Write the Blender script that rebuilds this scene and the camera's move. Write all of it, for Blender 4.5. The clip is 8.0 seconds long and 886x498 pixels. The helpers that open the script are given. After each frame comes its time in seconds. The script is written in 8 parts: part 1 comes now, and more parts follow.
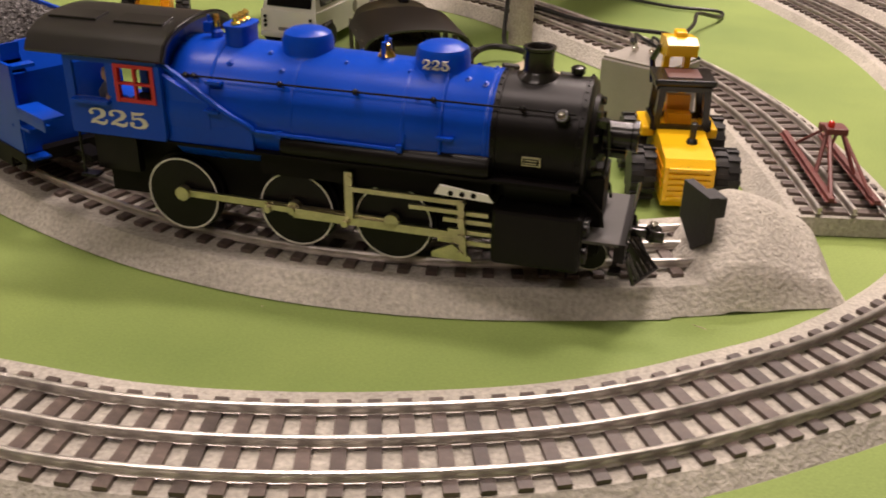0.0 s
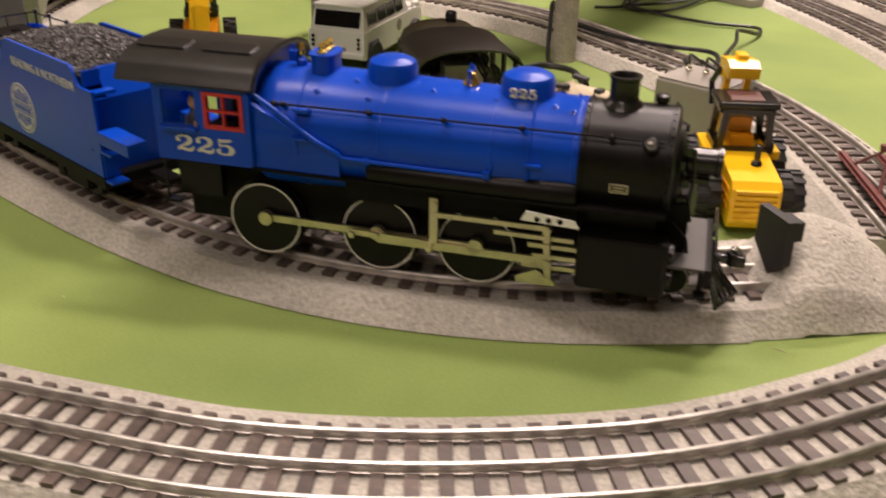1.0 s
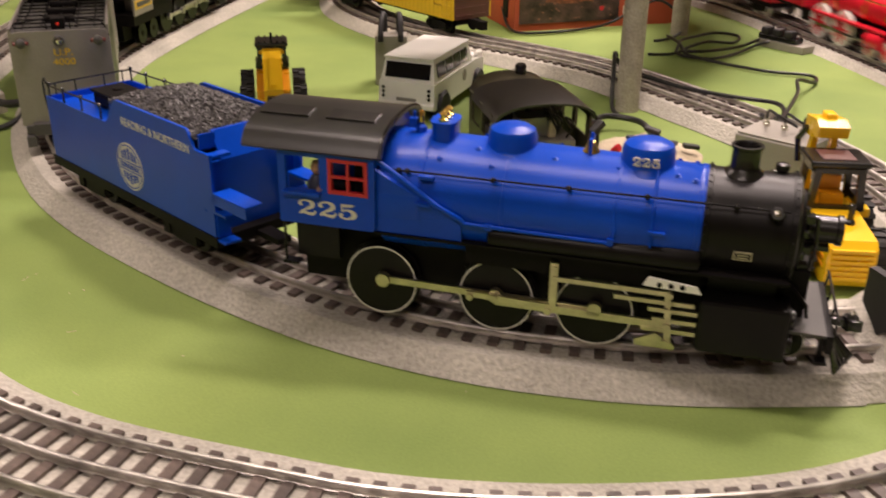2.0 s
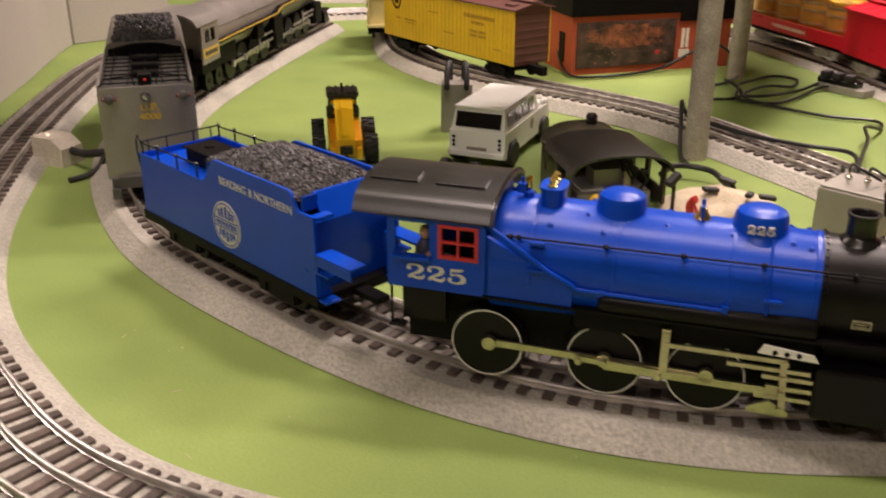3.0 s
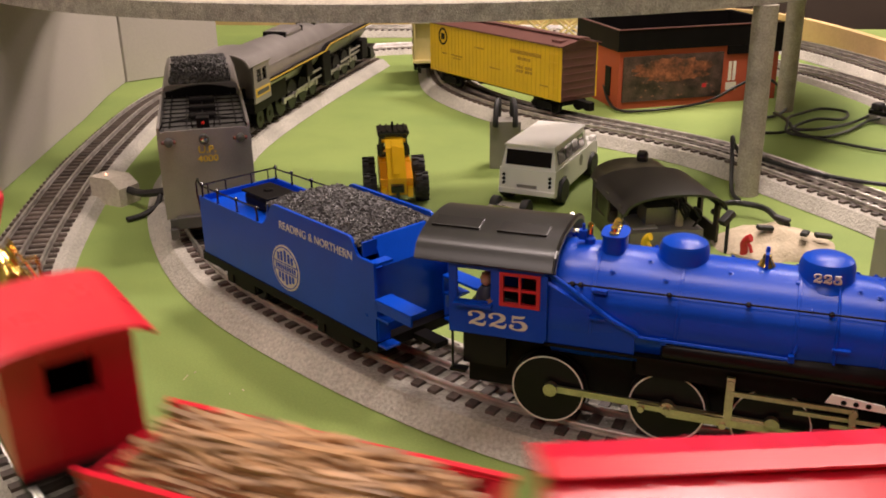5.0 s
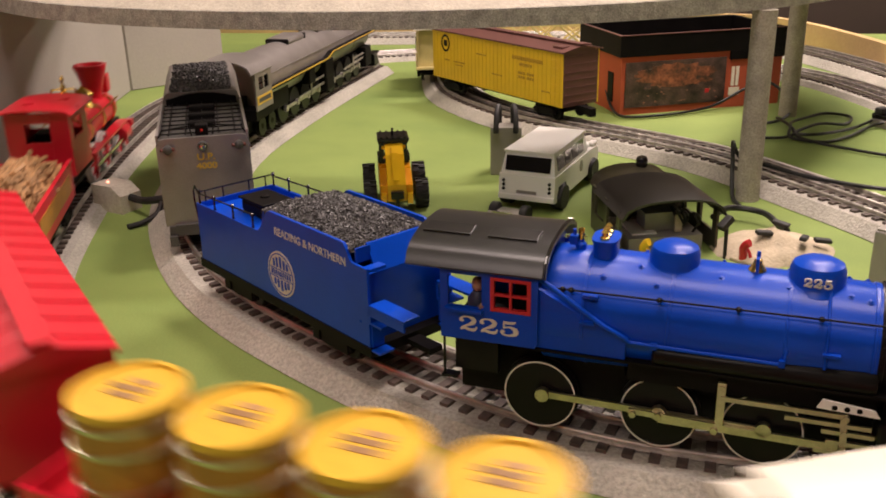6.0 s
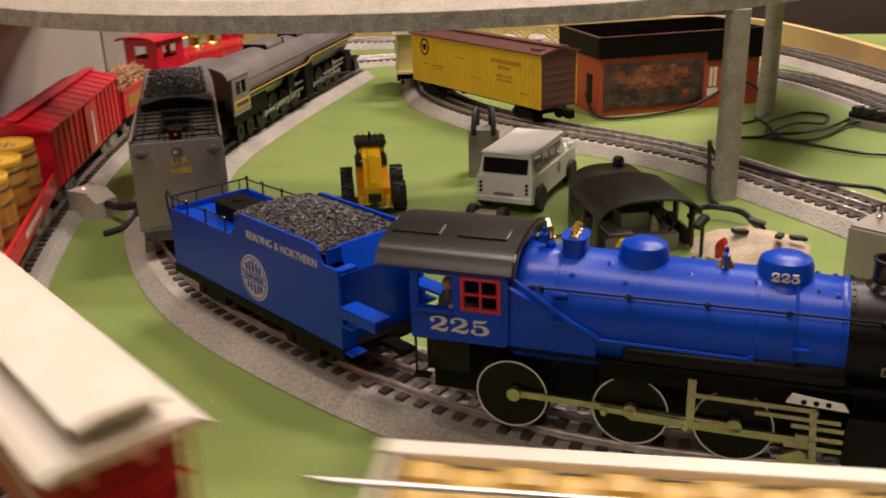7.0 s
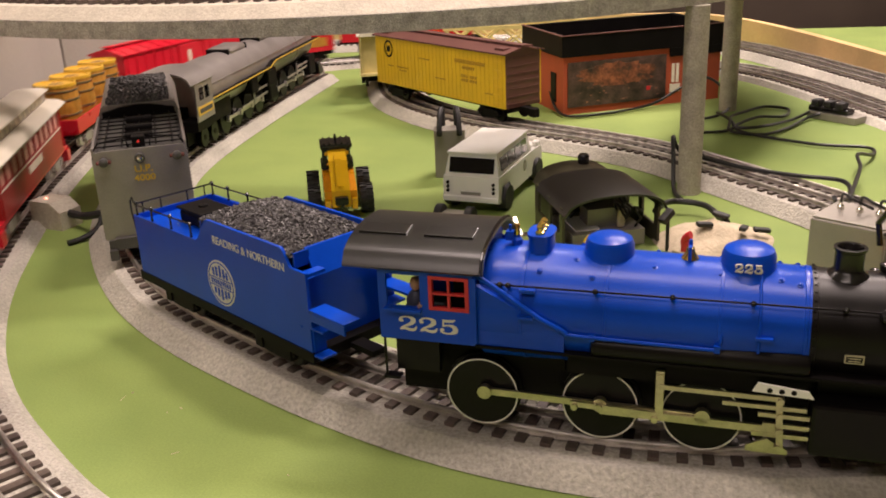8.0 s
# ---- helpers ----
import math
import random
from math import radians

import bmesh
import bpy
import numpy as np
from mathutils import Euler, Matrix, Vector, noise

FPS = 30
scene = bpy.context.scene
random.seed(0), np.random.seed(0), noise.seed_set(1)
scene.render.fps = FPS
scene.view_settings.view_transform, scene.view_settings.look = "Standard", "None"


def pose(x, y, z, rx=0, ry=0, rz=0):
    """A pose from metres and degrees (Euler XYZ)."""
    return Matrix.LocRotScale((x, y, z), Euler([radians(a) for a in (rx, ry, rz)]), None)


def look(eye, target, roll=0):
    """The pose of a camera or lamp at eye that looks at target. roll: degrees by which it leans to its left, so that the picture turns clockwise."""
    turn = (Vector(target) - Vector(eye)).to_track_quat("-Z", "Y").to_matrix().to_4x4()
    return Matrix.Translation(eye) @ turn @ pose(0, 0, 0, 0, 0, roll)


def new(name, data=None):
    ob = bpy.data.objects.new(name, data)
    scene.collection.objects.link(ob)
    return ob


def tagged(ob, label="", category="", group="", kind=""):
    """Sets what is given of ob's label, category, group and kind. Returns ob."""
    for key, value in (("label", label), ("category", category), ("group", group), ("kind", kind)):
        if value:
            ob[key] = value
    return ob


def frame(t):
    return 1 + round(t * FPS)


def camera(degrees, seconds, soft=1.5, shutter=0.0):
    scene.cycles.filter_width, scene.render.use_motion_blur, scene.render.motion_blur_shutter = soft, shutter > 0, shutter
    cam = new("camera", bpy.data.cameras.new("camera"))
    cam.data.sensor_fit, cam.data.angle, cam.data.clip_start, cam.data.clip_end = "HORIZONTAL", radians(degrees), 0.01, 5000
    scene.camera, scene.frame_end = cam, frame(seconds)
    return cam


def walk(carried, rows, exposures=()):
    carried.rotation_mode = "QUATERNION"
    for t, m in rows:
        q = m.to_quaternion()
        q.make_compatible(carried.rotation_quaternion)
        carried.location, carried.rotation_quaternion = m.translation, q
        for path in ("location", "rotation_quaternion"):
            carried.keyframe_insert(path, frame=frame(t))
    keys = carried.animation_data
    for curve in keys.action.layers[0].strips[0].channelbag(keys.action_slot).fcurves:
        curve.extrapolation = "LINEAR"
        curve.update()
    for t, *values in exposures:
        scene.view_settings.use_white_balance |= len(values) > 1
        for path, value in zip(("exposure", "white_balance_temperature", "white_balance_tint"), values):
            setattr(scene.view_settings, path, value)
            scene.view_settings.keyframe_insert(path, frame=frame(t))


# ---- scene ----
cam = camera(50.76, 8.0, soft=1.8, shutter=0.7)
PATH = [
    (0, (0.0595, 0.046, 0.195), (-0.0566, 1.4655, -0.534), 1.19),
    (0.5, (0.0446, 0.0441, 0.1957), (-0.0743, 1.4651, -0.53), 1.07),
    (1, (0.0283, 0.0412, 0.2031), (-0.0984, 1.4658, -0.5141), 0.93),
    (1.5, (0.0021, 0.0377, 0.2143), (-0.1313, 1.4724, -0.4812), 0.89),
    (2, (-0.0166, 0.0353, 0.2184), (-0.1641, 1.4804, -0.4523), 0.72),
    (3.5, (-0.061, 0.0346, 0.2393), (-0.2765, 1.4984, -0.3696), -0.19),
    (4, (-0.0617, 0.035, 0.2409), (-0.2947, 1.5003, -0.3577), -0.48),
    (4.5, (-0.0618, 0.0354, 0.2411), (-0.3085, 1.502, -0.349), -0.72),
    (5, (-0.0626, 0.0339, 0.2423), (-0.3216, 1.5013, -0.3406), -0.89),
    (6.5, (-0.049, 0.0355, 0.2411), (-0.3286, 1.5051, -0.3264), -1.39),
    (7, (-0.0464, 0.0362, 0.2389), (-0.304, 1.5116, -0.3242), -1.77),
    (7.5, (-0.0453, 0.0359, 0.2388), (-0.273, 1.5167, -0.3227), -2.24),
    (8, (-0.0449, 0.0355, 0.2381), (-0.2522, 1.5192, -0.3238), -2.56),
]
walk(cam, [(t, look(eye, target, roll)) for t, eye, target, roll in PATH], exposures=[(0.0, 0.05), (2.0, 0.20), (3.5, 0.20), (4.5, 0.18), (5.2, 0.12), (6.5, -0.04), (7.0, -0.20), (7.5, 0.0), (8.0, 0.19)])
scene.view_settings.exposure = 0.0

# ---- world and lamps: warm ceiling lamps of an evening room, plus added fill lamps ----
world = bpy.data.worlds.new("room_air")
scene.world = world
world.use_nodes = True
world.node_tree.nodes["Background"].inputs[0].default_value = (1.0, 0.88, 0.76, 1)
world.node_tree.nodes["Background"].inputs[1].default_value = 0.21


def ceiling_and_fill_lamp(x, y, z, watts, sx, sy):
    data = bpy.data.lights.new("ceiling_and_fill_light", "AREA")
    data.shape, data.size, data.size_y = "RECTANGLE", sx, sy
    data.energy, data.color = watts, (1.0, 0.805, 0.745)
    ob = new("ceiling_and_fill_light", data)
    ob.matrix_world = pose(x, y, z)
    return ob


ceiling_and_fill_lamp(0.26, 0.86, 1.42, 13.0, 0.30, 0.14)
ceiling_and_fill_lamp(-0.16, 0.40, 1.42, 11.0, 0.75, 0.16)
ceiling_and_fill_lamp(-0.50, -0.80, 1.42, 11.0, 1.10, 0.50)
# fill lamps added to brighten the far side and under the deck; no known fixtures
ceiling_and_fill_lamp(0.42, 1.70, 1.42, 30.0, 0.70, 0.16)
ceiling_and_fill_lamp(2.00, 2.60, 1.42, 18.0, 0.60, 0.16)
ceiling_and_fill_lamp(-1.70, 1.20, 1.42, 14.0, 0.60, 0.16)


# ---- materials ----
def mat(name, col, rough=0.5, metal=0.0, var=0.12, scale=40.0, bump=0.0, bscale=900.0, coat=0.0, rnd=0.0,
        island=False, col2=None, spots=0.0, emit=0.0, rvar=0.08, spec=0.5):
    m = bpy.data.materials.new(name)
    m.use_nodes = True
    nt = m.node_tree
    n, l = nt.nodes, nt.links
    b = n["Principled BSDF"]
    tc = n.new("ShaderNodeTexCoord")
    big = n.new("ShaderNodeTexNoise")
    big.inputs["Scale"].default_value, big.inputs["Detail"].default_value = scale, 5.0
    l.new(tc.outputs["Object"], big.inputs["Vector"])
    fine = n.new("ShaderNodeTexNoise")
    fine.inputs["Scale"].default_value, fine.inputs["Detail"].default_value = bscale, 3.0
    l.new(tc.outputs["Object"], fine.inputs["Vector"])
    ramp = n.new("ShaderNodeValToRGB")
    lo = tuple(max(0.0, c * (1 - var)) for c in col)
    hi = tuple(min(1.0, c * (1 + var)) for c in (col2 or col))
    ramp.color_ramp.elements[0].position, ramp.color_ramp.elements[1].position = 0.3, 0.7
    ramp.color_ramp.elements[0].color, ramp.color_ramp.elements[1].color = (*lo, 1), (*hi, 1)
    l.new(big.outputs["Fac"], ramp.inputs["Fac"])
    mix = n.new("ShaderNodeMix")
    mix.data_type, mix.blend_type = "RGBA", "OVERLAY"
    mix.inputs["Factor"].default_value = min(1.0, var + spots)
    l.new(ramp.outputs["Color"], mix.inputs["A"])
    l.new(fine.outputs["Fac"], mix.inputs["B"])
    out = mix.outputs["Result"]
    if rnd:
        src = n.new("ShaderNodeNewGeometry").outputs["Random Per Island"] if island else n.new("ShaderNodeObjectInfo").outputs["Random"]
        mr = n.new("ShaderNodeMapRange")
        mr.inputs["To Min"].default_value, mr.inputs["To Max"].default_value = 1 - rnd, 1 + rnd
        l.new(src, mr.inputs["Value"])
        hsv = n.new("ShaderNodeHueSaturation")
        l.new(mr.outputs["Result"], hsv.inputs["Value"])
        l.new(out, hsv.inputs["Color"])
        out = hsv.outputs["Color"]
    l.new(out, b.inputs["Base Color"])
    rr = n.new("ShaderNodeMapRange")
    rr.inputs["To Min"].default_value, rr.inputs["To Max"].default_value = max(0.02, rough - rvar), min(1.0, rough + rvar)
    l.new(big.outputs["Fac"], rr.inputs["Value"])
    l.new(rr.outputs["Result"], b.inputs["Roughness"])
    b.inputs["Metallic"].default_value = metal
    b.inputs["Specular IOR Level"].default_value = spec
    b.inputs["Coat Weight"].default_value = coat
    if bump:
        bp = n.new("ShaderNodeBump")
        bp.inputs["Strength"].default_value, bp.inputs["Distance"].default_value = 1.0, bump
        l.new(fine.outputs["Fac"], bp.inputs["Height"])
        l.new(bp.outputs["Normal"], b.inputs["Normal"])
    if emit:
        l.new(out, b.inputs["Emission Color"])
        b.inputs["Emission Strength"].default_value = emit
    return m


M = dict(
    felt=mat("green_paint", (0.194, 0.285, 0.066), 0.80, var=0.16, scale=7, bump=0.00012, bscale=900, col2=(0.214, 0.285, 0.072), spots=0.06),
    grit=mat("grey_grit", (0.43, 0.405, 0.352), 0.95, var=0.18, scale=18, bump=0.0011, bscale=520, spots=0.35),
    tie=mat("dark_tie", (0.082, 0.061, 0.051), 0.50, var=0.3, scale=200, rnd=0.35, bump=0.0001, bscale=1500),
    tie_join=mat("dark_tie_joined", (0.082, 0.061, 0.051), 0.50, var=0.3, scale=200, rnd=0.35, island=True),
    rail=mat("tinplate_rail", (0.60, 0.57, 0.53), 0.34, 0.80, var=0.25, scale=90, rvar=0.12),
    midrail=mat("centre_rail", (0.56, 0.53, 0.49), 0.36, 0.80, var=0.3, scale=90, rvar=0.12),
    blue=mat("blue_enamel", (0.002, 0.052, 0.46), 0.30, var=0.07, scale=30, col2=(0.002, 0.058, 0.50), spec=0.26, bump=0.00004, bscale=700),
    black=mat("satin_black", (0.006, 0.005, 0.005), 0.34, var=0.3, scale=60, spec=0.20),
    roofblack=mat("satin_black_roof", (0.008, 0.007, 0.0065), 0.34, var=0.3, scale=60, spec=0.75, rvar=0.04),
    mblack=mat("matt_black", (0.005, 0.004, 0.004), 0.55, var=0.3, scale=60, spec=0.12),
    gloss=mat("gloss_black_plastic", (0.010, 0.009, 0.009), 0.22, var=0.2, scale=60),
    rubber=mat("black_rubber", (0.014, 0.013, 0.013), 0.6, var=0.3, scale=200, bump=0.0002),
    chrome=mat("nickel_plate", (0.72, 0.69, 0.62), 0.22, 1.0, var=0.12, scale=120),
    rods=mat("brassy_rod", (0.56, 0.52, 0.36), 0.38, 1.0, var=0.2, scale=150),
    brass=mat("polished_brass", (0.85, 0.58, 0.16), 0.2, 1.0, var=0.1, scale=100),
    white=mat("white_lettering", (0.64, 0.62, 0.56), 0.5, var=0.08, scale=80),
    whitewall=mat("white_rim_paint", (0.72, 0.70, 0.66), 0.45, var=0.15, scale=120),
    redframe=mat("red_window_paint", (0.50, 0.02, 0.03), 0.4, var=0.1),
    coal=mat("coal_lump", (0.070, 0.066, 0.066), 0.45, var=0.4, scale=300, rnd=0.5, island=True, bump=0.0003, bscale=900),
    grey=mat("silver_grey_paint", (0.30, 0.275, 0.26), 0.36, 0.5, var=0.14, scale=40),
    greydk=mat("graphite_grey_paint", (0.070, 0.067, 0.063), 0.45, 0.1, var=0.16, scale=40),
    yellowstripe=mat("yellow_lettering", (0.60, 0.40, 0.05), 0.5, var=0.08),
    wallgrey=mat("grey_wall_paint", (0.42, 0.385, 0.34), 0.8, var=0.06, scale=5, bump=0.0002, bscale=300),
    plaster=mat("beige_wall_paint", (0.40, 0.33, 0.26), 0.9, var=0.08, scale=3, bump=0.0003, bscale=200),
    ceilpaint=mat("white_ceiling_paint", (0.80, 0.77, 0.72), 0.95, var=0.05, scale=3, bump=0.0003, bscale=200),
    wood=mat("pine_board", (0.62, 0.43, 0.20), 0.55, var=0.18, scale=9, bump=0.0002, bscale=250),
    darkwood=mat("dark_room_floor", (0.05, 0.035, 0.025), 0.6, var=0.3, scale=4),
    concrete=mat("stone_grey_texture_paint", (0.37, 0.335, 0.275), 0.9, var=0.2, scale=60, bump=0.0006, bscale=650, spots=0.3),
    deckedge=mat("speckled_foam_edge", (0.36, 0.335, 0.29), 0.9, var=0.25, scale=120, bump=0.0008, bscale=800, spots=0.45),
    decktop=mat("pale_deck_bed", (0.56, 0.51, 0.42), 0.9, var=0.12, scale=50, bump=0.0005, bscale=500, spots=0.2),
    toyyellow=mat("toy_yellow_plastic", (0.90, 0.53, 0.012), 0.26, var=0.05, scale=40),
    toyorange=mat("toy_orange_plastic", (0.86, 0.36, 0.008), 0.3, var=0.05, scale=40),
    caryellow=mat("boxcar_yellow_paint", (0.74, 0.47, 0.015), 0.45, var=0.07, scale=40),
    oxide=mat("oxide_brown_paint", (0.115, 0.045, 0.036), 0.5, var=0.12, scale=40),
    bumperbrown=mat("brown_red_steel", (0.13, 0.030, 0.024), 0.45, var=0.2, scale=100),
    brickred=mat("brick_red_card", (0.40, 0.075, 0.030), 0.7, var=0.12, scale=30),
    toywhite=mat("white_plastic", (0.90, 0.885, 0.845), 0.35, var=0.04, scale=30),
    glassdk=mat("smoked_glass", (0.008, 0.008, 0.009), 0.1, var=0.1, coat=0.5),
    boxgrey=mat("grey_steel_case", (0.30, 0.28, 0.245), 0.45, 0.1, var=0.1, scale=40),
    cable=mat("black_cable", (0.010, 0.010, 0.010), 0.4, var=0.2, scale=60),
    rock=mat("buff_plaster_rock", (0.50, 0.42, 0.30), 0.9, var=0.2, scale=60, bump=0.0008, bscale=400),
    olive=mat("olive_black_shell", (0.045, 0.040, 0.025), 0.35, var=0.3, scale=50),
    red=mat("train_red_plastic", (0.60, 0.012, 0.030), 0.30, var=0.06, scale=40),
    reddk=mat("coach_red_paint", (0.36, 0.020, 0.020), 0.42, var=0.1, scale=40),
    cream=mat("cream_roof_plastic", (0.78, 0.72, 0.60), 0.38, var=0.06, scale=40),
    pink=mat("translucent_window_strip", (0.72, 0.36, 0.30), 0.4, var=0.1, scale=60),
    log=mat("split_log", (0.36, 0.20, 0.09), 0.45, var=0.3, scale=160, rnd=0.35, island=True),
    barrel=mat("barrel_wood", (0.42, 0.20, 0.030), 0.4, var=0.2, scale=120),
    barreltop=mat("barrel_top_yellow", (0.70, 0.42, 0.04), 0.4, var=0.12, scale=90),
    crate=mat("tan_crate_plastic", (0.62, 0.41, 0.10), 0.42, var=0.12, scale=80),
    flesh=mat("figure_paint_tan", (0.42, 0.24, 0.15), 0.5, var=0.1),
    figblue=mat("figure_paint_dark_blue", (0.03, 0.035, 0.07), 0.5, var=0.1),
    figyellow=mat("figure_paint_yellow", (0.75, 0.48, 0.02), 0.5, var=0.1),
    lampglow=mat("lit_lamp_red", (1.0, 0.30, 0.20), 0.4, var=0.02, emit=4.0),
    redlens=mat("red_lens", (0.55, 0.03, 0.02), 0.2, var=0.1),
    signpic=mat("picture_print", (0.060, 0.040, 0.036), 0.35, var=0.5, scale=95, col2=(0.24, 0.080, 0.040), spots=0.5, bscale=330),
    picdark=mat("picture_dark_print", (0.030, 0.020, 0.021), 0.35, var=0.7, scale=60, col2=(0.07, 0.04, 0.035), spots=0.3),
    picsky=mat("picture_sky_print", (0.20, 0.085, 0.055), 0.35, var=0.5, scale=120, rnd=0.6, island=True, spots=0.3),
    faded=mat("faded_lettering", (0.40, 0.22, 0.02), 0.5, var=0.3, scale=300),
    seam=mat("yellow_board_seam", (0.55, 0.33, 0.012), 0.5, var=0.1, scale=60),
    lampglass=mat("lamp_diffuser", (1.0, 0.85, 0.64), 0.5, var=0.02, emit=6.0),
    paleyellow=mat("pale_yellow_girder", (0.62, 0.52, 0.22), 0.5, var=0.1, scale=60),
)


# ---- mesh helpers ----
def box(bm, x0, x1, y0, y1, z0, z1, m=None, bev=0.0):
    vs = [bm.verts.new(c) for c in ((x0, y0, z0), (x1, y0, z0), (x1, y1, z0), (x0, y1, z0), (x0, y0, z1), (x1, y0, z1), (x1, y1, z1), (x0, y1, z1))]
    fs = [bm.faces.new([vs[i] for i in q]) for q in ((0, 3, 2, 1), (4, 5, 6, 7), (0, 1, 5, 4), (1, 2, 6, 5), (2, 3, 7, 6), (3, 0, 4, 7))]
    if bev:
        es = list({e for f in fs for e in f.edges})
        r = bmesh.ops.bevel(bm, geom=es, offset=bev, segments=2, profile=0.5, affect="EDGES")
        vs = list({v for f in r["faces"] for v in f.verts} | {v for v in vs if v.is_valid})
    if m is not None:
        for v in vs:
            v.co = m @ v.co
    return vs


def frame_of(d):
    d = Vector(d).normalized()
    a = Vector((0, 0, 1)) if abs(d.z) < 0.9 else Vector((1, 0, 0))
    u = d.cross(a).normalized()
    return u, d.cross(u).normalized()


def cyl(bm, p0, p1, r0, r1=None, seg=16, caps=True):
    p0, p1 = Vector(p0), Vector(p1)
    r1 = r0 if r1 is None else r1
    u, w = frame_of(p1 - p0)
    ring = []
    for p, r in ((p0, r0), (p1, r1)):
        ring.append([bm.verts.new(p + r * (math.cos(a) * u + math.sin(a) * w)) for a in (2 * math.pi * i / seg for i in range(seg))])
    for i in range(seg):
        bm.faces.new((ring[0][i], ring[0][(i + 1) % seg], ring[1][(i + 1) % seg], ring[1][i]))
    if caps:
        bm.faces.new(ring[0][::-1])
        bm.faces.new(ring[1])


def lathe(bm, prof, o=(0, 0, 0), axis=(0, 0, 1), seg=24, sx=1.0):
    o, ax = Vector(o), Vector(axis).normalized()
    u, w = frame_of(ax)
    rings = []
    for r, h in prof:
        rings.append([bm.verts.new(o + ax * h + r * (sx * math.cos(2 * math.pi * i / seg) * u + math.sin(2 * math.pi * i / seg) * w)) for i in range(seg)])
    for a, b in zip(rings, rings[1:]):
        for i in range(seg):
            bm.faces.new((a[i], a[(i + 1) % seg], b[(i + 1) % seg], b[i]))
    bm.faces.new(rings[0][::-1])
    bm.faces.new(rings[-1])


def prism(bm, pts, y0, y1, axis="y"):
    """An outline in x and z drawn out from y0 to y1 (axis y), or in y and z drawn out along x (axis x), or in x and y along z."""
    put = {"y": lambda a, b, c: (a, c, b), "x": lambda a, b, c: (c, a, b), "z": lambda a, b, c: (a, b, c)}[axis]
    lo = [bm.verts.new(put(a, b, y0)) for a, b in pts]
    hi = [bm.verts.new(put(a, b, y1)) for a, b in pts]
    n = len(pts)
    for i in range(n):
        bm.faces.new((lo[i], lo[(i + 1) % n], hi[(i + 1) % n], hi[i]))
    bm.faces.new(lo[::-1])
    bm.faces.new(hi)


def tube(bm, pts, r, seg=8):
    pts = [Vector(p) for p in pts]
    prev = None
    u = None
    for i, p in enumerate(pts):
        d = (pts[min(i + 1, len(pts) - 1)] - pts[max(i - 1, 0)]).normalized()
        if u is None:
            u, _ = frame_of(d)
        u = (u - d * u.dot(d)).normalized()
        w = d.cross(u)
        ring = [bm.verts.new(p + r * (math.cos(2 * math.pi * k / seg) * u + math.sin(2 * math.pi * k / seg) * w)) for k in range(seg)]
        if prev:
            for k in range(seg):
                bm.faces.new((prev[k], prev[(k + 1) % seg], ring[(k + 1) % seg], ring[k]))
        else:
            bm.faces.new(ring[::-1])
        prev = ring
    bm.faces.new(prev)


def part(name, bm, material, parent=None, label="", smooth=False):
    bmesh.ops.recalc_face_normals(bm, faces=bm.faces)
    me = bpy.data.meshes.new(name)
    bm.to_mesh(me)
    bm.free()
    me.materials.append(material if not isinstance(material, str) else M[material])
    if smooth:
        for p in me.polygons:
            p.use_smooth = True
        me.set_sharp_from_angle(angle=radians(38))
    ob = new(name, me)
    if parent:
        ob.parent = parent
    if label:
        ob["label"] = label
    return ob


def thing(name, label, category, m=None, group="", kind=""):
    ob = new(name)
    ob.empty_display_size = 0.02
    if m is not None:
        ob.matrix_world = m
    return tagged(ob, label, category, group, kind)


def B(*args, **kw):
    bm = bmesh.new()
    box(bm, *args, **kw)
    return bm


def text(name, words, size, m, material, parent, depth=0.0002, sx=1.0, bold=0.022):
    cu = bpy.data.curves.new(name, "FONT")
    cu.body, cu.size, cu.align_x, cu.align_y, cu.extrude = words, size, "CENTER", "CENTER", depth
    cu.offset = size * bold
    tmp = bpy.data.objects.new(name, cu)
    me = bpy.data.meshes.new_from_object(tmp)
    bpy.data.objects.remove(tmp)
    me.transform(Matrix.Diagonal((sx, 1, 1, 1)))
    me.materials.clear()
    me.materials.append(M[material])
    ob = new(name, me)
    ob.parent = parent
    ob.matrix_local = m
    return ob


def ribbon(bm, pts, x0, k, depth):
    """A flat stroke of varying width: points (x, y, width) in units of k, standing proud by depth."""
    P = [Vector((a, b, 0)) for a, b, _ in pts]
    rows = []
    for i, p in enumerate(P):
        d = (P[min(i + 1, len(P) - 1)] - P[max(i - 1, 0)]).normalized()
        q = Vector((-d.y, d.x, 0)) * pts[i][2] / 2
        rows.append([bm.verts.new((x0 + (p + o).x * k, (p + o).y * k, z)) for o, z in ((q, 0), (q, depth), (-q, depth), (-q, 0))])
    for a, b in zip(rows, rows[1:]):
        for i in range(4):
            bm.faces.new((a[i], a[(i + 1) % 4], b[(i + 1) % 4], b[i]))
    bm.faces.new(rows[0][::-1])
    bm.faces.new(rows[-1])


def smooth_stroke(pts, n=5):
    return [tuple(p) for p in smooth_line(pts, n)]


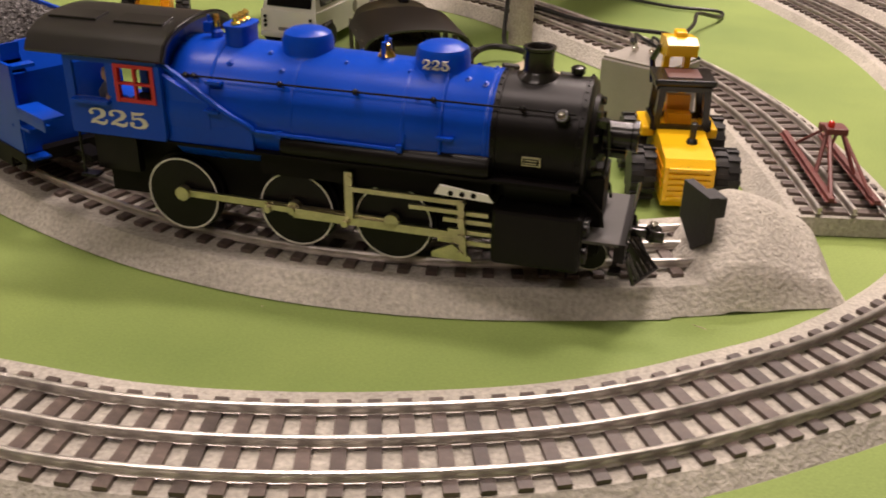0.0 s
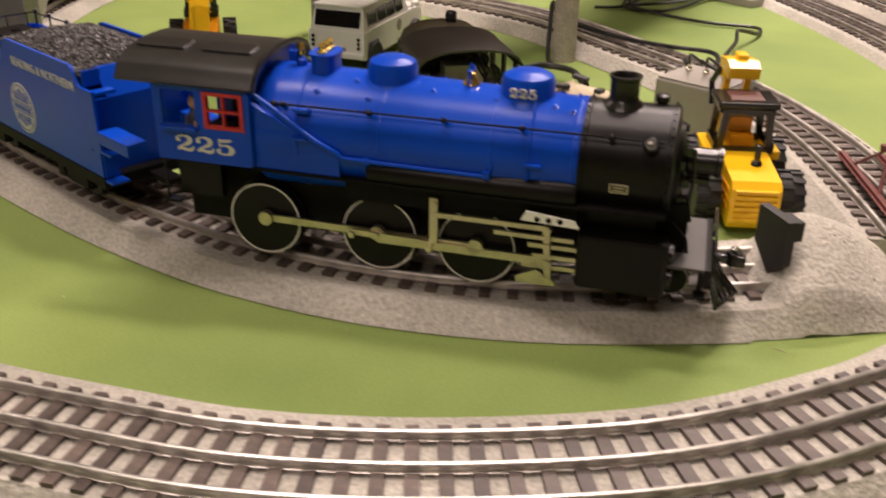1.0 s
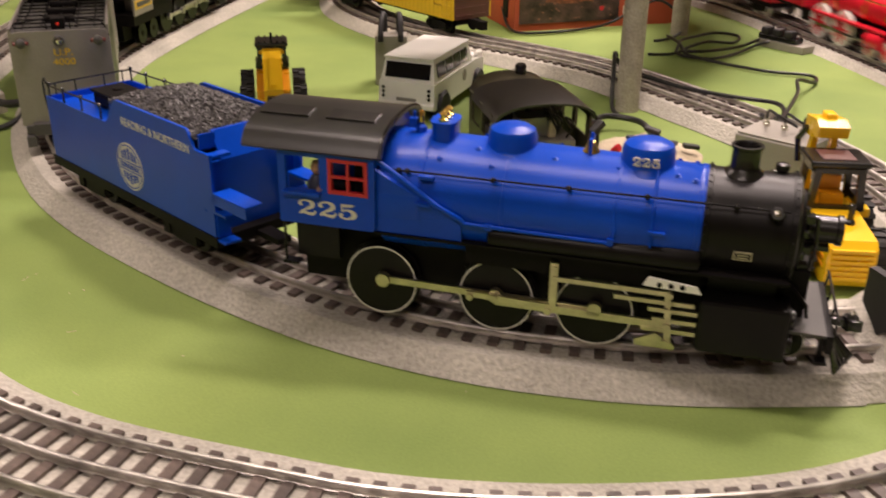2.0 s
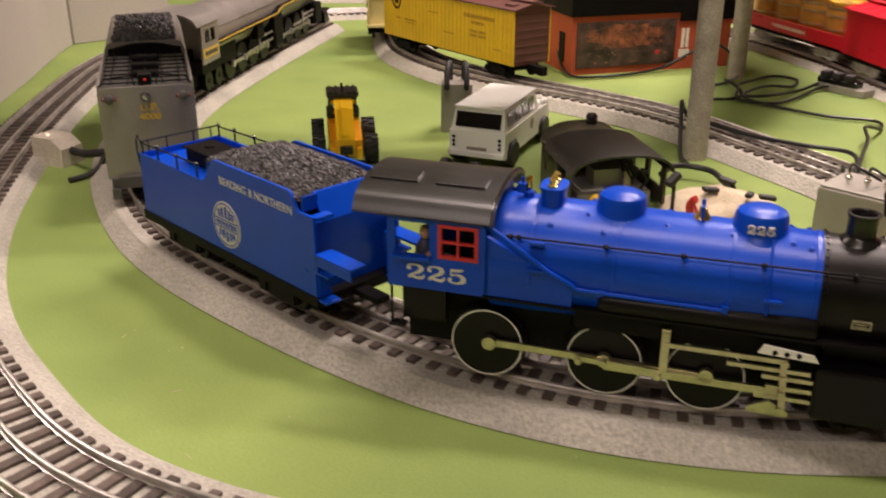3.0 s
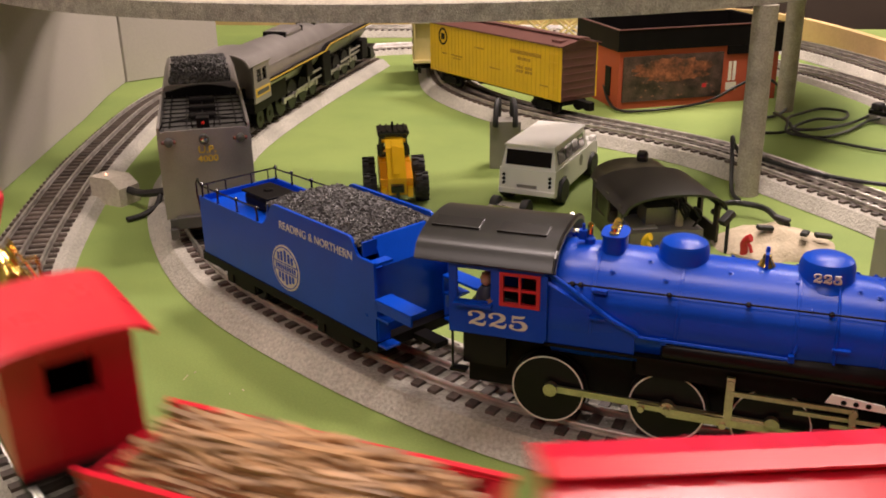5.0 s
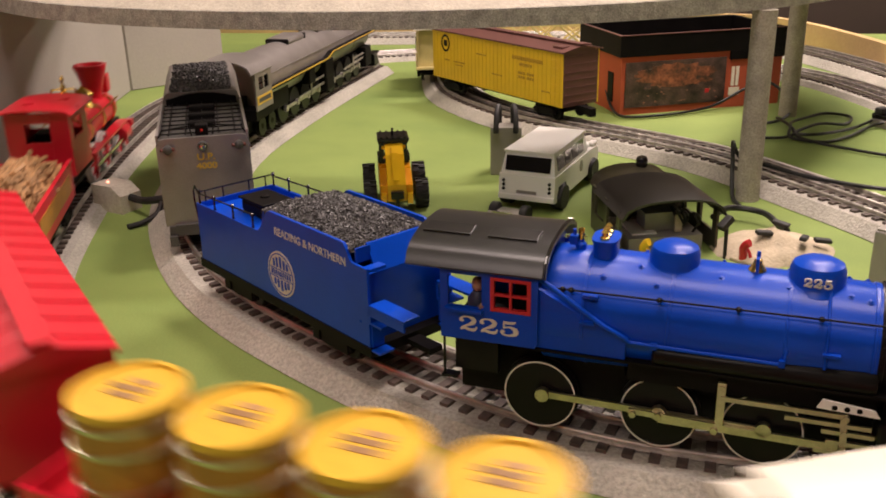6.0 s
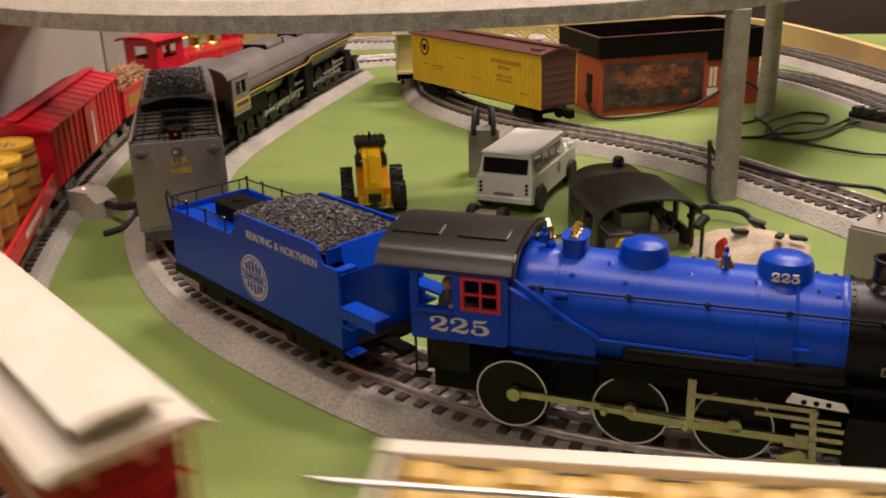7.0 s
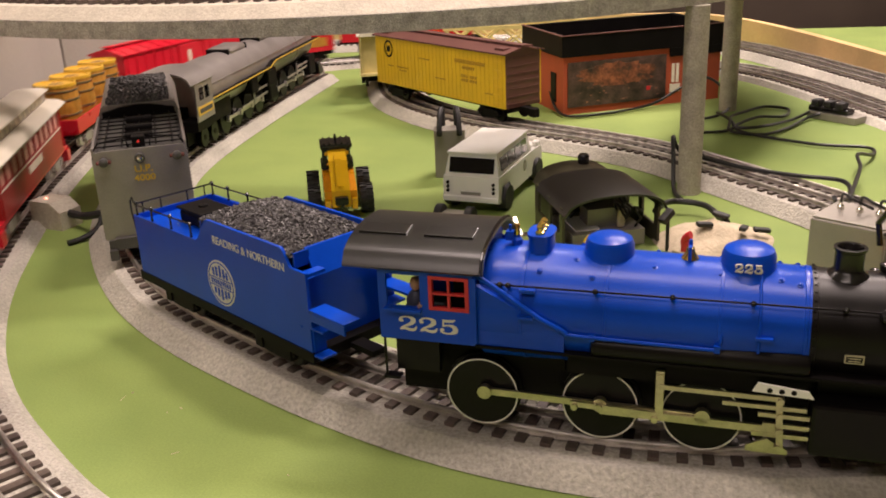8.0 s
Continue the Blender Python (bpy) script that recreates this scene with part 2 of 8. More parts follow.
DIGITS = {
    "2": ([(0.30, 0.66, 0.10), (0.16, 0.68, 0.22), (0.14, 0.80, 0.17), (0.30, 0.93, 0.11), (0.58, 0.96, 0.12), (0.84, 0.86, 0.24), (0.90, 0.70, 0.30), (0.78, 0.52, 0.24), (0.50, 0.36, 0.15), (0.24, 0.22, 0.11), (0.12, 0.06, 0.12)],
          [(0.10, 0.05, 0.10), (0.34, 0.15, 0.17), (0.62, 0.08, 0.18), (0.90, 0.08, 0.20), (1.03, 0.20, 0.12), (1.06, 0.33, 0.09)]),
    "5": ([(0.30, 0.27, 0.10), (0.15, 0.26, 0.22), (0.13, 0.15, 0.15), (0.30, 0.05, 0.11), (0.58, 0.03, 0.12), (0.86, 0.14, 0.24), (0.95, 0.32, 0.31), (0.84, 0.51, 0.24), (0.60, 0.60, 0.13), (0.36, 0.57, 0.10), (0.22, 0.50, 0.09)],
          [(0.24, 0.50, 0.10), (0.24, 0.70, 0.10), (0.25, 0.99, 0.10)],
          [(0.22, 0.90, 0.17), (0.50, 0.89, 0.18), (0.78, 0.92, 0.16), (0.94, 1.00, 0.07)]),
}


def serif_number(name, digits, height, m, material, parent, depth, sx=1.0):
    """Slab-serif figures drawn with thick and thin strokes, centred on the origin."""
    bm = bmesh.new()
    step = 1.22
    for i, ch in enumerate(digits):
        x0 = ((i - (len(digits) - 1) / 2) * step - 0.54) * height
        for j, stroke in enumerate(DIGITS[ch]):
            ribbon(bm, smooth_stroke(stroke), x0, height, depth * (1 + 0.12 * j))
    for v in bm.verts:
        v.co.y -= height / 2
        v.co.x *= sx
    ob = part(name, bm, material, parent)
    ob.matrix_local = m
    return ob


def smooth_line(pts, n=12, closed=False):
    P = [Vector((*p, 0)) if len(p) == 2 else Vector(p) for p in pts]
    N, out = len(P), []
    for i in range(N if closed else N - 1):
        g = (lambda k: P[k % N]) if closed else (lambda k: P[min(max(k, 0), N - 1)])
        a, b, c, d = g(i - 1), g(i), g(i + 1), g(i + 2)
        for k in range(n):
            u = k / n
            out.append(0.5 * (2 * b + (c - a) * u + (2 * a - 5 * b + 4 * c - d) * u * u + (3 * b - a - 3 * c + d) * u ** 3))
    if not closed:
        out.append(P[-1])
    return out


class Line:
    """A smooth plan line that gives the place and heading at a run of s metres."""

    def __init__(self, pts, closed=False, n=16):
        self.p = smooth_line(pts, n, closed)
        self.closed = closed
        if closed:
            self.p.append(self.p[0].copy())
        self.s = [0.0]
        for a, b in zip(self.p, self.p[1:]):
            self.s.append(self.s[-1] + (b - a).length)
        self.length = self.s[-1]

    def at(self, s):
        if self.closed:
            s %= self.length
        s = min(max(s, 0.0), self.length)
        lo, hi = 0, len(self.s) - 1
        while hi - lo > 1:
            mid = (lo + hi) // 2
            if self.s[mid] <= s:
                lo = mid
            else:
                hi = mid
        f = (s - self.s[lo]) / max(1e-9, self.s[hi] - self.s[lo])
        return self.p[lo].lerp(self.p[hi], f)

    def head(self, s):
        if self.closed:
            d = self.at(s + 0.01) - self.at(s - 0.01)
        else:
            d = self.at(min(s + 0.01, self.length)) - self.at(max(s - 0.01, 0))
        return d.normalized()


def sweep(bm, line, s0, s1, step, prof, wrap=False):
    """Draws a closed outline of (sideways, up) points along a line; sideways is to the left of its heading."""
    n = max(2, int((s1 - s0) / step))
    first = prev = None
    for i in range(n if wrap else n + 1):
        s = s0 + (s1 - s0) * i / n
        p, d = line.at(s), line.head(s)
        left = Vector((-d.y, d.x, 0))
        ring = [bm.verts.new(p + left * a + Vector((0, 0, b))) for a, b in prof]
        if prev:
            for k in range(len(prof)):
                bm.faces.new((prev[k], prev[(k + 1) % len(prof)], ring[(k + 1) % len(prof)], ring[k]))
        first = first or ring
        prev = ring
    if wrap:
        for k in range(len(prof)):
            bm.faces.new((prev[k], prev[(k + 1) % len(prof)], first[(k + 1) % len(prof)], first[k]))
    else:
        bm.faces.new(first[::-1])
        bm.faces.new(prev)


# ---- the large structure ----
ground = part("ground", B(-1.6, 1.9, -0.5, 1.755, -0.02, 0.0), "felt")
tagged(ground, "green painted layout tabletop with faint scuffs", "tabletop", kind="structure")
bm = bmesh.new()
rng = random.Random(21)
for k in range(22):
    q = pose(rng.uniform(-0.36, 0.16), rng.uniform(0.33, 0.40) + 0.10 * rng.random(), 0.0, 0, 0, rng.uniform(0, 180))
    w = rng.uniform(0.0004, 0.0009)
    if k % 5 == 0:
        box(bm, -0.003 * rng.random() - 0.001, 0.002, -0.00015, 0.00015, -0.0002, 0.0002, q)
    else:
        box(bm, -w, w, -w * 0.4, w * 0.4, -0.0002, 0.0003, q)
tagged(part("paint_scuffs", bm, "rock"), "pale specks and scratches on the green tabletop", "scuffs", kind="stuff")
table_rim = part("trim", B(-1.6, 1.9, -0.53, -0.502, -0.06, 0.02), "wood")
tagged(table_rim, "pine edging board of the layout table", "edging board", kind="structure")
floor = part("floor", B(-3.2, 3.6, -2.6, 4.2, -0.92, -0.90), "darkwood")
tagged(floor, "dark brown room floor below the table", "floor", kind="structure")
ceiling = part("ceiling", B(-3.2, 3.6, -2.6, 4.2, 1.50, 1.54), "ceilpaint")
tagged(ceiling, "white painted room ceiling", "ceiling", kind="structure")
for name, q in (("wall_north", (-3.2, 3.6, 4.2, 4.3)), ("wall_south", (-3.2, 3.6, -2.7, -2.6)), ("wall_west", (-3.3, -3.2, -2.7, 4.3)), ("wall_east", (3.6, 3.7, -2.7, 4.3))):
    tagged(part(name, B(*q, -0.92, 1.54), "plaster"), "beige painted room wall", "wall", kind="structure")

# grey scenery walls beside the curve
bm = bmesh.new()
prism(bm, [(-0.530, 0.58), (-0.568, 0.72), (-0.612, 0.883), (-0.638, 0.983), (-0.674, 1.103), (-0.695, 1.190), (-0.740, 1.190), (-0.680, 0.985), (-0.612, 0.72), (-0.572, 0.57)], 0.001, 0.55, "z")
tagged(part("wall_1", bm, "wallgrey"), "light grey painted backdrop wall beside the outer track", "wall", kind="structure")
bm = bmesh.new()
prism(bm, [(-0.693, 1.193), (-0.606, 1.300), (-0.640, 1.325), (-0.738, 1.193)], 0.001, 0.55, "z")
tagged(part("wall_2", bm, "wallgrey"), "light grey painted backdrop wall behind the outer track", "wall", kind="structure")

# pine fascia boards closing the far side
fascia_line = Line([(-1.2, 1.735), (-0.62, 1.740), (-0.2, 1.742), (0.10, 1.740), (0.175, 1.725), (0.238, 1.640), (0.285, 1.510), (0.327, 1.350), (0.372, 1.15), (0.43, 0.9), (0.48, 0.6)])
bm = bmesh.new()
sweep(bm, fascia_line, 0, fascia_line.length, 0.03, [(-0.006, 0.0), (0.006, 0.0), (0.006, 0.035), (-0.006, 0.035)])
tagged(part("trim", bm, "wood"), "curved pine fascia board round the far edge of the layout", "board", kind="structure")
tagged(part("trim", B(-0.64, 3.0, 2.2, 2.23, -0.1, 0.02), "darkwood"), "dark board edging the next table", "board", kind="structure")
tagged(part("backdrop", B(-3.0, 3.4, 2.3, 3.9, -0.22, -0.20), "darkwood"), "dark tabletop further back in the room", "tabletop", kind="structure")


# ---- tracks ----
RAIL_TOP = 0.0152


def tie_mesh():
    bm = bmesh.new()
    box(bm, -0.0024, 0.0024, -0.0235, 0.0235, 0.0, 0.0050)
    me = bpy.data.meshes.new("tie")
    bm.to_mesh(me)
    bm.free()
    me.materials.append(M["tie"])
    return me


TIE = tie_mesh()
# a tubular rail: a round head folded down to a thin web and small feet
RAIL_SHAPE = [(-0.0018, 0.0117), (-0.0005, 0.0121), (-0.0004, 0.0131), (-0.0010, 0.0135), (-0.0012, 0.0142), (-0.0008, 0.0149), (0.0, 0.0152),
              (0.0008, 0.0149), (0.0012, 0.0142), (0.0010, 0.0135), (0.0004, 0.0131), (0.0005, 0.0121), (0.0018, 0.0117)]


def track(label, line, s0, s1, inner, outer, single, wrap=False, z=0.0, bed_from=None):
    """Roadbed, three rails and ties along a line; single(s) says which ties are objects of their own."""
    tr = thing("toy_track", label, "track", kind="structure")
    bm = bmesh.new()
    sweep(bm, line, s0 if bed_from is None else bed_from, s1, 0.012, [(-outer, z + 0.0006), (-outer + 0.010, z + 0.0100), (inner - 0.010, z + 0.0100), (inner, z + 0.0006)], wrap)
    bed = part("roadbed", bm, "grit", tr, "grey grit-covered roadbed")
    for off, mt in ((-0.0164, "rail"), (0.0, "midrail"), (0.0164, "rail")):
        bm = bmesh.new()
        sweep(bm, line, s0, s1, 0.012, [(off + a, z + b) for a, b in RAIL_SHAPE], wrap)
        part("rail", bm, mt, tr, smooth=True)
    rest = bmesh.new()
    n = int((s1 - s0) / 0.0108)
    for i in range(n):
        s = s0 + (s1 - s0) * (i + 0.5) / n
        p, d = line.at(s), line.head(s)
        a = math.degrees(math.atan2(d.y, d.x)) + random.uniform(-1.2, 1.2)
        m = pose(p.x, p.y, z + 0.0068, 0, 0, a)
        if single(s):
            ob = new("tie", TIE)
            ob.parent, ob.matrix_local = tr, m
        else:
            box(rest, -0.0024, 0.0024, -0.0235, 0.0235, 0.0, 0.0050, m)
    if len(rest.verts):
        tagged(part("tie_row", rest, "tie_join", tr), kind="stuff")
    else:
        rest.free()
    return tr


LOOP = Line([(-0.188, 0.2935), (-0.259, 0.325), (-0.328, 0.384), (-0.373, 0.433), (-0.411, 0.489), (-0.450, 0.566), (-0.490, 0.673), (-0.528, 0.790), (-0.560, 0.916),
             (-0.582, 1.020), (-0.590, 1.115), (-0.578, 1.215), (-0.540, 1.320), (-0.470, 1.420), (-0.375, 1.475), (-0.250, 1.495), (-0.110, 1.490), (0.010, 1.463), (0.120, 1.405),
             (0.205, 1.315), (0.255, 1.205), (0.292, 1.075), (0.328, 0.945), (0.350, 0.820), (0.352, 0.700), (0.338, 0.580), (0.303, 0.483), (0.253, 0.403), (0.193, 0.345),
             (0.136, 0.311), (0.099, 0.294), (0.0650, 0.2835), (0.019, 0.275), (-0.020, 0.271), (-0.059, 0.2705), (-0.0970, 0.275)], closed=True)
LOOP_Z = -0.0042  # the oval lies a little lower than the siding
SIDING = Line([(0.185, 0.428), (0.150, 0.421), (0.101, 0.412), (0.045, 0.4055), (0.0, 0.4065), (-0.045, 0.4140), (-0.095, 0.4310), (-0.150, 0.4600), (-0.205, 0.4960), (-0.255, 0.5340), (-0.300, 0.5790),
               (-0.345, 0.6420), (-0.385, 0.7160), (-0.415, 0.80), (-0.428, 0.90), (-0.425, 1.05), (-0.415, 1.20), (-0.404, 1.345)])
INNER = Line([(-0.285, 1.44), (-0.285, 1.36), (-0.272, 1.27), (-0.240, 1.165), (-0.175, 1.070), (-0.093, 0.998), (-0.015, 0.945), (0.050, 0.890), (0.115, 0.800), (0.170, 0.715), (0.203, 0.620), (0.216, 0.535), (0.220, 0.462)])
FAR = Line([(-0.62, 1.62), (-0.3, 1.645), (0.0, 1.645), (0.12, 1.608), (0.217, 1.510), (0.270, 1.400), (0.310, 1.280), (0.345, 1.170), (0.385, 1.0), (0.42, 0.85), (0.44, 0.7), (0.45, 0.6)])


def build_tracks():
    track("outer oval of three-rail tinplate track on grey roadbed", LOOP, 0, LOOP.length, 0.034, 0.040, lambda s: s < 1.25 or s > LOOP.length - 0.62, wrap=True, z=LOOP_Z)
    track("curved siding of three-rail track under the blue engine", SIDING, 0.045, SIDING.length, 0.041, 0.038, lambda s: s < 0.95, bed_from=0.0685)
    track("inner three-rail track curving to a brown bumper", INNER, 0.0, INNER.length, 0.038, 0.038, lambda s: s > 0.35)
    track("outermost three-rail track along the pine fascia", FAR, 0.0, FAR.length, 0.038, 0.036, lambda s: False)


# ---- elevated deck over the layout ----
def build_deck():
    ring = Line([(-0.27 + 0.447 * math.cos(a), 1.17 + 0.447 * math.sin(a)) for a in (radians(k) for k in range(-205, 62, 15))])
    deck = thing("elevated_track_deck", "elevated ring deck with speckled grey edge on round posts", "track deck")
    bm = bmesh.new()
    sweep(bm, ring, 0, ring.length, 0.02, [(-0.050, 0.153), (0.050, 0.153), (0.050, 0.1655), (-0.050, 0.1655)])
    part("deck_board", bm, "deckedge", deck, "speckled grey foam-edged board")
    bm = bmesh.new()
    sweep(bm, ring, 0, ring.length, 0.02, [(-0.047, 0.1657), (0.047, 0.1657), (0.036, 0.1745), (-0.036, 0.1745)])
    part("roadbed", bm, "decktop", deck, "pale grey roadbed")
    for off in (-0.0164, 0.0, 0.0164):
        bm = bmesh.new()
        sweep(bm, ring, 0, ring.length, 0.02, [(off - 0.0015, 0.1775), (off + 0.0015, 0.1775), (off + 0.0012, 0.1815), (off - 0.0012, 0.1815)])
        part("rail", bm, "rail", deck)
    n = int(ring.length / 0.0108)
    for i in range(n):
        s = (i + 0.5) * ring.length / n
        p, d = ring.at(s), ring.head(s)
        ob = new("tie", TIE)
        ob.parent = deck
        ob.matrix_local = pose(p.x, p.y, 0.1726, 0, 0, math.degrees(math.atan2(d.y, d.x)))
    for x, y, r in ((0.057, 0.800, 0.0096), (0.137, 1.114, 0.0096), (-0.33, 1.566, 0.009)):
        bm = bmesh.new()
        lathe(bm, [(r * 1.02, 0.0), (r, 0.004), (r, 0.05), (r * 0.99, 0.1), (r, 0.1526)], (x, y, 0), seg=20)
        part("post", bm, "concrete", deck, "round stone-textured post", smooth=True)


# ---- the blue engine ----
def wheel(parent, x, y, z, r, side, rim_mat, spokes, width=0.004, hub=0.0028, white=True):
    """A spoked wheel under its thing, with tread, rim band and spokes."""
    bm = bmesh.new()
    lathe(bm, [(r * 0.80, 0), (r, 0), (r, width), (r * 1.06, width), (r * 1.06, width + 0.0012), (r * 0.80, width + 0.0012)], (x, y, z), (0, side, 0), 36)
    w = part("wheel", bm, "black", parent, smooth=True)
    bm = bmesh.new()
    prof = [(r * 0.955, -0.0002), (r * 0.995, -0.0002), (r * 0.995, 0.0004), (r * 0.955, 0.0004)]
    o, u, wv = Vector((x, y, z)), Vector((1, 0, 0)), Vector((0, 0, 1))
    rings = []
    for rr, h in prof:
        rings.append([bm.verts.new(o + Vector((0, side * h, 0)) + rr * (math.cos(2 * math.pi * i / 40) * u + math.sin(2 * math.pi * i / 40) * wv)) for i in range(40)])
    for a, b in zip(rings, rings[1:] + rings[:1]):
        for i in range(40):
            bm.faces.new((a[i], a[(i + 1) % 40], b[(i + 1) % 40], b[i]))
    part("rim", bm, rim_mat, w, "thin white-painted rim band" if white else "")
    bm = bmesh.new()
    for i in range(spokes):
        a = 2 * math.pi * i / spokes
        cyl(bm, (x, y + side * 0.0018, z), (x + r * 0.86 * math.cos(a), y + side * 0.0018, z + r * 0.86 * math.sin(a)), r * 0.06, r * 0.045, 6)
    cyl(bm, (x, y - side * 0.0004, z), (x, y + side * 0.004, z), hub, seg=14)
    part("spokes", bm, "mblack", w)
    return w


def arch(zc, y, rise, n=14, lo=None):
    """Points of an arched roof section from -y to y."""
    pts = []
    for i in range(n + 1):
        a = -1 + 2 * i / n
        pts.append((y * a, zc + rise * math.sqrt(max(0.0, 1 - abs(a) ** 2.4))))
    return pts


def build_blue_engine():
    e = thing("steam_engine", "blue toy steam engine with black smokebox and white cab number", "toy locomotive", pose(0.066, 0.394, 0, 0, 0, -10.0))
    zc = 0.0705
    # boiler: blue barrel tapering to the front
    bm = bmesh.new()
    lathe(bm, [(0.0258, -0.1455), (0.0258, -0.128), (0.0256, -0.1275), (0.0249, -0.092), (0.0250, -0.0915), (0.0240, -0.047), (0.0241, -0.0465), (0.0226, -0.0145), (0.0229, -0.014), (0.0229, -0.0125)], (0, 0, zc), (1, 0, 0), 48)
    part("boiler", bm, "blue", e, "glossy blue boiler barrel", smooth=True)
    for x, r in ((-0.1270, 0.0259), (-0.0920, 0.0252), (-0.0470, 0.0243), (-0.0150, 0.0231)):
        bm = bmesh.new()
        lathe(bm, [(r - 0.0006, -0.0009), (r, -0.0006), (r, 0.0006), (r - 0.0006, 0.0009)], (x, 0, zc), (1, 0, 0), 48)
        part("boiler_band", bm, "blue", e, smooth=True)
    # firebox side sheets
    for s in (-1, 1):
        bm = bmesh.new()
        prism(bm, [(-0.1465, 0.0585), (-0.1085, 0.0585), (-0.1085, 0.066), (-0.1465, 0.086)], s * 0.0225, s * 0.0252)
        part("firebox_sheet", bm, "blue", e)
    # black smokebox with rivet ring
    bm = bmesh.new()
    lathe(bm, [(0.0224, -0.0135), (0.0232, -0.0132), (0.0232, -0.0112), (0.0226, -0.011), (0.0226, 0.0190), (0.0230, 0.0192), (0.0230, 0.0215), (0.0215, 0.0225), (0.0170, 0.0228), (0.0165, 0.0245), (0.0060, 0.0262), (0.002, 0.0264)], (0, 0, zc), (1, 0, 0), 48)
    box(bm, -0.008, 0.018, -0.016, 0.016, 0.040, 0.056)
    sb = part("smokebox", bm, "black", e, "satin black smokebox", smooth=True)
    bm = bmesh.new()
    for k in range(40):
        a = 2 * math.pi * k / 40
        for x in (-0.0122, 0.0203):
            c = Vector((x, 0.0233 * math.cos(a), zc + 0.0233 * math.sin(a)))
            cyl(bm, c, c + Vector((0, 0.0005 * math.cos(a), 0.0005 * math.sin(a))), 0.0005, 0.0003, 6)
    tagged(part("rivet_ring", bm, "black", sb), kind="stuff")
    bm = bmesh.new()
    for k in range(10):
        a = 2 * math.pi * (k + 0.5) / 10
        c = Vector((0.0238, 0.0150 * math.cos(a), zc + 0.0150 * math.sin(a)))
        box(bm, c.x - 0.001, c.x + 0.0022, c.y - 0.0012, c.y + 0.0012, c.z - 0.0012, c.z + 0.0012)
    part("clamp_ring", bm, "gloss", sb)
    # number plate on the smokebox side
    for s in (-1, 1):
        bm = bmesh.new()
        box(bm, -0.0035, 0.0035, -0.0004, 0.0004, -0.0018, 0.0018, pose(0.003, s * 0.0228, 0.0665, -s * 8))
        pl = part("builder_plate", bm, "rods", sb)
        bm = bmesh.new()
        box(bm, -0.0030, 0.0030, -0.0004, 0.0004, -0.0013, 0.0013, pose(0.003, s * 0.0230, 0.0665, -s * 8))
        part("plate_face", bm, "black", pl)
        bm = bmesh.new()
        for k, zz in enumerate((0.0006, -0.0006)):
            box(bm, -0.0022, 0.0022, -0.0003, 0.0003, zz - 0.0002, zz + 0.0002, pose(0.003, s * 0.02325, 0.0665, -s * 8))
        part("plate_lettering", bm, "rods", pl)
    # stack
    bm = bmesh.new()
    lathe(bm, [(0.0088, 0.0), (0.0082, 0.0016), (0.0062, 0.0030), (0.0056, 0.0045), (0.0057, 0.0112), (0.0063, 0.0118), (0.0063, 0.0128), (0.0050, 0.0129), (0.0046, 0.0124), (0.0044, 0.004)], (0, 0, 0.0912), seg=28)
    part("chimney", bm, "gloss", e, "gloss black chimney", smooth=True)
    # domes
    for x, r, top, nm in ((-0.0935, 0.0104, 0.1035, "dome"), (-0.0375, 0.0108, 0.1026, "dome")):
        bm = bmesh.new()
        b0 = top - 0.0115
        lathe(bm, [(r * 1.28, -0.0025), (r * 1.22, -0.0005), (r * 1.04, 0.0010), (r, 0.0026), (r * 0.99, 0.0072), (r * 0.90, 0.0096), (r * 0.66, 0.0110), (r * 0.30, 0.01152), (0.0004, 0.0116)], (x, 0, b0), seg=32)
        d = part(nm, bm, "blue", e, "rounded blue dome", smooth=True)
        if x > -0.05:
            serif_number("dome_number", "225", 0.0035, pose(x, -r * 0.985, b0 + 0.0050, 90, 0, 0), "white", d, 0.0009, 0.86)
    # turret with brass valves, whistle and bell
    def oval(hx, hy):
        return [(-0.1225 + hx * math.cos(a) * abs(math.cos(a)) ** -0.35, hy * math.sin(a) * abs(math.sin(a)) ** -0.35) if min(abs(math.cos(a)), abs(math.sin(a))) > 0.02 else (-0.1225 + hx * round(math.cos(a)), hy * round(math.sin(a))) for a in (radians(k) for k in range(0, 360, 12))]
    bm = bmesh.new()
    prism(bm, oval(0.0052, 0.0078), 0.0900, 0.1020, "z")
    prism(bm, oval(0.0058, 0.0084), 0.1020, 0.1030, "z")
    tu = part("steam_turret", bm, "blue", e, smooth=True)
    for y in (-0.0045, 0.0, 0.0045):
        bm = bmesh.new()
        lathe(bm, [(0.0021, 0), (0.0021, 0.0010), (0.0013, 0.0014), (0.0013, 0.0028), (0.0017, 0.0032), (0.0007, 0.0044)], (-0.1225, y, 0.1030), seg=12)
        part("safety_valve", bm, "brass", tu, smooth=True)
    bm = bmesh.new()
    lathe(bm, [(0.0024, 0), (0.0024, 0.003), (0.0013, 0.004), (0.0013, 0.0052)], (-0.1335, 0.0, 0.0955), seg=12)
    wh = part("whistle_stand", bm, "blue", e)
    bm = bmesh.new()
    lathe(bm, [(0.0013, 0), (0.0014, 0.0042), (0.0010, 0.005)], (-0.1335, 0.0, 0.1005), seg=12)
    part("whistle", bm, "brass", wh, smooth=True)
    bm = bmesh.new()
    box(bm, -0.138, -0.1345, -0.003, 0.0005, 0.0985, 0.1025)
    cyl(bm, (-0.1362, -0.001, 0.1025), (-0.1362, -0.001, 0.1052), 0.0007, seg=8)
    part("valve_block", bm, "blue", wh)
    bm = bmesh.new()
    lathe(bm, [(0.0036, 0), (0.0033, 0.0005), (0.0020, 0.0026), (0.0016, 0.0044), (0.0004, 0.0050)], (-0.0605, 0, 0.0950), seg=18)
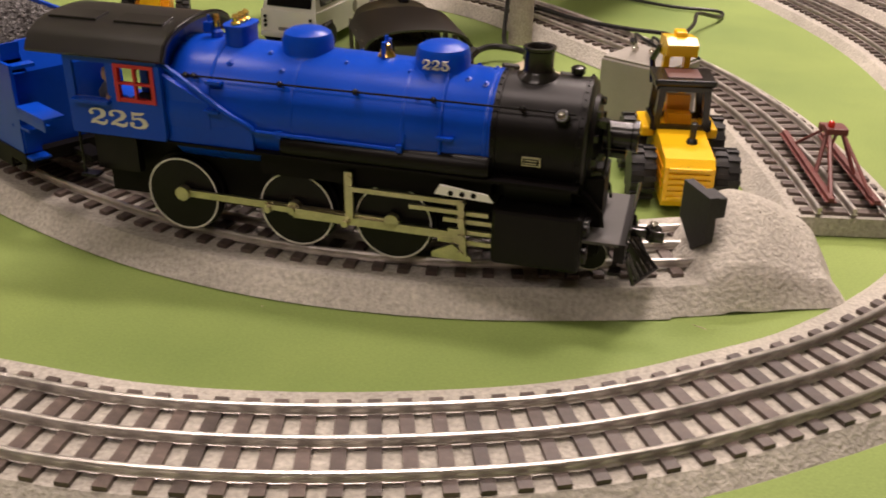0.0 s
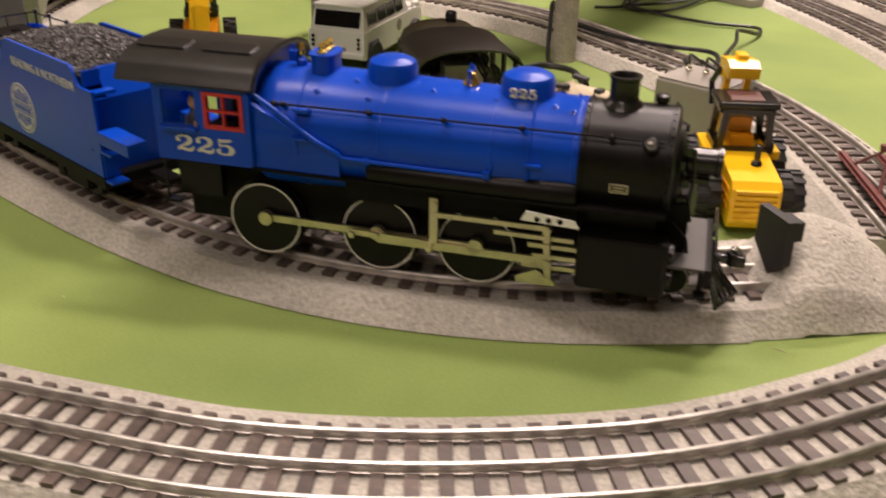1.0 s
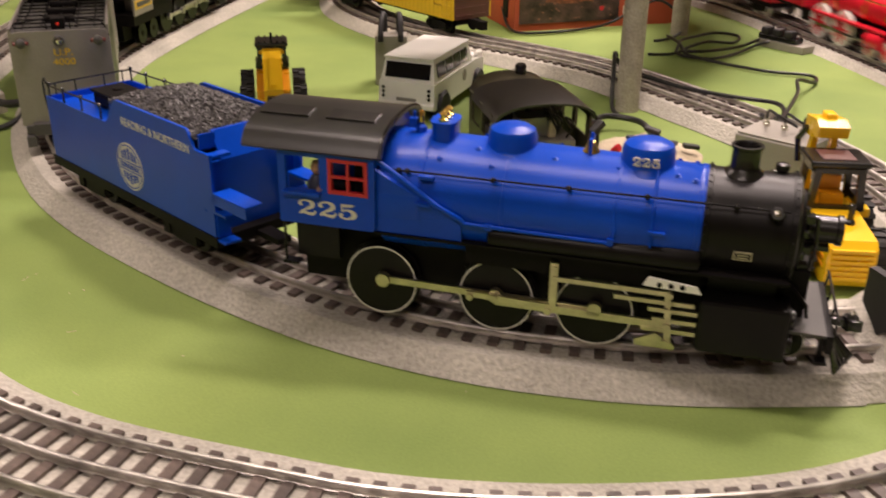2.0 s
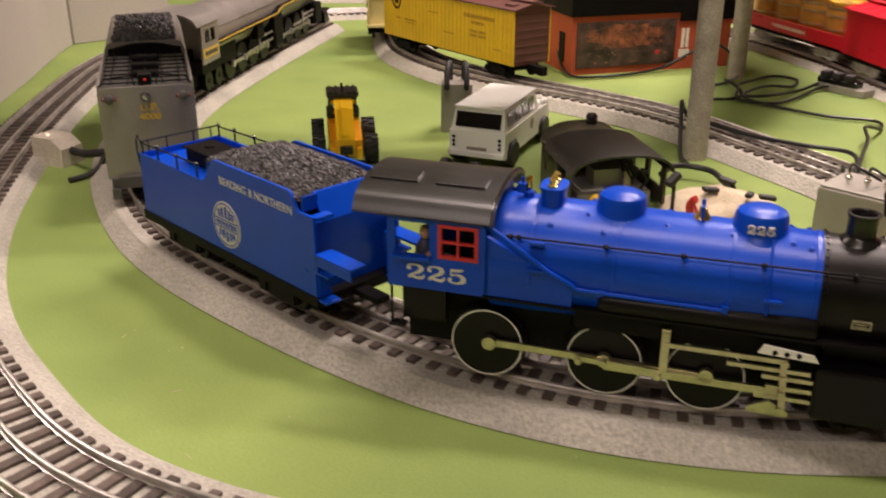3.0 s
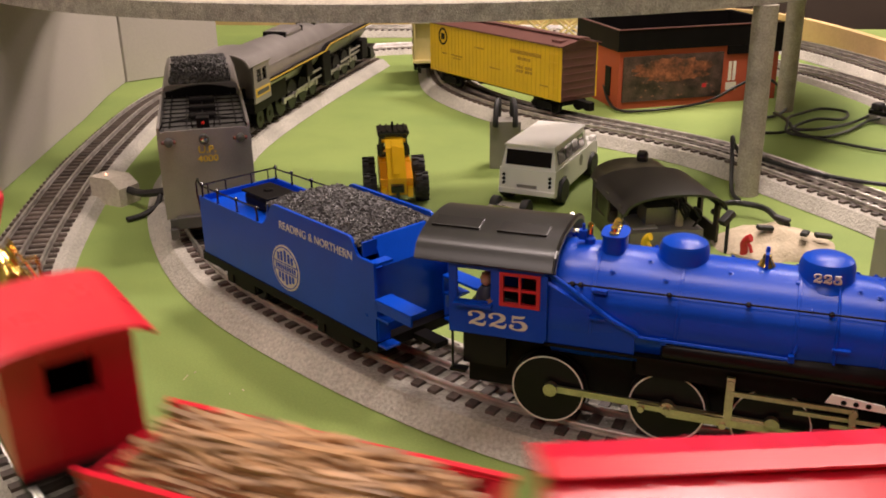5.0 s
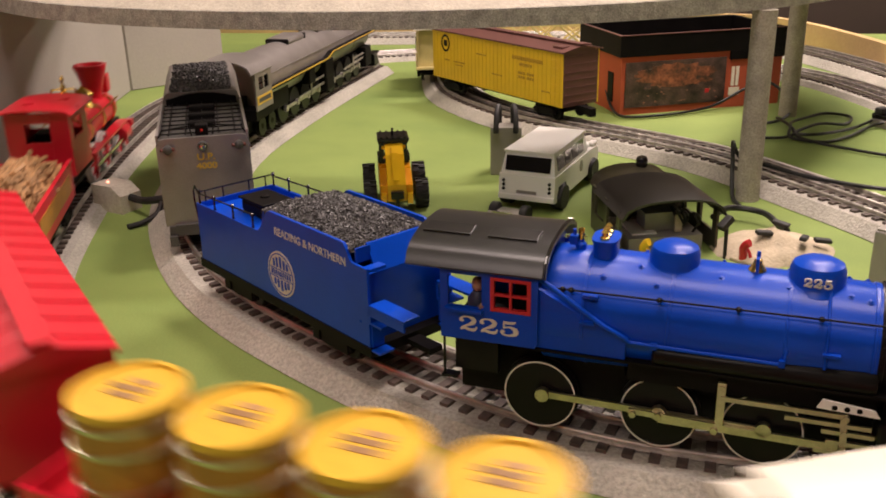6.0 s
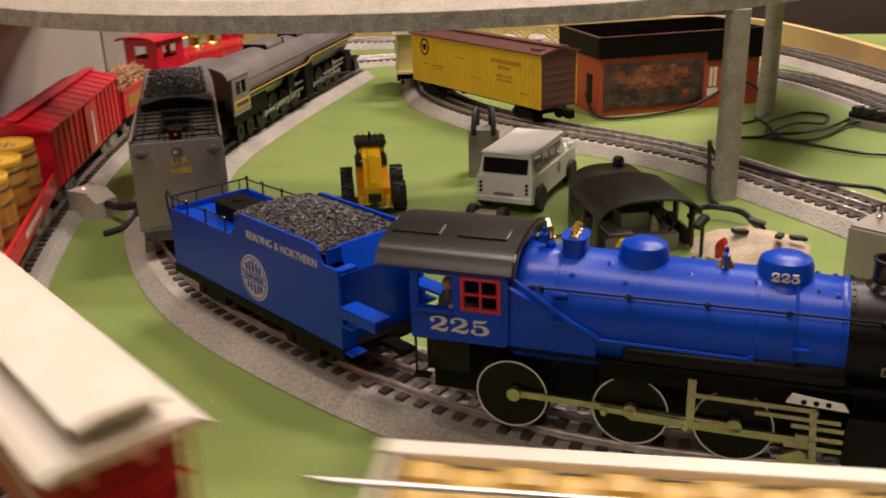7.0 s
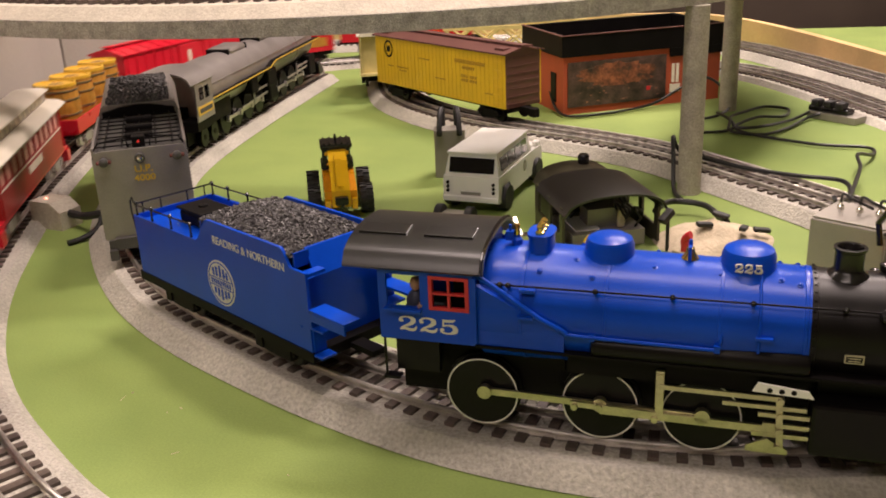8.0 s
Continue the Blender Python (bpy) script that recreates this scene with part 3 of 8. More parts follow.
    be = part("bell", bm, "brass", e, "polished brass bell", smooth=True)
    bm = bmesh.new()
    for s in (-1, 1):
        box(bm, -0.0612, -0.0598, s * 0.0040 - 0.0003, s * 0.0040 + 0.0003, 0.0935, 0.1003)
    box(bm, -0.0612, -0.0598, -0.0043, 0.0043, 0.1001, 0.1010)
    cyl(bm, (-0.0605, 0, 0.1010), (-0.0605, 0, 0.1030), 0.0010, 0.0007, 8)
    part("bell_bracket", bm, "blue", be)
    # handrails with stanchions
    for s in (-1, 1):
        bm = bmesh.new()
        tube(bm, [(-0.139, s * 0.0247, 0.0868), (-0.09, s * 0.0238, 0.0866), (-0.04, s * 0.0226, 0.0863), (0.0, s * 0.0215, 0.0860), (0.018, s * 0.0212, 0.0858)], 0.00042, 6)
        h = part("handrail", bm, "mblack", e, smooth=True)
        for x, y, z in ((-0.1355, 0.0246, 0.0868), (-0.132, 0.0246, 0.0868), (-0.0960, 0.0238, 0.0866), (-0.0655, 0.0231, 0.0864), (-0.0350, 0.0224, 0.0862), (-0.0015, 0.0215, 0.0860)):
            bm = bmesh.new()
            lathe(bm, [(0.0004, -0.004), (0.0006, -0.0012), (0.0012, -0.0010), (0.0013, 0.0), (0.0010, 0.0011), (0.0003, 0.0014)], (x, s * y, z), (0, s * 0.87, 0.5), 10)
            part("stanchion", bm, "gloss", h, smooth=True)
        # sloping pipe and lower pipe on the firebox and barrel
        bm = bmesh.new()
        tube(bm, [(-0.1455, s * 0.0254, 0.0905), (-0.138, s * 0.0262, 0.0865), (-0.118, s * 0.0268, 0.0735), (-0.1085, s * 0.0268, 0.0690), (-0.1075, s * 0.0264, 0.0675)], 0.0011, 8)
        part("injector_pipe", bm, "blue", e, smooth=True)
        bm = bmesh.new()
        tube(bm, [(-0.1085, s * 0.0262, 0.0672), (-0.085, s * 0.0254, 0.0665), (-0.0475, s * 0.0246, 0.0658), (-0.0462, s * 0.0242, 0.0700), (-0.0462, s * 0.0236, 0.0722)], 0.0008, 8)
        for x in (-0.097, -0.0475):
            box(bm, x - 0.0012, x + 0.0012, s * 0.0252 - 0.0010, s * 0.0252 + 0.0010, 0.0652, 0.0680)
        part("lower_pipe", bm, "blue", e, smooth=True)
        bm = bmesh.new()
        tube(bm, [(-0.0325, s * 0.0100, 0.0930), (-0.0322, s * 0.0188, 0.0855), (-0.0320, s * 0.0228, 0.0780), (-0.0320, s * 0.0243, 0.0660)], 0.0006, 6)
        part("sand_pipe", bm, "blue", e, smooth=True)
        for x, z, y in ((-0.1245, 0.0735, 0.0262), (-0.0300, 0.0722, 0.0236), (-0.1242, 0.0845, 0.0235)):
            bm = bmesh.new()
            box(bm, x - 0.0032, x + 0.0032, s * y - 0.0016, s * y + 0.0016, z - 0.0006, z + 0.0006)
            part("step", bm, "blue", e)
        for x, a in ((-0.1205, 52), (-0.0985, 50), (-0.0420, 38), (-0.0480, 66), (-0.0740, 68), (-0.1060, 70), (-0.0250, 66), (-0.0180, 62)):
            rr = 0.0256 + (0.0226 - 0.0256) * (x + 0.128) / 0.114
            ca, sa = math.cos(radians(a)), math.sin(radians(a))
            bm = bmesh.new()
            lathe(bm, [(0.0014, -0.0003), (0.0014, 0.0004), (0.0008, 0.0005), (0.0008, 0.0010), (0.0003, 0.0012)], (x, s * rr * ca, zc + rr * sa), (0, s * ca, sa), 10)
            part("washout_plug", bm, "blue", e)
        # running board and air tank below it
        bm = bmesh.new()
        box(bm, -0.1465, 0.0215, s * 0.0262, s * 0.0130, 0.0572, 0.0584)
        part("running_board", bm, "mblack", e)
        bm = bmesh.new()
        lathe(bm, [(0.003, -0.098), (0.0052, -0.097), (0.0056, -0.0955), (0.0056, -0.014), (0.0050, -0.0125)], (0, s * 0.0205, 0.0612), (1, 0, 0), 18)
        part("air_tank", bm, "black", e, smooth=True)
        bm = bmesh.new()
        prism(bm, [(-0.1075, 0.0475), (-0.012, 0.0475), (-0.012, 0.0572), (-0.1075, 0.0572)], s * 0.012, s * 0.0215)
        part("frame_skirt", bm, "mblack", e)
    # main frame and firebox underside
    bm = bmesh.new()
    box(bm, -0.185, 0.03, -0.0115, 0.0115, 0.0265, 0.058)
    box(bm, -0.1465, -0.110, -0.0135, 0.0135, 0.044, 0.0585)
    part("main_frame", bm, "mblack", e)
    # cab
    zb, zt, y = 0.0585, 0.0925, 0.0270
    x0, x1 = -0.1892, -0.1465
    for s in (-1, 1):
        bm = bmesh.new()
        wz0, wz1, a0, a1, b0_, b1 = 0.0742, 0.0890, -0.1855, -0.1702, -0.1658, -0.1488
        ya, yb = s * y, s * (y - 0.0014)
        for q in ((x0, x1, zb, wz0), (x0, x1, wz1, zt + 0.001), (x0, a0, wz0, wz1), (a1, b0_, wz0, wz1), (b1, x1, wz0, wz1)):
            box(bm, q[0], q[1], min(ya, yb), max(ya, yb), q[2], q[3])
        side = part("cab_side", bm, "blue", e, "blue cab side with white number")
        bm = bmesh.new()
        yo0, yo1 = sorted((s * (y + 0.0006), s * (y - 0.0016)))
        for q in ((b0_ - 0.0004, b0_ + 0.0013, wz0 - 0.0004, wz1 + 0.0004), (b1 - 0.0013, b1 + 0.0004, wz0 - 0.0004, wz1 + 0.0004)):
            box(bm, q[0], q[1], yo0, yo1, q[2], q[3])
        for q in ((wz0 - 0.0004, wz0 + 0.0011), (wz1 - 0.0011, wz1 + 0.0004), (0.0810, 0.0820)):
            box(bm, b0_ + 0.0013, b1 - 0.0013, yo0 + 0.0002, yo1 - 0.0002, q[0], q[1])
        for q in ((wz0 + 0.0011, 0.0810), (0.0820, wz1 - 0.0011)):
            box(bm, -0.15785, -0.15685, yo0 + 0.0002, yo1 - 0.0002, q[0], q[1])
        part("window_frame", bm, "redframe", side, "red painted window frame")
        bm = bmesh.new()
        box(bm, a0 - 0.0008, a1 + 0.0008, s * y + min(0, s * 0.0030), s * y + max(0, s * 0.0030), wz0 - 0.0018, wz0 - 0.0004)
        part("arm_rest", bm, "blue", side)
        serif_number("cab_number", "225", 0.0068, pose(-0.1672, s * (y + 0.0001), 0.0664, 90, 0, 0 if s < 0 else 180), "white", side, 0.0002, 1.12)
        bm = bmesh.new()
        box(bm, x1 - 0.0002, x1 + 0.0012, s * y - 0.0010, s * y + 0.0010, 0.0600, 0.0900)
        part("corner_post", bm, "blue", side)
    bm = bmesh.new()
    box(bm, x1 - 0.0014, x1, -y + 0.0015, y - 0.0015, zb, 0.0930)
    prism(bm, [(-y + 0.002, 0.0925)] + [(q[0] * 0.95, q[1] - 0.0008) for q in arch(0.0925, y + 0.001, 0.0100)] + [(y - 0.002, 0.0925)], x1 - 0.0013, x1 - 0.0001, "x")
    part("cab_front", bm, "blue", e)
    bm = bmesh.new()
    box(bm, x0, x1, -y + 0.0016, y - 0.0016, zb - 0.001, zb + 0.001)
    box(bm, -0.1585, -0.148, -0.016, 0.016, zb + 0.001, 0.0850)
    part("cab_floor", bm, "mblack", e)
    bm = bmesh.new()
    up = arch(0.0926, 0.0300, 0.0112, 20)
    dn = [(a * 0.965, b - 0.0011) for a, b in up]
    prism(bm, up + dn[::-1], -0.2040, -0.1415, "x")
    roof = part("cab_roof", bm, "roofblack", e, "satin black arched cab roof", smooth=True)
    for xa in (-0.1900, -0.1600):
        bm = bmesh.new()
        box(bm, -0.0110, 0.0110, -0.0048, 0.0048, -0.0010, 0.0007, pose(xa, -0.0107, 0.1034, 6.6), 0.0003)
        part("roof_hatch", bm, "roofblack", roof)
    bm = bmesh.new()
    rim = [(-0.1425, a, b) for a, b in arch(0.0926, 0.0302, 0.0116, 20)]
    tube(bm, rim, 0.0007, 6)
    part("roof_bead", bm, "gloss", roof)
    # wheels and rods
    for s in (-1, 1):
        for x in (-0.1460, -0.0940, -0.0520):
            wheel(e, x, s * 0.0190, 0.0322, 0.0163, -s, "whitewall", 14)
        wheel(e, 0.0262, s * 0.0180 + 0.0135, 0.0225, 0.0072, -s, "whitewall", 8, hub=0.0016)
        yo = s * 0.0216
        bm = bmesh.new()
        box(bm, -0.1445, -0.0500, yo - 0.0007, yo + 0.0007, -0.0015, 0.0015, pose(0, 0, 0.0328, 0, 0.6, 0))
        for x in (-0.1440, -0.0935, -0.0515):
            cyl(bm, (x, yo - s * 0.001, 0.0343), (x, yo + s * 0.0022, 0.0343), 0.0031, seg=14)
        part("side_rod", bm, "rods", e)
        bm = bmesh.new()
        box(bm, -0.0935, -0.0230, yo + s * 0.0016 - 0.0006, yo + s * 0.0016 + 0.0006, 0.0305, 0.0338)
        box(bm, -0.106, -0.069, yo + s * 0.0030 - 0.0005, yo + s * 0.0030 + 0.0005, -0.0012, 0.0012, pose(0, 0, 0.0318, 0, 1.5, 0) @ pose(0.0, 0, 0))
        for x, z in ((-0.104, 0.0335), (-0.0935, 0.0345), (-0.0705, 0.0318)):
            cyl(bm, (x, yo, z), (x, yo + s * 0.0048, z), 0.0018, 0.0014, 12)
        part("main_rod", bm, "rods", e)
        bm = bmesh.new()
        box(bm, -0.0690, -0.0228, yo + s * 0.0034 - 0.0005, yo + s * 0.0034 + 0.0005, 0.0462, 0.0482)
        box(bm, -0.0705, -0.0672, yo + s * 0.0024 - 0.0008, yo + s * 0.0024 + 0.0008, 0.0340, 0.0540)
        cyl(bm, (-0.0688, yo, 0.0515), (-0.0688, yo + s * 0.0040, 0.0515), 0.0013, seg=10)
        part("radius_rod", bm, "rods", e)
        bm = bmesh.new()
        prism(bm, [(-0.0240, 0.0490), (-0.0215, 0.0490), (-0.0195, 0.0245), (-0.0222, 0.0245)], yo + s * 0.0040, yo + s * 0.0052)
        for z in (0.0475, 0.0405, 0.0335, 0.0262):
            cyl(bm, (-0.0219, yo + s * 0.003, z), (-0.0219, yo + s * 0.0064, z), 0.0013, seg=10)
        part("combination_lever", bm, "rods", e)
        bm = bmesh.new()
        for z, xa, xb in ((0.0425, -0.044, -0.012), (0.0390, -0.030, -0.010), (0.0345, -0.028, -0.010), (0.0300, -0.032, -0.010)):
            box(bm, xa, xb, yo + s * 0.0020 - 0.0006, yo + s * 0.0020 + 0.0006, z - 0.0009, z + 0.0009)
        prism(bm, [(-0.034, 0.0225), (-0.018, 0.0225), (-0.018, 0.0245), (-0.026, 0.0290), (-0.034, 0.0250)], yo + s * 0.0026, yo + s * 0.0040)
        part("crosshead", bm, "rods", e)
        bm = bmesh.new()
        prism(bm, [(-0.0330, 0.0505), (-0.0310, 0.0545), (-0.0120, 0.0525), (-0.0100, 0.0495)], s * 0.0258, s * 0.0268)
        br = part("bracket", bm, "toywhite", e, "bare metal valve gear bracket")
        for x in (-0.0265, -0.0220, -0.0175):
            bm = bmesh.new()
            cyl(bm, (x, s * 0.0256, 0.0518), (x, s * 0.0271, 0.0515), 0.0011, seg=10)
            part("bracket_hole", bm, "mblack", br)
        # cylinder block
        bm = bmesh.new()
        box(bm, -0.0105, 0.0245, min(s * 0.0262, s * 0.010), max(s * 0.0262, s * 0.010), 0.0235, 0.0470, bev=0.0018)
        part("cylinder", bm, "black", e, "black cylinder block")
        bm = bmesh.new()
        for x, z in ((0.0255, 0.0300), (0.0255, 0.0400)):
            lathe(bm, [(0.0050, -0.001), (0.0050, 0.0006), (0.0030, 0.0012)], (x, s * 0.0185, z), (1, 0, 0), 14)
        part("cylinder_cover", bm, "gloss", e, smooth=True)
        bm = bmesh.new()
        tube(bm, [(0.0165, s * 0.0130, 0.0560), (0.0240, s * 0.0140, 0.0520), (0.0300, s * 0.0150, 0.0455), (0.0310, s * 0.0150, 0.0400)], 0.0008, 6)
        part("brace_rod", bm, "black", e, smooth=True)
        bm = bmesh.new()
        box(bm, 0.0365, 0.0385, s * 0.0205 - 0.001, s * 0.0205 + 0.001, 0.026, 0.036)
        box(bm, 0.0355, 0.0400, s * 0.0225 - 0.003, s * 0.0225 + 0.003, 0.0255, 0.0265)
        part("pilot_step", bm, "black", e)
        bm = bmesh.new()
        tube(bm, [(-0.1885, s * 0.0245, 0.0580), (-0.1885, s * 0.0245, 0.0385)], 0.0006, 6)
        box(bm, -0.1895, -0.1820, s * 0.0240 - 0.0025, s * 0.0240 + 0.0025, 0.0380, 0.0392)
        box(bm, -0.1850, -0.1650, s * 0.0180 - 0.002, s * 0.0180 + 0.002, 0.040, 0.058)
        part("cab_step", bm, "black", e)
    # front deck, beam, cowcatcher, coupler, headlamp
    bm = bmesh.new()
    box(bm, 0.0225, 0.0400, -0.0245, 0.0245, 0.0368, 0.0380)
    part("front_deck", bm, "greydk", e)
    bm = bmesh.new()
    box(bm, 0.0385, 0.0410, -0.0250, 0.0250, 0.0305, 0.0382)
    part("bumper_beam", bm, "black", e)
    cow, bars = bmesh.new(), []
    for k in range(-5, 6):
        yy = k * 0.0040
        top, tip = Vector((0.0415, yy, 0.0310)), Vector((0.0530 - abs(k) * 0.0016, yy * 0.80, 0.0178))
        bars.append((top, tip))
    tube(cow, [(0.0448, -0.0165, 0.0178), (0.0530, 0, 0.0178), (0.0448, 0.0165, 0.0178)], 0.0009, 6)
    cat = part("cowcatcher", cow, "gloss", e, "gloss black slatted cowcatcher")
    for top, tip in bars:
        bm = bmesh.new()
        cyl(bm, top, tip, 0.0009, 0.0009, 6)
        part("slat", bm, "gloss", cat)
    bm = bmesh.new()
    box(bm, 0.0400, 0.0475, -0.0020, 0.0020, 0.0315, 0.0348, bev=0.0004)
    lathe(bm, [(0.0030, -0.0028), (0.0034, -0.0020), (0.0034, 0.0020), (0.0028, 0.0028)], (0.0500, 0.0004, 0.0330), (0, 0, 1), 14)
    box(bm, 0.0500, 0.0545, -0.0036, -0.0016, 0.0306, 0.0354, bev=0.0005)
    cp = part("coupler", bm, "gloss", e, smooth=True)
    bm = bmesh.new()
    lathe(bm, [(0.0012, -0.0042), (0.0012, 0.0040), (0.0018, 0.0044), (0.0008, 0.0052)], (0.0500, 0.0004, 0.0330), (0, 0, 1), 10)
    part("coupler_pin", bm, "chrome", cp, smooth=True)
    bm = bmesh.new()
    tube(bm, [(0.0418, -0.024, 0.0440), (0.0418, 0.024, 0.0440)], 0.0006, 6)
    for yy in (-0.022, -0.008, 0.008, 0.022):
        cyl(bm, (0.0412, yy, 0.0375), (0.0418, yy, 0.0440), 0.0006, seg=6)
    part("grab_rail", bm, "gloss", e)
    bm = bmesh.new()
    lathe(bm, [(0.0036, 0.0262), (0.0055, 0.0270), (0.0055, 0.0375), (0.0062, 0.0380), (0.0062, 0.0400), (0.0050, 0.0400), (0.0046, 0.0385)], (0, 0, 0.0725), (1, 0, 0), 24)
    box(bm, 0.0262, 0.036, -0.004, 0.004, 0.0645, 0.0665)
    hl = part("headlamp", bm, "gloss", e, smooth=True)
    bm = bmesh.new()
    lathe(bm, [(0.0047, 0.0386), (0.003, 0.0389), (0.0005, 0.0390)], (0, 0, 0.0725), (1, 0, 0), 18)
    part("lens", bm, "chrome", hl, smooth=True)
    for s in (-1, 1):
        bm = bmesh.new()
        lathe(bm, [(0.0022, 0), (0.0030, 0.0010), (0.0030, 0.0030), (0.0022, 0.0042)], (0.0130, s * 0.0195, 0.0835), (0, s * 0.85, 0.5), 12)
        ml = part("marker_lamp", bm, "gloss", e, smooth=True)
        bm = bmesh.new()
        lathe(bm, [(0.0016, 0.0040), (0.0012, 0.0048), (0.0003, 0.0051)], (0.0130, s * 0.0195, 0.0835), (0, s * 0.85, 0.5), 10)
        part("lens", bm, "chrome", ml, smooth=True)
    bm = bmesh.new()
    lathe(bm, [(0.0020, 0), (0.0020, 0.0018), (0.0028, 0.0022), (0.0028, 0.0044), (0.0018, 0.0050)], (0.0145, 0.0045, 0.0915), seg=12)
    part("steam_fitting", bm, "gloss", e, smooth=True)
    bm = bmesh.new()
    for z in (0.079, 0.066, 0.0585):
        box(bm, 0.0235, 0.0285, -0.0095, -0.0050, z - 0.0015, z + 0.0015)
    tube(bm, [(0.0290, -0.011, 0.081), (0.0300, -0.011, 0.070), (0.0290, -0.010, 0.057)], 0.0008, 6)
    part("door_hinge", bm, "gloss", e)
    # driver: a small painted figure, one plain mesh
    fig = thing("driver_figurine", "small dark painted driver figurine in the cab window", "figurine", pose(0.066, 0.394, 0, 0, 0, -10.0) @ pose(-0.1745, -0.019, 0.0598))
    bm = bmesh.new()
    lathe(bm, [(0.0036, 0), (0.0044, 0.008), (0.0046, 0.0155), (0.0022, 0.0190)], (0, 0, 0), seg=12)
    part("torso", bm, "figblue", fig, smooth=True)
    bm = bmesh.new()
    lathe(bm, [(0.0010, 0.0188), (0.0026, 0.0205), (0.0028, 0.0225), (0.0020, 0.0248), (0.0005, 0.0255)], (0, 0, 0), seg=12)
    tube(bm, [(0.0020, -0.0040, 0.0130), (0.0030, -0.0068, 0.0125), (0.0045, -0.0074, 0.0160)], 0.0012, 6)
    part("head", bm, "flesh", fig, smooth=True)


def coal_heap(parent, x0, x1, y0, y1, zfun, n, size, name="coal_load"):
    bm = bmesh.new()
    g = 14
    grid = [[bm.verts.new((x0 + (x1 - x0) * i / g, y0 + (y1 - y0) * j / g, zfun(i / g, j / g) - size * 0.3)) for j in range(g + 1)] for i in range(g + 1)]
    for i in range(g):
        for j in range(g):
            bm.faces.new((grid[i][j], grid[i + 1][j], grid[i + 1][j + 1], grid[i][j + 1]))
    rng = random.Random(5)
    for k in range(n):
        u, v = rng.random(), rng.random()
        c = Vector((x0 + (x1 - x0) * u, y0 + (y1 - y0) * v, zfun(u, v)))
        m = Matrix.Translation(c) @ Euler((rng.uniform(0, 6), rng.uniform(0, 6), rng.uniform(0, 6))).to_matrix().to_4x4()
        a, b, d = (size * rng.uniform(0.5, 1.2) for _ in range(3))
        box(bm, -a, a, -b * 0.7, b * 0.7, -d * 0.5, d * 0.5, m)
    me = bpy.data.meshes.new(name)
    bm.to_mesh(me)
    bm.free()
    me.materials.append(M["coal"])
    ob = new(name, me)
    ob.parent = parent
    ob["label"] = "heap of black coal lumps"
    return tagged(ob, kind="stuff")


def truck(parent, x, z0=0.0152, r=0.0078, wb=0.011, gauge=0.0165, mt="mblack", wheel_mat="black", side=0.0215):
    """A four-wheel bogie at x."""
    bm = bmesh.new()
    for s in (-1, 1):
        prism(bm, [(x - wb - 0.006, z0 + r), (x - wb, z0 + r + 0.004), (x + wb, z0 + r + 0.004), (x + wb + 0.006, z0 + r), (x + wb, z0 + r - 0.003), (x + 0.004, z0 + r - 0.004), (x - 0.004, z0 + r - 0.004), (x - wb, z0 + r - 0.003)], s * side - 0.0012, s * side + 0.0012)
        for k in (-1, 1):
            box(bm, x + k * wb - 0.003, x + k * wb + 0.003, s * side - 0.0022, s * side + 0.0022, z0 + r - 0.003, z0 + r + 0.003)
    box(bm, x - 0.004, x + 0.004, -side, side, z0 + r - 0.002, z0 + r + 0.005)
    t = part("bogie", bm, mt, parent)
    for k in (-1, 1):
        bm = bmesh.new()
        cyl(bm, (x + k * wb, -gauge, z0 + r), (x + k * wb, gauge, z0 + r), 0.0016, seg=8)
        for s in (-1, 1):
            lathe(bm, [(r * 0.92, 0), (r, 0.0005), (r, 0.003), (r * 1.1, 0.0032), (r * 1.1, 0.0044)], (x + k * wb, s * (gauge + 0.0025), z0 + r), (0, -s, 0), 18)
        part("wheelset", bm, wheel_mat, t, smooth=True)
    return t


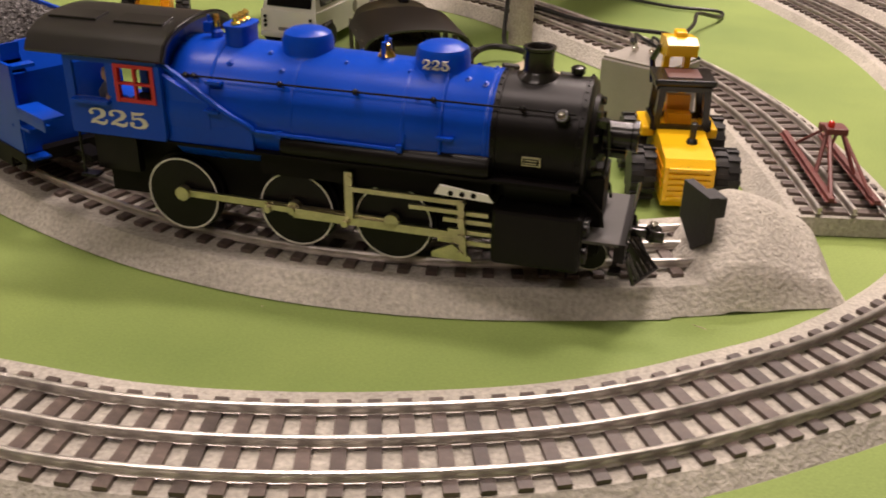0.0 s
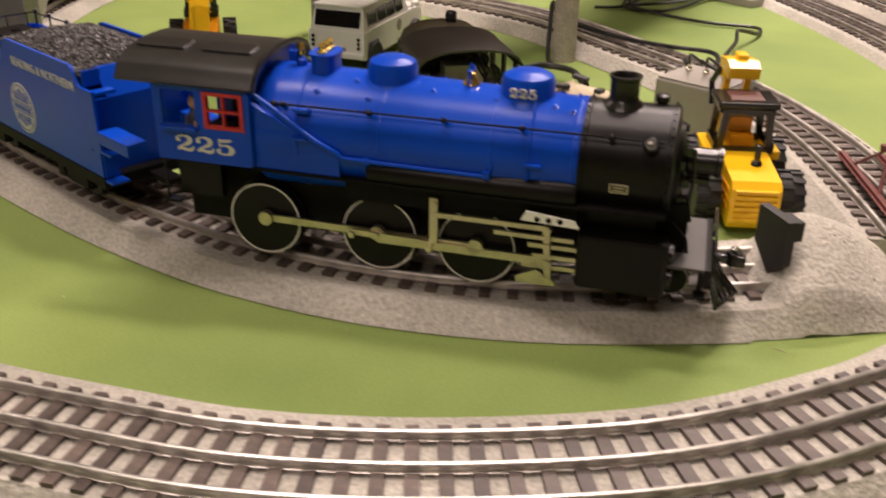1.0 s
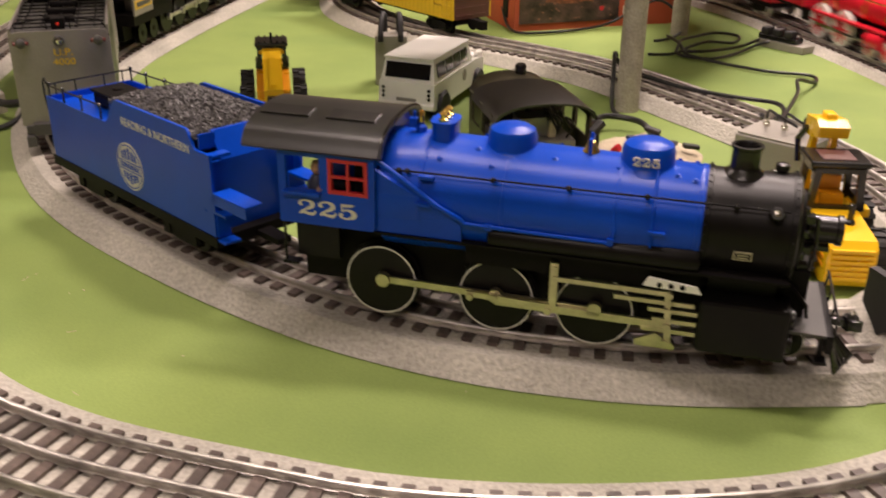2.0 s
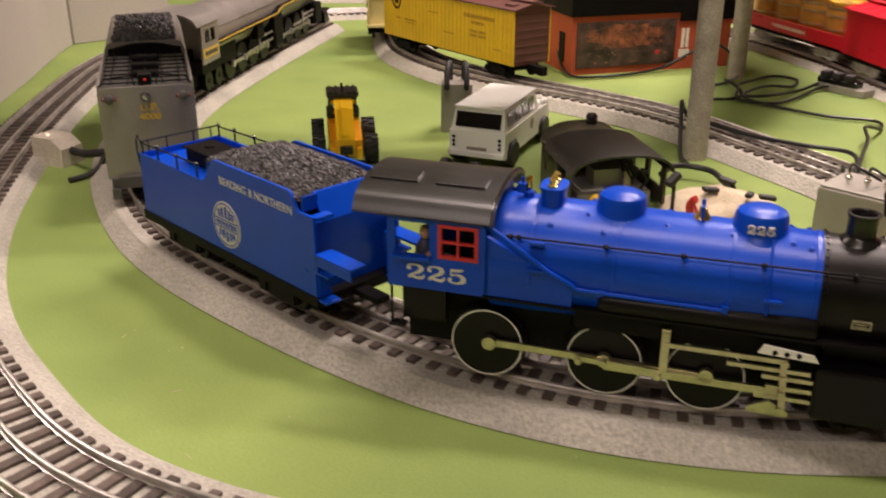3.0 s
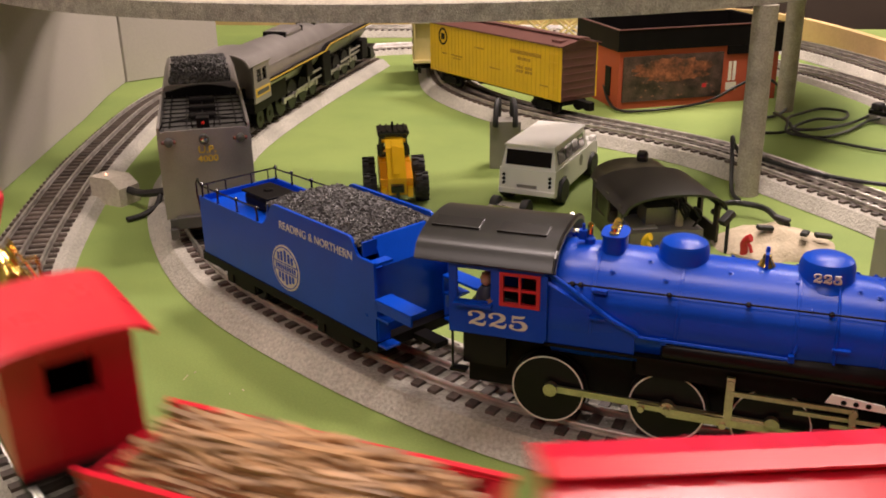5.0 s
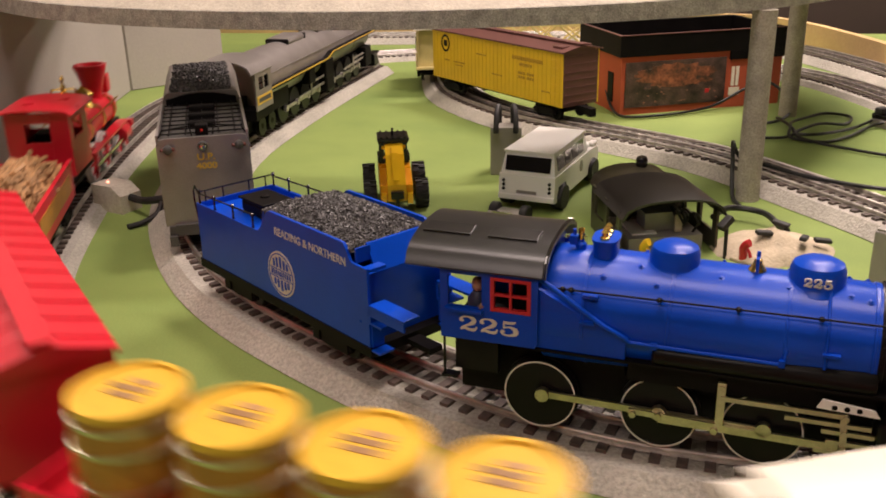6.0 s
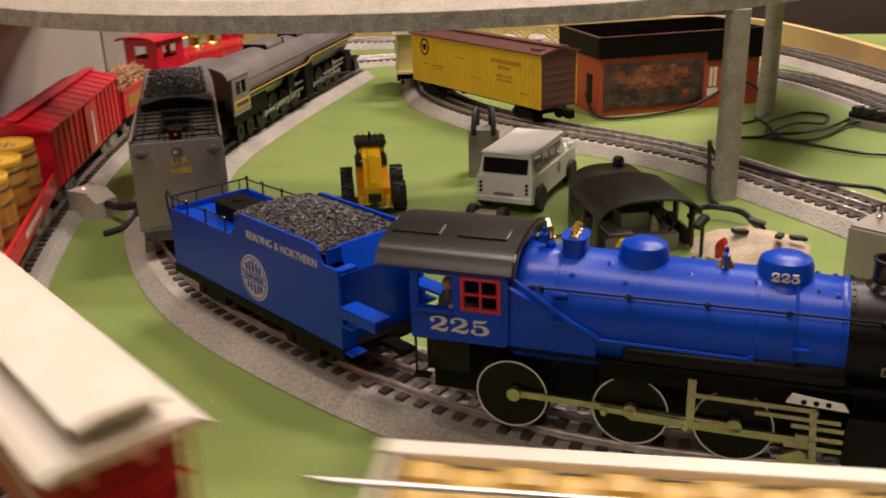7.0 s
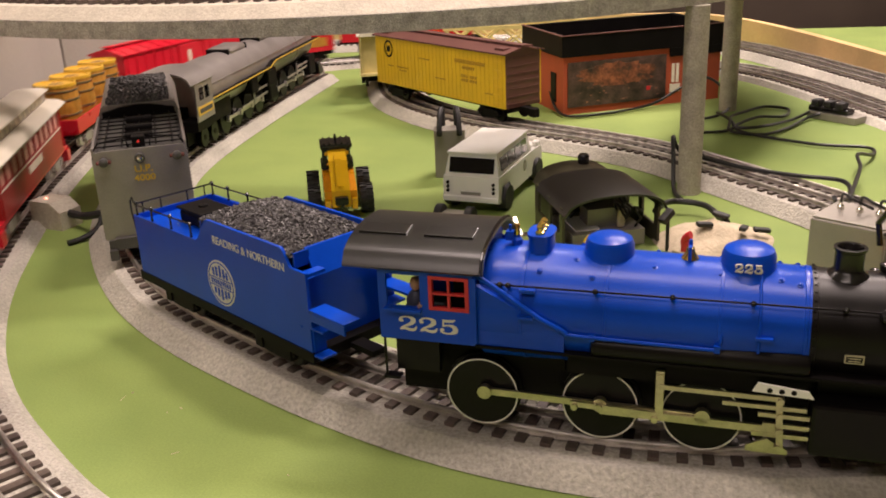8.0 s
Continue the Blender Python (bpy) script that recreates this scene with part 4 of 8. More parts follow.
def build_blue_tender():
    a = radians(-38.1)
    m = pose(-0.166, 0.430, 0, 0, 0, -38.1)
    t = thing("coal_tender", "blue coal tender lettered in white with a full coal load", "toy tender", m)
    W = 0.0535
    top = [(0.0, 0.0757), (-0.0115, 0.0757)]
    for k in range(9):
        u = k / 8
        top.append((-0.0115 - 0.0075 * u, 0.0757 + 0.0090 * (0.5 - 0.5 * math.cos(math.pi * u))))
    for k in range(9):
        u = k / 8
        top.append((-0.0850 - 0.0150 * u, 0.0847 - 0.0145 * (0.5 - 0.5 * math.cos(math.pi * u))))
    top.append((-0.1690, 0.0702))
    outline = [(-0.1690, 0.0345), (0.0, 0.0345)] + top
    for y0 in (0.0, W - 0.0016):
        bm = bmesh.new()
        prism(bm, outline, y0, y0 + 0.0016)
        sd = part("side_panel", bm, "blue", t, "blue side panel with white lettering" if y0 == 0 else "")
        if y0 == 0:
            text("road_name", "READING & NORTHERN", 0.0062, pose(-0.0487, -0.0002, 0.0746, 90, 0, 0), "white", sd, depth=0.0001, sx=0.96, bold=0.006)
            bm = bmesh.new()
            lathe(bm, [(0.0130, 0.0), (0.0130, 0.0003)], (-0.0775, 0, 0.0505), (0, -1, 0), 40)
            em = part("emblem", bm, "white", sd, "round white emblem")
            bm = bmesh.new()
            for k in range(1):
                rings = [[bm.verts.new((-0.0775 + rr * math.cos(2 * math.pi * i / 40), hh, 0.0505 + rr * math.sin(2 * math.pi * i / 40))) for i in range(40)] for rr, hh in ((0.0114, -0.0005), (0.0120, -0.0005), (0.0120, -0.0001), (0.0114, -0.0001))]
                for p, q in zip(rings, rings[1:] + rings[:1]):
                    for i in range(40):
                        bm.faces.new((p[i], p[(i + 1) % 40], q[(i + 1) % 40], q[i]))
            for zz, hw in ((0.0505 + 0.0024, 0.0108), (0.0505 - 0.0024, 0.0108)):
                box(bm, -0.0775 - hw, -0.0775 + hw, -0.0005, -0.0001, zz - 0.0003, zz + 0.0003)
            # letterlike blocks of the emblem in three rows
            for x in (-0.0063, -0.0032, 0.0002, 0.0036, 0.0066):
                box(bm, -0.0775 + x - 0.0010, -0.0775 + x + 0.0010, -0.0005, -0.0001, 0.0540, 0.0540 + 0.0068 - abs(x) * 0.40)
                box(bm, -0.0775 + x - 0.0010, -0.0775 + x + 0.0010, -0.0005, -0.0001, 0.0470 - 0.0062 + abs(x) * 0.40, 0.0470)
            for k in range(9):
                x = -0.0088 + k * 0.0022
                box(bm, -0.0775 + x - 0.0007, -0.0775 + x + 0.0007, -0.0005, -0.0001, 0.0490, 0.0520)
            part("emblem_print", bm, "blue", em)
    bm = bmesh.new()
    box(bm, -0.1690, -0.1674, 0.0016, W - 0.0016, 0.0345, 0.0702)
    part("rear_panel", bm, "blue", t)
    bm = bmesh.new()
    box(bm, -0.0070, -0.0055, 0.0016, W - 0.0016, 0.0345, 0.0700)
    box(bm, -0.0055, 0.0, 0.0016, 0.0120, 0.0735, 0.0750)
    box(bm, -0.0055, 0.0, W - 0.0120, W - 0.0016, 0.0735, 0.0750)
    part("front_panel", bm, "blue", t)
    bm = bmesh.new()
    box(bm, -0.1674, -0.0980, 0.0016, W - 0.0016, 0.0655, 0.0668)
    part("rear_deck", bm, "blue", t)
    bm = bmesh.new()
    prism(bm, [(-0.0985, 0.0668), (-0.0975, 0.0668), (-0.0935, 0.0820), (-0.0945, 0.0820)], 0.0016, W - 0.0016)
    part("coal_board", bm, "blue", t)
    bm = bmesh.new()
    prism(bm, [(-0.0070, 0.0700), (-0.0055, 0.0700), (-0.0120, 0.0830), (-0.0135, 0.0830)], 0.0100, W - 0.0100)
    prism(bm, [(-0.0110, 0.0755), (-0.0100, 0.0755), (-0.0100, 0.0830), (-0.0110, 0.0830)], 0.0016, 0.0105)
    part("coal_gate", bm, "blue", t)
    coal_heap(t, -0.0965, -0.0125, 0.0018, W - 0.0018, lambda u, v: 0.0808 + 0.0050 * math.sin(math.pi * min(1, 0.10 + u * 0.92)) ** 0.6 * (0.25 + 0.75 * math.sin(math.pi * v) ** 0.7), 2600, 0.00115)
    bm = bmesh.new()
    box(bm, -0.1440, -0.1180, 0.0160, 0.0345, 0.0668, 0.0752, bev=0.0022)
    box(bm, -0.1450, -0.1170, 0.0150, 0.0355, 0.0752, 0.0766, bev=0.0006)
    lathe(bm, [(0.0030, 0), (0.0026, 0.0010), (0.0008, 0.0014)], (-0.1310, 0.0252, 0.0766), seg=12)
    part("water_hatch", bm, "mblack", t)
    for y0 in (0.0010, W - 0.0010):
        bm = bmesh.new()
        tube(bm, [(-0.1030, y0, 0.0778), (-0.1680, y0, 0.0765)], 0.0005, 6)
        r = part("handrail", bm, "gloss", t)
        for x in (-0.1050, -0.1265, -0.1480, -0.1660):
            bm = bmesh.new()
            lathe(bm, [(0.0010, 0), (0.0006, 0.001), (0.0006, 0.0065), (0.0011, 0.0070), (0.0011, 0.0084), (0.0004, 0.0090)], (x, y0, 0.0700), seg=8)
            part("stanchion", bm, "gloss", r, smooth=True)
    bm = bmesh.new()
    tube(bm, [(-0.1680, 0.001, 0.0768), (-0.1680, W - 0.001, 0.0768)], 0.0005, 6)
    for yy in (0.006, 0.018, 0.036, 0.048):
        cyl(bm, (-0.1682, yy, 0.0700), (-0.1682, yy, 0.0768), 0.0005, seg=6)
    tube(bm, [(-0.1700, 0.0015, 0.0560), (-0.1740, 0.0015, 0.0700), (-0.1740, 0.0015, 0.0770), (-0.1715, 0.0015, 0.0800), (-0.1695, 0.0015, 0.0770)], 0.0006, 6)
    part("rear_rail", bm, "gloss", t)
    bm = bmesh.new()
    box(bm, -0.1710, 0.0010, -0.0005, W + 0.0005, 0.0290, 0.0345)
    box(bm, -0.150, -0.020, 0.012, W - 0.012, 0.024, 0.029)
    part("underframe", bm, "mblack", t)
    for y0, y1, o in ((0.0000, 0.0100, 0.0), (W - 0.0100, W, W - 0.0010)):
        bm = bmesh.new()
        box(bm, 0.0, 0.0265, y0, y1, 0.0560, 0.0574, bev=0.0003)
        box(bm, 0.0, 0.0265, o, o + 0.0010, 0.0515, 0.0560)
        st = part("gangway_step", bm, "blue", t, "blue gangway plank")
        bm = bmesh.new()
        prism(bm, [(0.0, 0.0470), (0.0095, 0.0470), (0.0095, 0.0482), (0.0012, 0.0482), (0.0012, 0.0560), (0.0, 0.0560)], y0, y1)
        part("middle_step", bm, "blue", st)
        bm = bmesh.new()
        box(bm, 0.0, 0.0075, y0, y1 - 0.001, 0.0325, 0.0338, bev=0.0003)
        box(bm, 0.0, 0.0010, y0 + 0.001, y1 - 0.002, 0.0338, 0.0470)
        part("foot_step", bm, "blue", st)
    bm = bmesh.new()
    box(bm, -0.0010, 0.0180, W / 2 - 0.004, W / 2 + 0.004, 0.0290, 0.0320)
    part("drawbar", bm, "mblack", t)
    for x in (-0.134, -0.040):
        tr = truck(t, x, wb=0.0125)
        tr.location.y = W / 2


# ---- the grey articulated engine and its tender ----
def build_grey_tender():
    t = thing("coal_tender", "grey coal tender with yellow rear lettering and coal load", "toy tender", pose(-0.326, 0.610, 0, 0, 0, 114.0))
    W = 0.0307
    bm = bmesh.new()
    prism(bm, [(-W, 0.0300), (W, 0.0300), (W, 0.0850), (W - 0.002, 0.0905), (W - 0.0055, 0.0913), (-W + 0.0055, 0.0913), (-W + 0.002, 0.0905), (-W, 0.0850)], 0.0, 0.0022, "x")
    rear = part("rear_plate", bm, "grey", t, "grey rear plate with yellow letters")
    text("letters", "U.P.", 0.0066, pose(-0.0003, -0.001, 0.0772, 90, 0, -90), "yellowstripe", rear, depth=0.0001, sx=1.1)
    text("number", "4000", 0.0060, pose(-0.0003, -0.001, 0.0710, 90, 0, -90), "yellowstripe", rear, depth=0.0001, sx=1.15)
    for y in (-0.0235, 0.0235):
        bm = bmesh.new()
        lathe(bm, [(0.0022, 0), (0.0030, 0.001), (0.0030, 0.004), (0.0016, 0.005)], (0.0, y, 0.0845), (-1, 0, 0), 14)
        ml = part("marker_lamp", bm, "greydk", rear, smooth=True)
        for yy in (-0.0032, 0.0032):
            bm = bmesh.new()
            lathe(bm, [(0.0013, 0), (0.0013, 0.0012), (0.0005, 0.0017)], (-0.0025, y + yy, 0.0845), (-0.3, 1 if yy > 0 else -1, 0), 10)
            part("lens", bm, "bumperbrown", ml, smooth=True)
    bm = bmesh.new()
    lathe(bm, [(0.0034, 0), (0.0034, 0.0022), (0.0028, 0.0026), (0.0024, 0.0016)], (0.0, 0.0005, 0.0850), (-1, 0, 0), 18)
    bl = part("backup_lamp", bm, "greydk", rear, smooth=True)
    bm = bmesh.new()
    lathe(bm, [(0.0021, 0.0019), (0.0012, 0.0023), (0.0003, 0.0024)], (0.0, 0.0005, 0.0850), (-1, 0, 0), 14)
    part("lens", bm, "chrome", bl, smooth=True)
    bm = bmesh.new()
    prism(bm, [(-W, 0.0300), (-W, 0.0870), (-W + 0.005, 0.0915), (W - 0.005, 0.0915), (W, 0.0870), (W, 0.0300)][::-1], 0.0023, 0.1150, "x")
    part("water_tank", bm, "greydk", t)
    bm = bmesh.new()
    prism(bm, [(-W, 0.0300), (-W, 0.0900), (-W + 0.003, 0.0985), (-W + 0.0055, 0.1000), (W - 0.0055, 0.1000), (W - 0.003, 0.0985), (W, 0.0900), (W, 0.0300)][::-1], 0.1152, 0.2520, "x")
    part("coal_bunker", bm, "grey", t)
    coal_heap(t, 0.1180, 0.2480, -0.0235, 0.0235, lambda u, v: 0.1005 + 0.0030 * math.sin(math.pi * v) * math.sin(math.pi * u) ** 0.5, 800, 0.0012)
    for k in range(8):
        bm = bmesh.new()
        tube(bm, [(0.010 + k * 0.0135, -W + 0.003, 0.0922), (0.010 + k * 0.0135, W - 0.003, 0.0922)], 0.0005, 5)
        part("grab_bar", bm, "mblack", t)
    for y in (-0.022, -0.011, 0.0, 0.011, 0.022):
        bm = bmesh.new()
        tube(bm, [(0.005, y, 0.0926), (0.110, y, 0.0926)], 0.0005, 5)
        part("grab_bar", bm, "mblack", t)
    for x in (0.030, 0.058, 0.086):
        bm = bmesh.new()
        box(bm, x - 0.004, x + 0.004, -0.0095, 0.0095, 0.0915, 0.0955, bev=0.0010)
        part("water_hatch", bm, "mblack", t)
    bm = bmesh.new()
    box(bm, 0.003, 0.012, -0.0042, 0.0042, 0.0915, 0.0985, bev=0.0006)
    lb = part("lamp_box", bm, "mblack", t)
    bm = bmesh.new()
    lathe(bm, [(0.0011, 0), (0.0009, 0.0005), (0.0003, 0.0008)], (0.0030, 0.0, 0.0950), (-1, 0, 0), 12)
    part("red_lens", bm, "redlens", lb, "small red lens", smooth=True)
    bm = bmesh.new()
    prism(bm, [(-W + 0.004, 0.0915), (-W + 0.004, 0.0955)] + [(y * 0.001, 0.0962 + 0.0035 * (1 - (y / 22.0) ** 2)) for y in range(-22, 23, 4)] + [(W - 0.004, 0.0955), (W - 0.004, 0.0915)], 0.1110, 0.1149, "x")
    part("coal_bulkhead", bm, "mblack", t, "black arched coal bulkhead")
    for s in (-1, 1):
        part("deck_edge", B(0.0024, 0.1108, min(s * W, s * (W - 0.0020)), max(s * W, s * (W - 0.0020)), 0.0871, 0.0935, bev=0.0005), "grey", t)
    bm = bmesh.new()
    for s in (-1, 1):
        tube(bm, [(0.003, s * 0.0290, 0.0915), (0.003, s * 0.0260, 0.0965), (0.003, s * 0.0080, 0.0985), (0.003, s * 0.0070, 0.0920)], 0.0006, 6)
    part("rear_handrail", bm, "mblack", t)
    for s in (-1, 1):
        bm = bmesh.new()
        for k in range(22):
            cyl(bm, (0.004, s * W, 0.033 + k * 0.0025), (0.004, s * (W + 0.0006), 0.033 + k * 0.0025), 0.0005, 0.0003, 5)
            cyl(bm, (0.010 + k * 0.011, s * W, 0.040), (0.010 + k * 0.011, s * (W + 0.0006), 0.040), 0.0006, 0.0003, 5)
        part("rivet_row", bm, "grey", t)
    bm = bmesh.new()
    box(bm, -0.002, 0.250, -W + 0.002, W - 0.002, 0.0245, 0.0300)
    box(bm, -0.0045, 0.0, -0.024, 0.024, 0.0240, 0.0315)
    box(bm, -0.006, 0.004, -0.0290, -0.0235, 0.0170, 0.0240)
    box(bm, -0.006, 0.004, 0.0235, 0.0290, 0.0170, 0.0240)
    part("underframe", bm, "greydk", t)
    for x in (0.045, 0.125, 0.205):
        truck(t, x, wb=0.013)


def build_grey_engine():
    e = thing("steam_engine", "grey articulated steam engine with yellow running-board stripe", "toy locomotive", pose(-0.4190, 0.880, 0, 0, 0, 88.3))
    bm = bmesh.new()
    lathe(bm, [(0.0270, 0.010), (0.0270, 0.10), (0.0262, 0.1005), (0.0255, 0.20), (0.0250, 0.2005), (0.0240, 0.33), (0.0245, 0.3305), (0.0245, 0.395), (0.020, 0.400), (0.018, 0.404), (0.004, 0.408)], (0, 0, 0.0685), (1, 0, 0), 40)
    part("boiler", bm, "grey", e, "silver-grey boiler", smooth=True)
    bm = bmesh.new()
    up = arch(0.0862, 0.0335, 0.0125, 18)
    dn = [(a * 0.96, b - 0.0012) for a, b in up]
    prism(bm, up + dn[::-1], -0.024, 0.030, "x")
    part("cab_roof", bm, "grey", e, "silver-grey arched cab roof", smooth=True)
    for s in (-1, 1):
        bm = bmesh.new()
        for q in ((-0.014, 0.026, 0.0500, 0.0690), (-0.014, -0.006, 0.0690, 0.0810), (0.018, 0.026, 0.0690, 0.0810), (0.0045, 0.0075, 0.0690, 0.0810), (-0.014, 0.026, 0.0810, 0.0875)):
            box(bm, q[0], q[1], min(s * 0.0325, s * 0.0310), max(s * 0.0325, s * 0.0310), q[2], q[3])
        cs = part("cab_side", bm, "grey", e)
        bm = bmesh.new()
        for z in (0.0695, 0.0750, 0.0805):
            box(bm, -0.006, 0.018, min(s * 0.0322, s * 0.0314), max(s * 0.0322, s * 0.0314), z - 0.0005, z + 0.0005)
        part("window_frame", bm, "mblack", cs)
        bm = bmesh.new()
        box(bm, -0.0125, 0.0235, min(s * 0.0325, s * 0.0329), max(s * 0.0325, s * 0.0329), 0.0555, 0.0635)
        part("number_panel", bm, "yellowstripe", cs, "yellow cab panel")
        bm = bmesh.new()
        box(bm, -0.0090, 0.0200, min(s * 0.0329, s * 0.0332), max(s * 0.0329, s * 0.0332), 0.0575, 0.0615)
        part("panel_bar", bm, "greydk", cs)
        bm = bmesh.new()
        box(bm, 0.026, 0.205, min(s * 0.0310, s * 0.016), max(s * 0.0310, s * 0.016), 0.0620, 0.0650)
        prism(bm, [(0.205, 0.0620), (0.225, 0.0680), (0.410, 0.0680), (0.410, 0.0700), (0.222, 0.0700), (0.203, 0.0650)], s * 0.016, s * 0.0310)
        rb = part("running_board", bm, "mblack", e)
        bm = bmesh.new()
        box(bm, 0.026, 0.205, min(s * 0.0310, s * 0.0314), max(s * 0.0310, s * 0.0314), 0.0637, 0.0651)
        prism(bm, [(0.205, 0.0637), (0.225, 0.0688), (0.410, 0.0688), (0.410, 0.0702), (0.222, 0.0702), (0.203, 0.0651)], s * 0.0310, s * 0.0314)
        part("stripe", bm, "yellowstripe", rb, "yellow edge stripe")
        for x0 in (0.085, 0.245):
            for k in range(4):
                wheel(e, x0 + k * 0.0345, s * 0.0185, 0.0318, 0.0158, -s, "mblack", 12, white=False)
            bm = bmesh.new()
            box(bm, x0, x0 + 0.1035, s * 0.0214 - 0.0007, s * 0.0214 + 0.0007, 0.0300, 0.0330)
            for k in range(4):
                cyl(bm, (x0 + k * 0.0345, s * 0.0200, 0.0315), (x0 + k * 0.0345, s * 0.0236, 0.0315), 0.0034, seg=10)
            part("side_rod", bm, "midrail", e)
            bm = bmesh.new()
            box(bm, x0 + 0.035, x0 + 0.120, s * 0.0242 - 0.0006, s * 0.0242 + 0.0006, -0.0012, 0.0012, pose(0, 0, 0.0330, 0, -1.0, 0))
            box(bm, x0 + 0.070, x0 + 0.074, s * 0.0252 - 0.0006, s * 0.0252 + 0.0006, 0.0315, 0.0500)
            box(bm, x0 + 0.072, x0 + 0.118, s * 0.0252 - 0.0006, s * 0.0252 + 0.0006, 0.0440, 0.0462)
            part("main_rod", bm, "midrail", e)
            bm = bmesh.new()
            box(bm, x0 + 0.118, x0 + 0.146, min(s * 0.0280, s * 0.014), max(s * 0.0280, s * 0.014), 0.0260, 0.0520, bev=0.0020)
            part("cylinder", bm, "mblack", e)
        for k in range(2):
            wheel(e, 0.028 + k * 0.026, s * 0.0180, 0.0260, 0.0098, -s, "mblack", 8, white=False)
        bm = bmesh.new()
        tube(bm, [(0.030, s * 0.0262, 0.0765), (0.20, s * 0.0258, 0.0765), (0.395, s * 0.0245, 0.0765)], 0.0006, 6)
        part("handrail", bm, "grey", e)
        bm = bmesh.new()
        box(bm, 0.20, 0.23, min(s * 0.0285, s * 0.019), max(s * 0.0285, s * 0.019), 0.0420, 0.0615, bev=0.0015)
        part("air_pump", bm, "mblack", e)
        bm = bmesh.new()
        box(bm, 0.145, 0.165, min(s * 0.0285, s * 0.019), max(s * 0.0285, s * 0.019), 0.0450, 0.0615, bev=0.0015)
        part("air_pump", bm, "mblack", e)
    bm = bmesh.new()
    box(bm, 0.0, 0.405, -0.0120, 0.0120, 0.0230, 0.0600)
    box(bm, -0.012, 0.026, -0.0300, 0.0300, 0.0400, 0.0500)
    box(bm, 0.0240, 0.0255, -0.0300, 0.0300, 0.0500, 0.0870)
    box(bm, 0.026, 0.090, -0.0240, 0.0240, 0.0380, 0.0600)
    part("main_frame", bm, "mblack", e)
    for x, r, h in ((0.155, 0.014, 0.0080), (0.255, 0.013, 0.0080)):
        bm = bmesh.new()
        box(bm, x - 0.024, x + 0.024, -r, r, 0.0900, 0.0900 + h, bev=0.004)
        dm = part("sand_dome", bm, "grey", e, smooth=True)
        # black blocks added in place of the dark recesses at the dome ends
        for q in (-0.0285, 0.0245):
            bm = bmesh.new()
            box(bm, x + q, x + q + 0.004, -r * 0.92, r * 0.92, 0.0900, 0.0900 + h * 0.86, bev=0.0012)
            part("dome_step", bm, "mblack", dm, "black block standing in for the dark gap at the dome's end")
    bm = bmesh.new()
    for x in (0.355, 0.378):
        lathe(bm, [(0.0100, 0), (0.0085, 0.006), (0.0085, 0.011), (0.0070, 0.011), (0.0065, 0.004)], (x, 0, 0.0900), seg=20)
    part("twin_chimney", bm, "greydk", e, smooth=True)
    bm = bmesh.new()
    box(bm, 0.395, 0.425, -0.0290, 0.0290, 0.0360, 0.0385)
    prism(bm, [(0.425, 0.0385), (0.440, 0.0200), (0.435, 0.0180), (0.418, 0.0180), (0.418, 0.0360)], -0.024, 0.024)
    part("pilot", bm, "black", e)
    bm = bmesh.new()
    lathe(bm, [(0.006, 0.406), (0.006, 0.420), (0.005, 0.421)], (0, 0, 0.0760), (1, 0, 0), 16)
    part("headlamp", bm, "black", e, smooth=True)


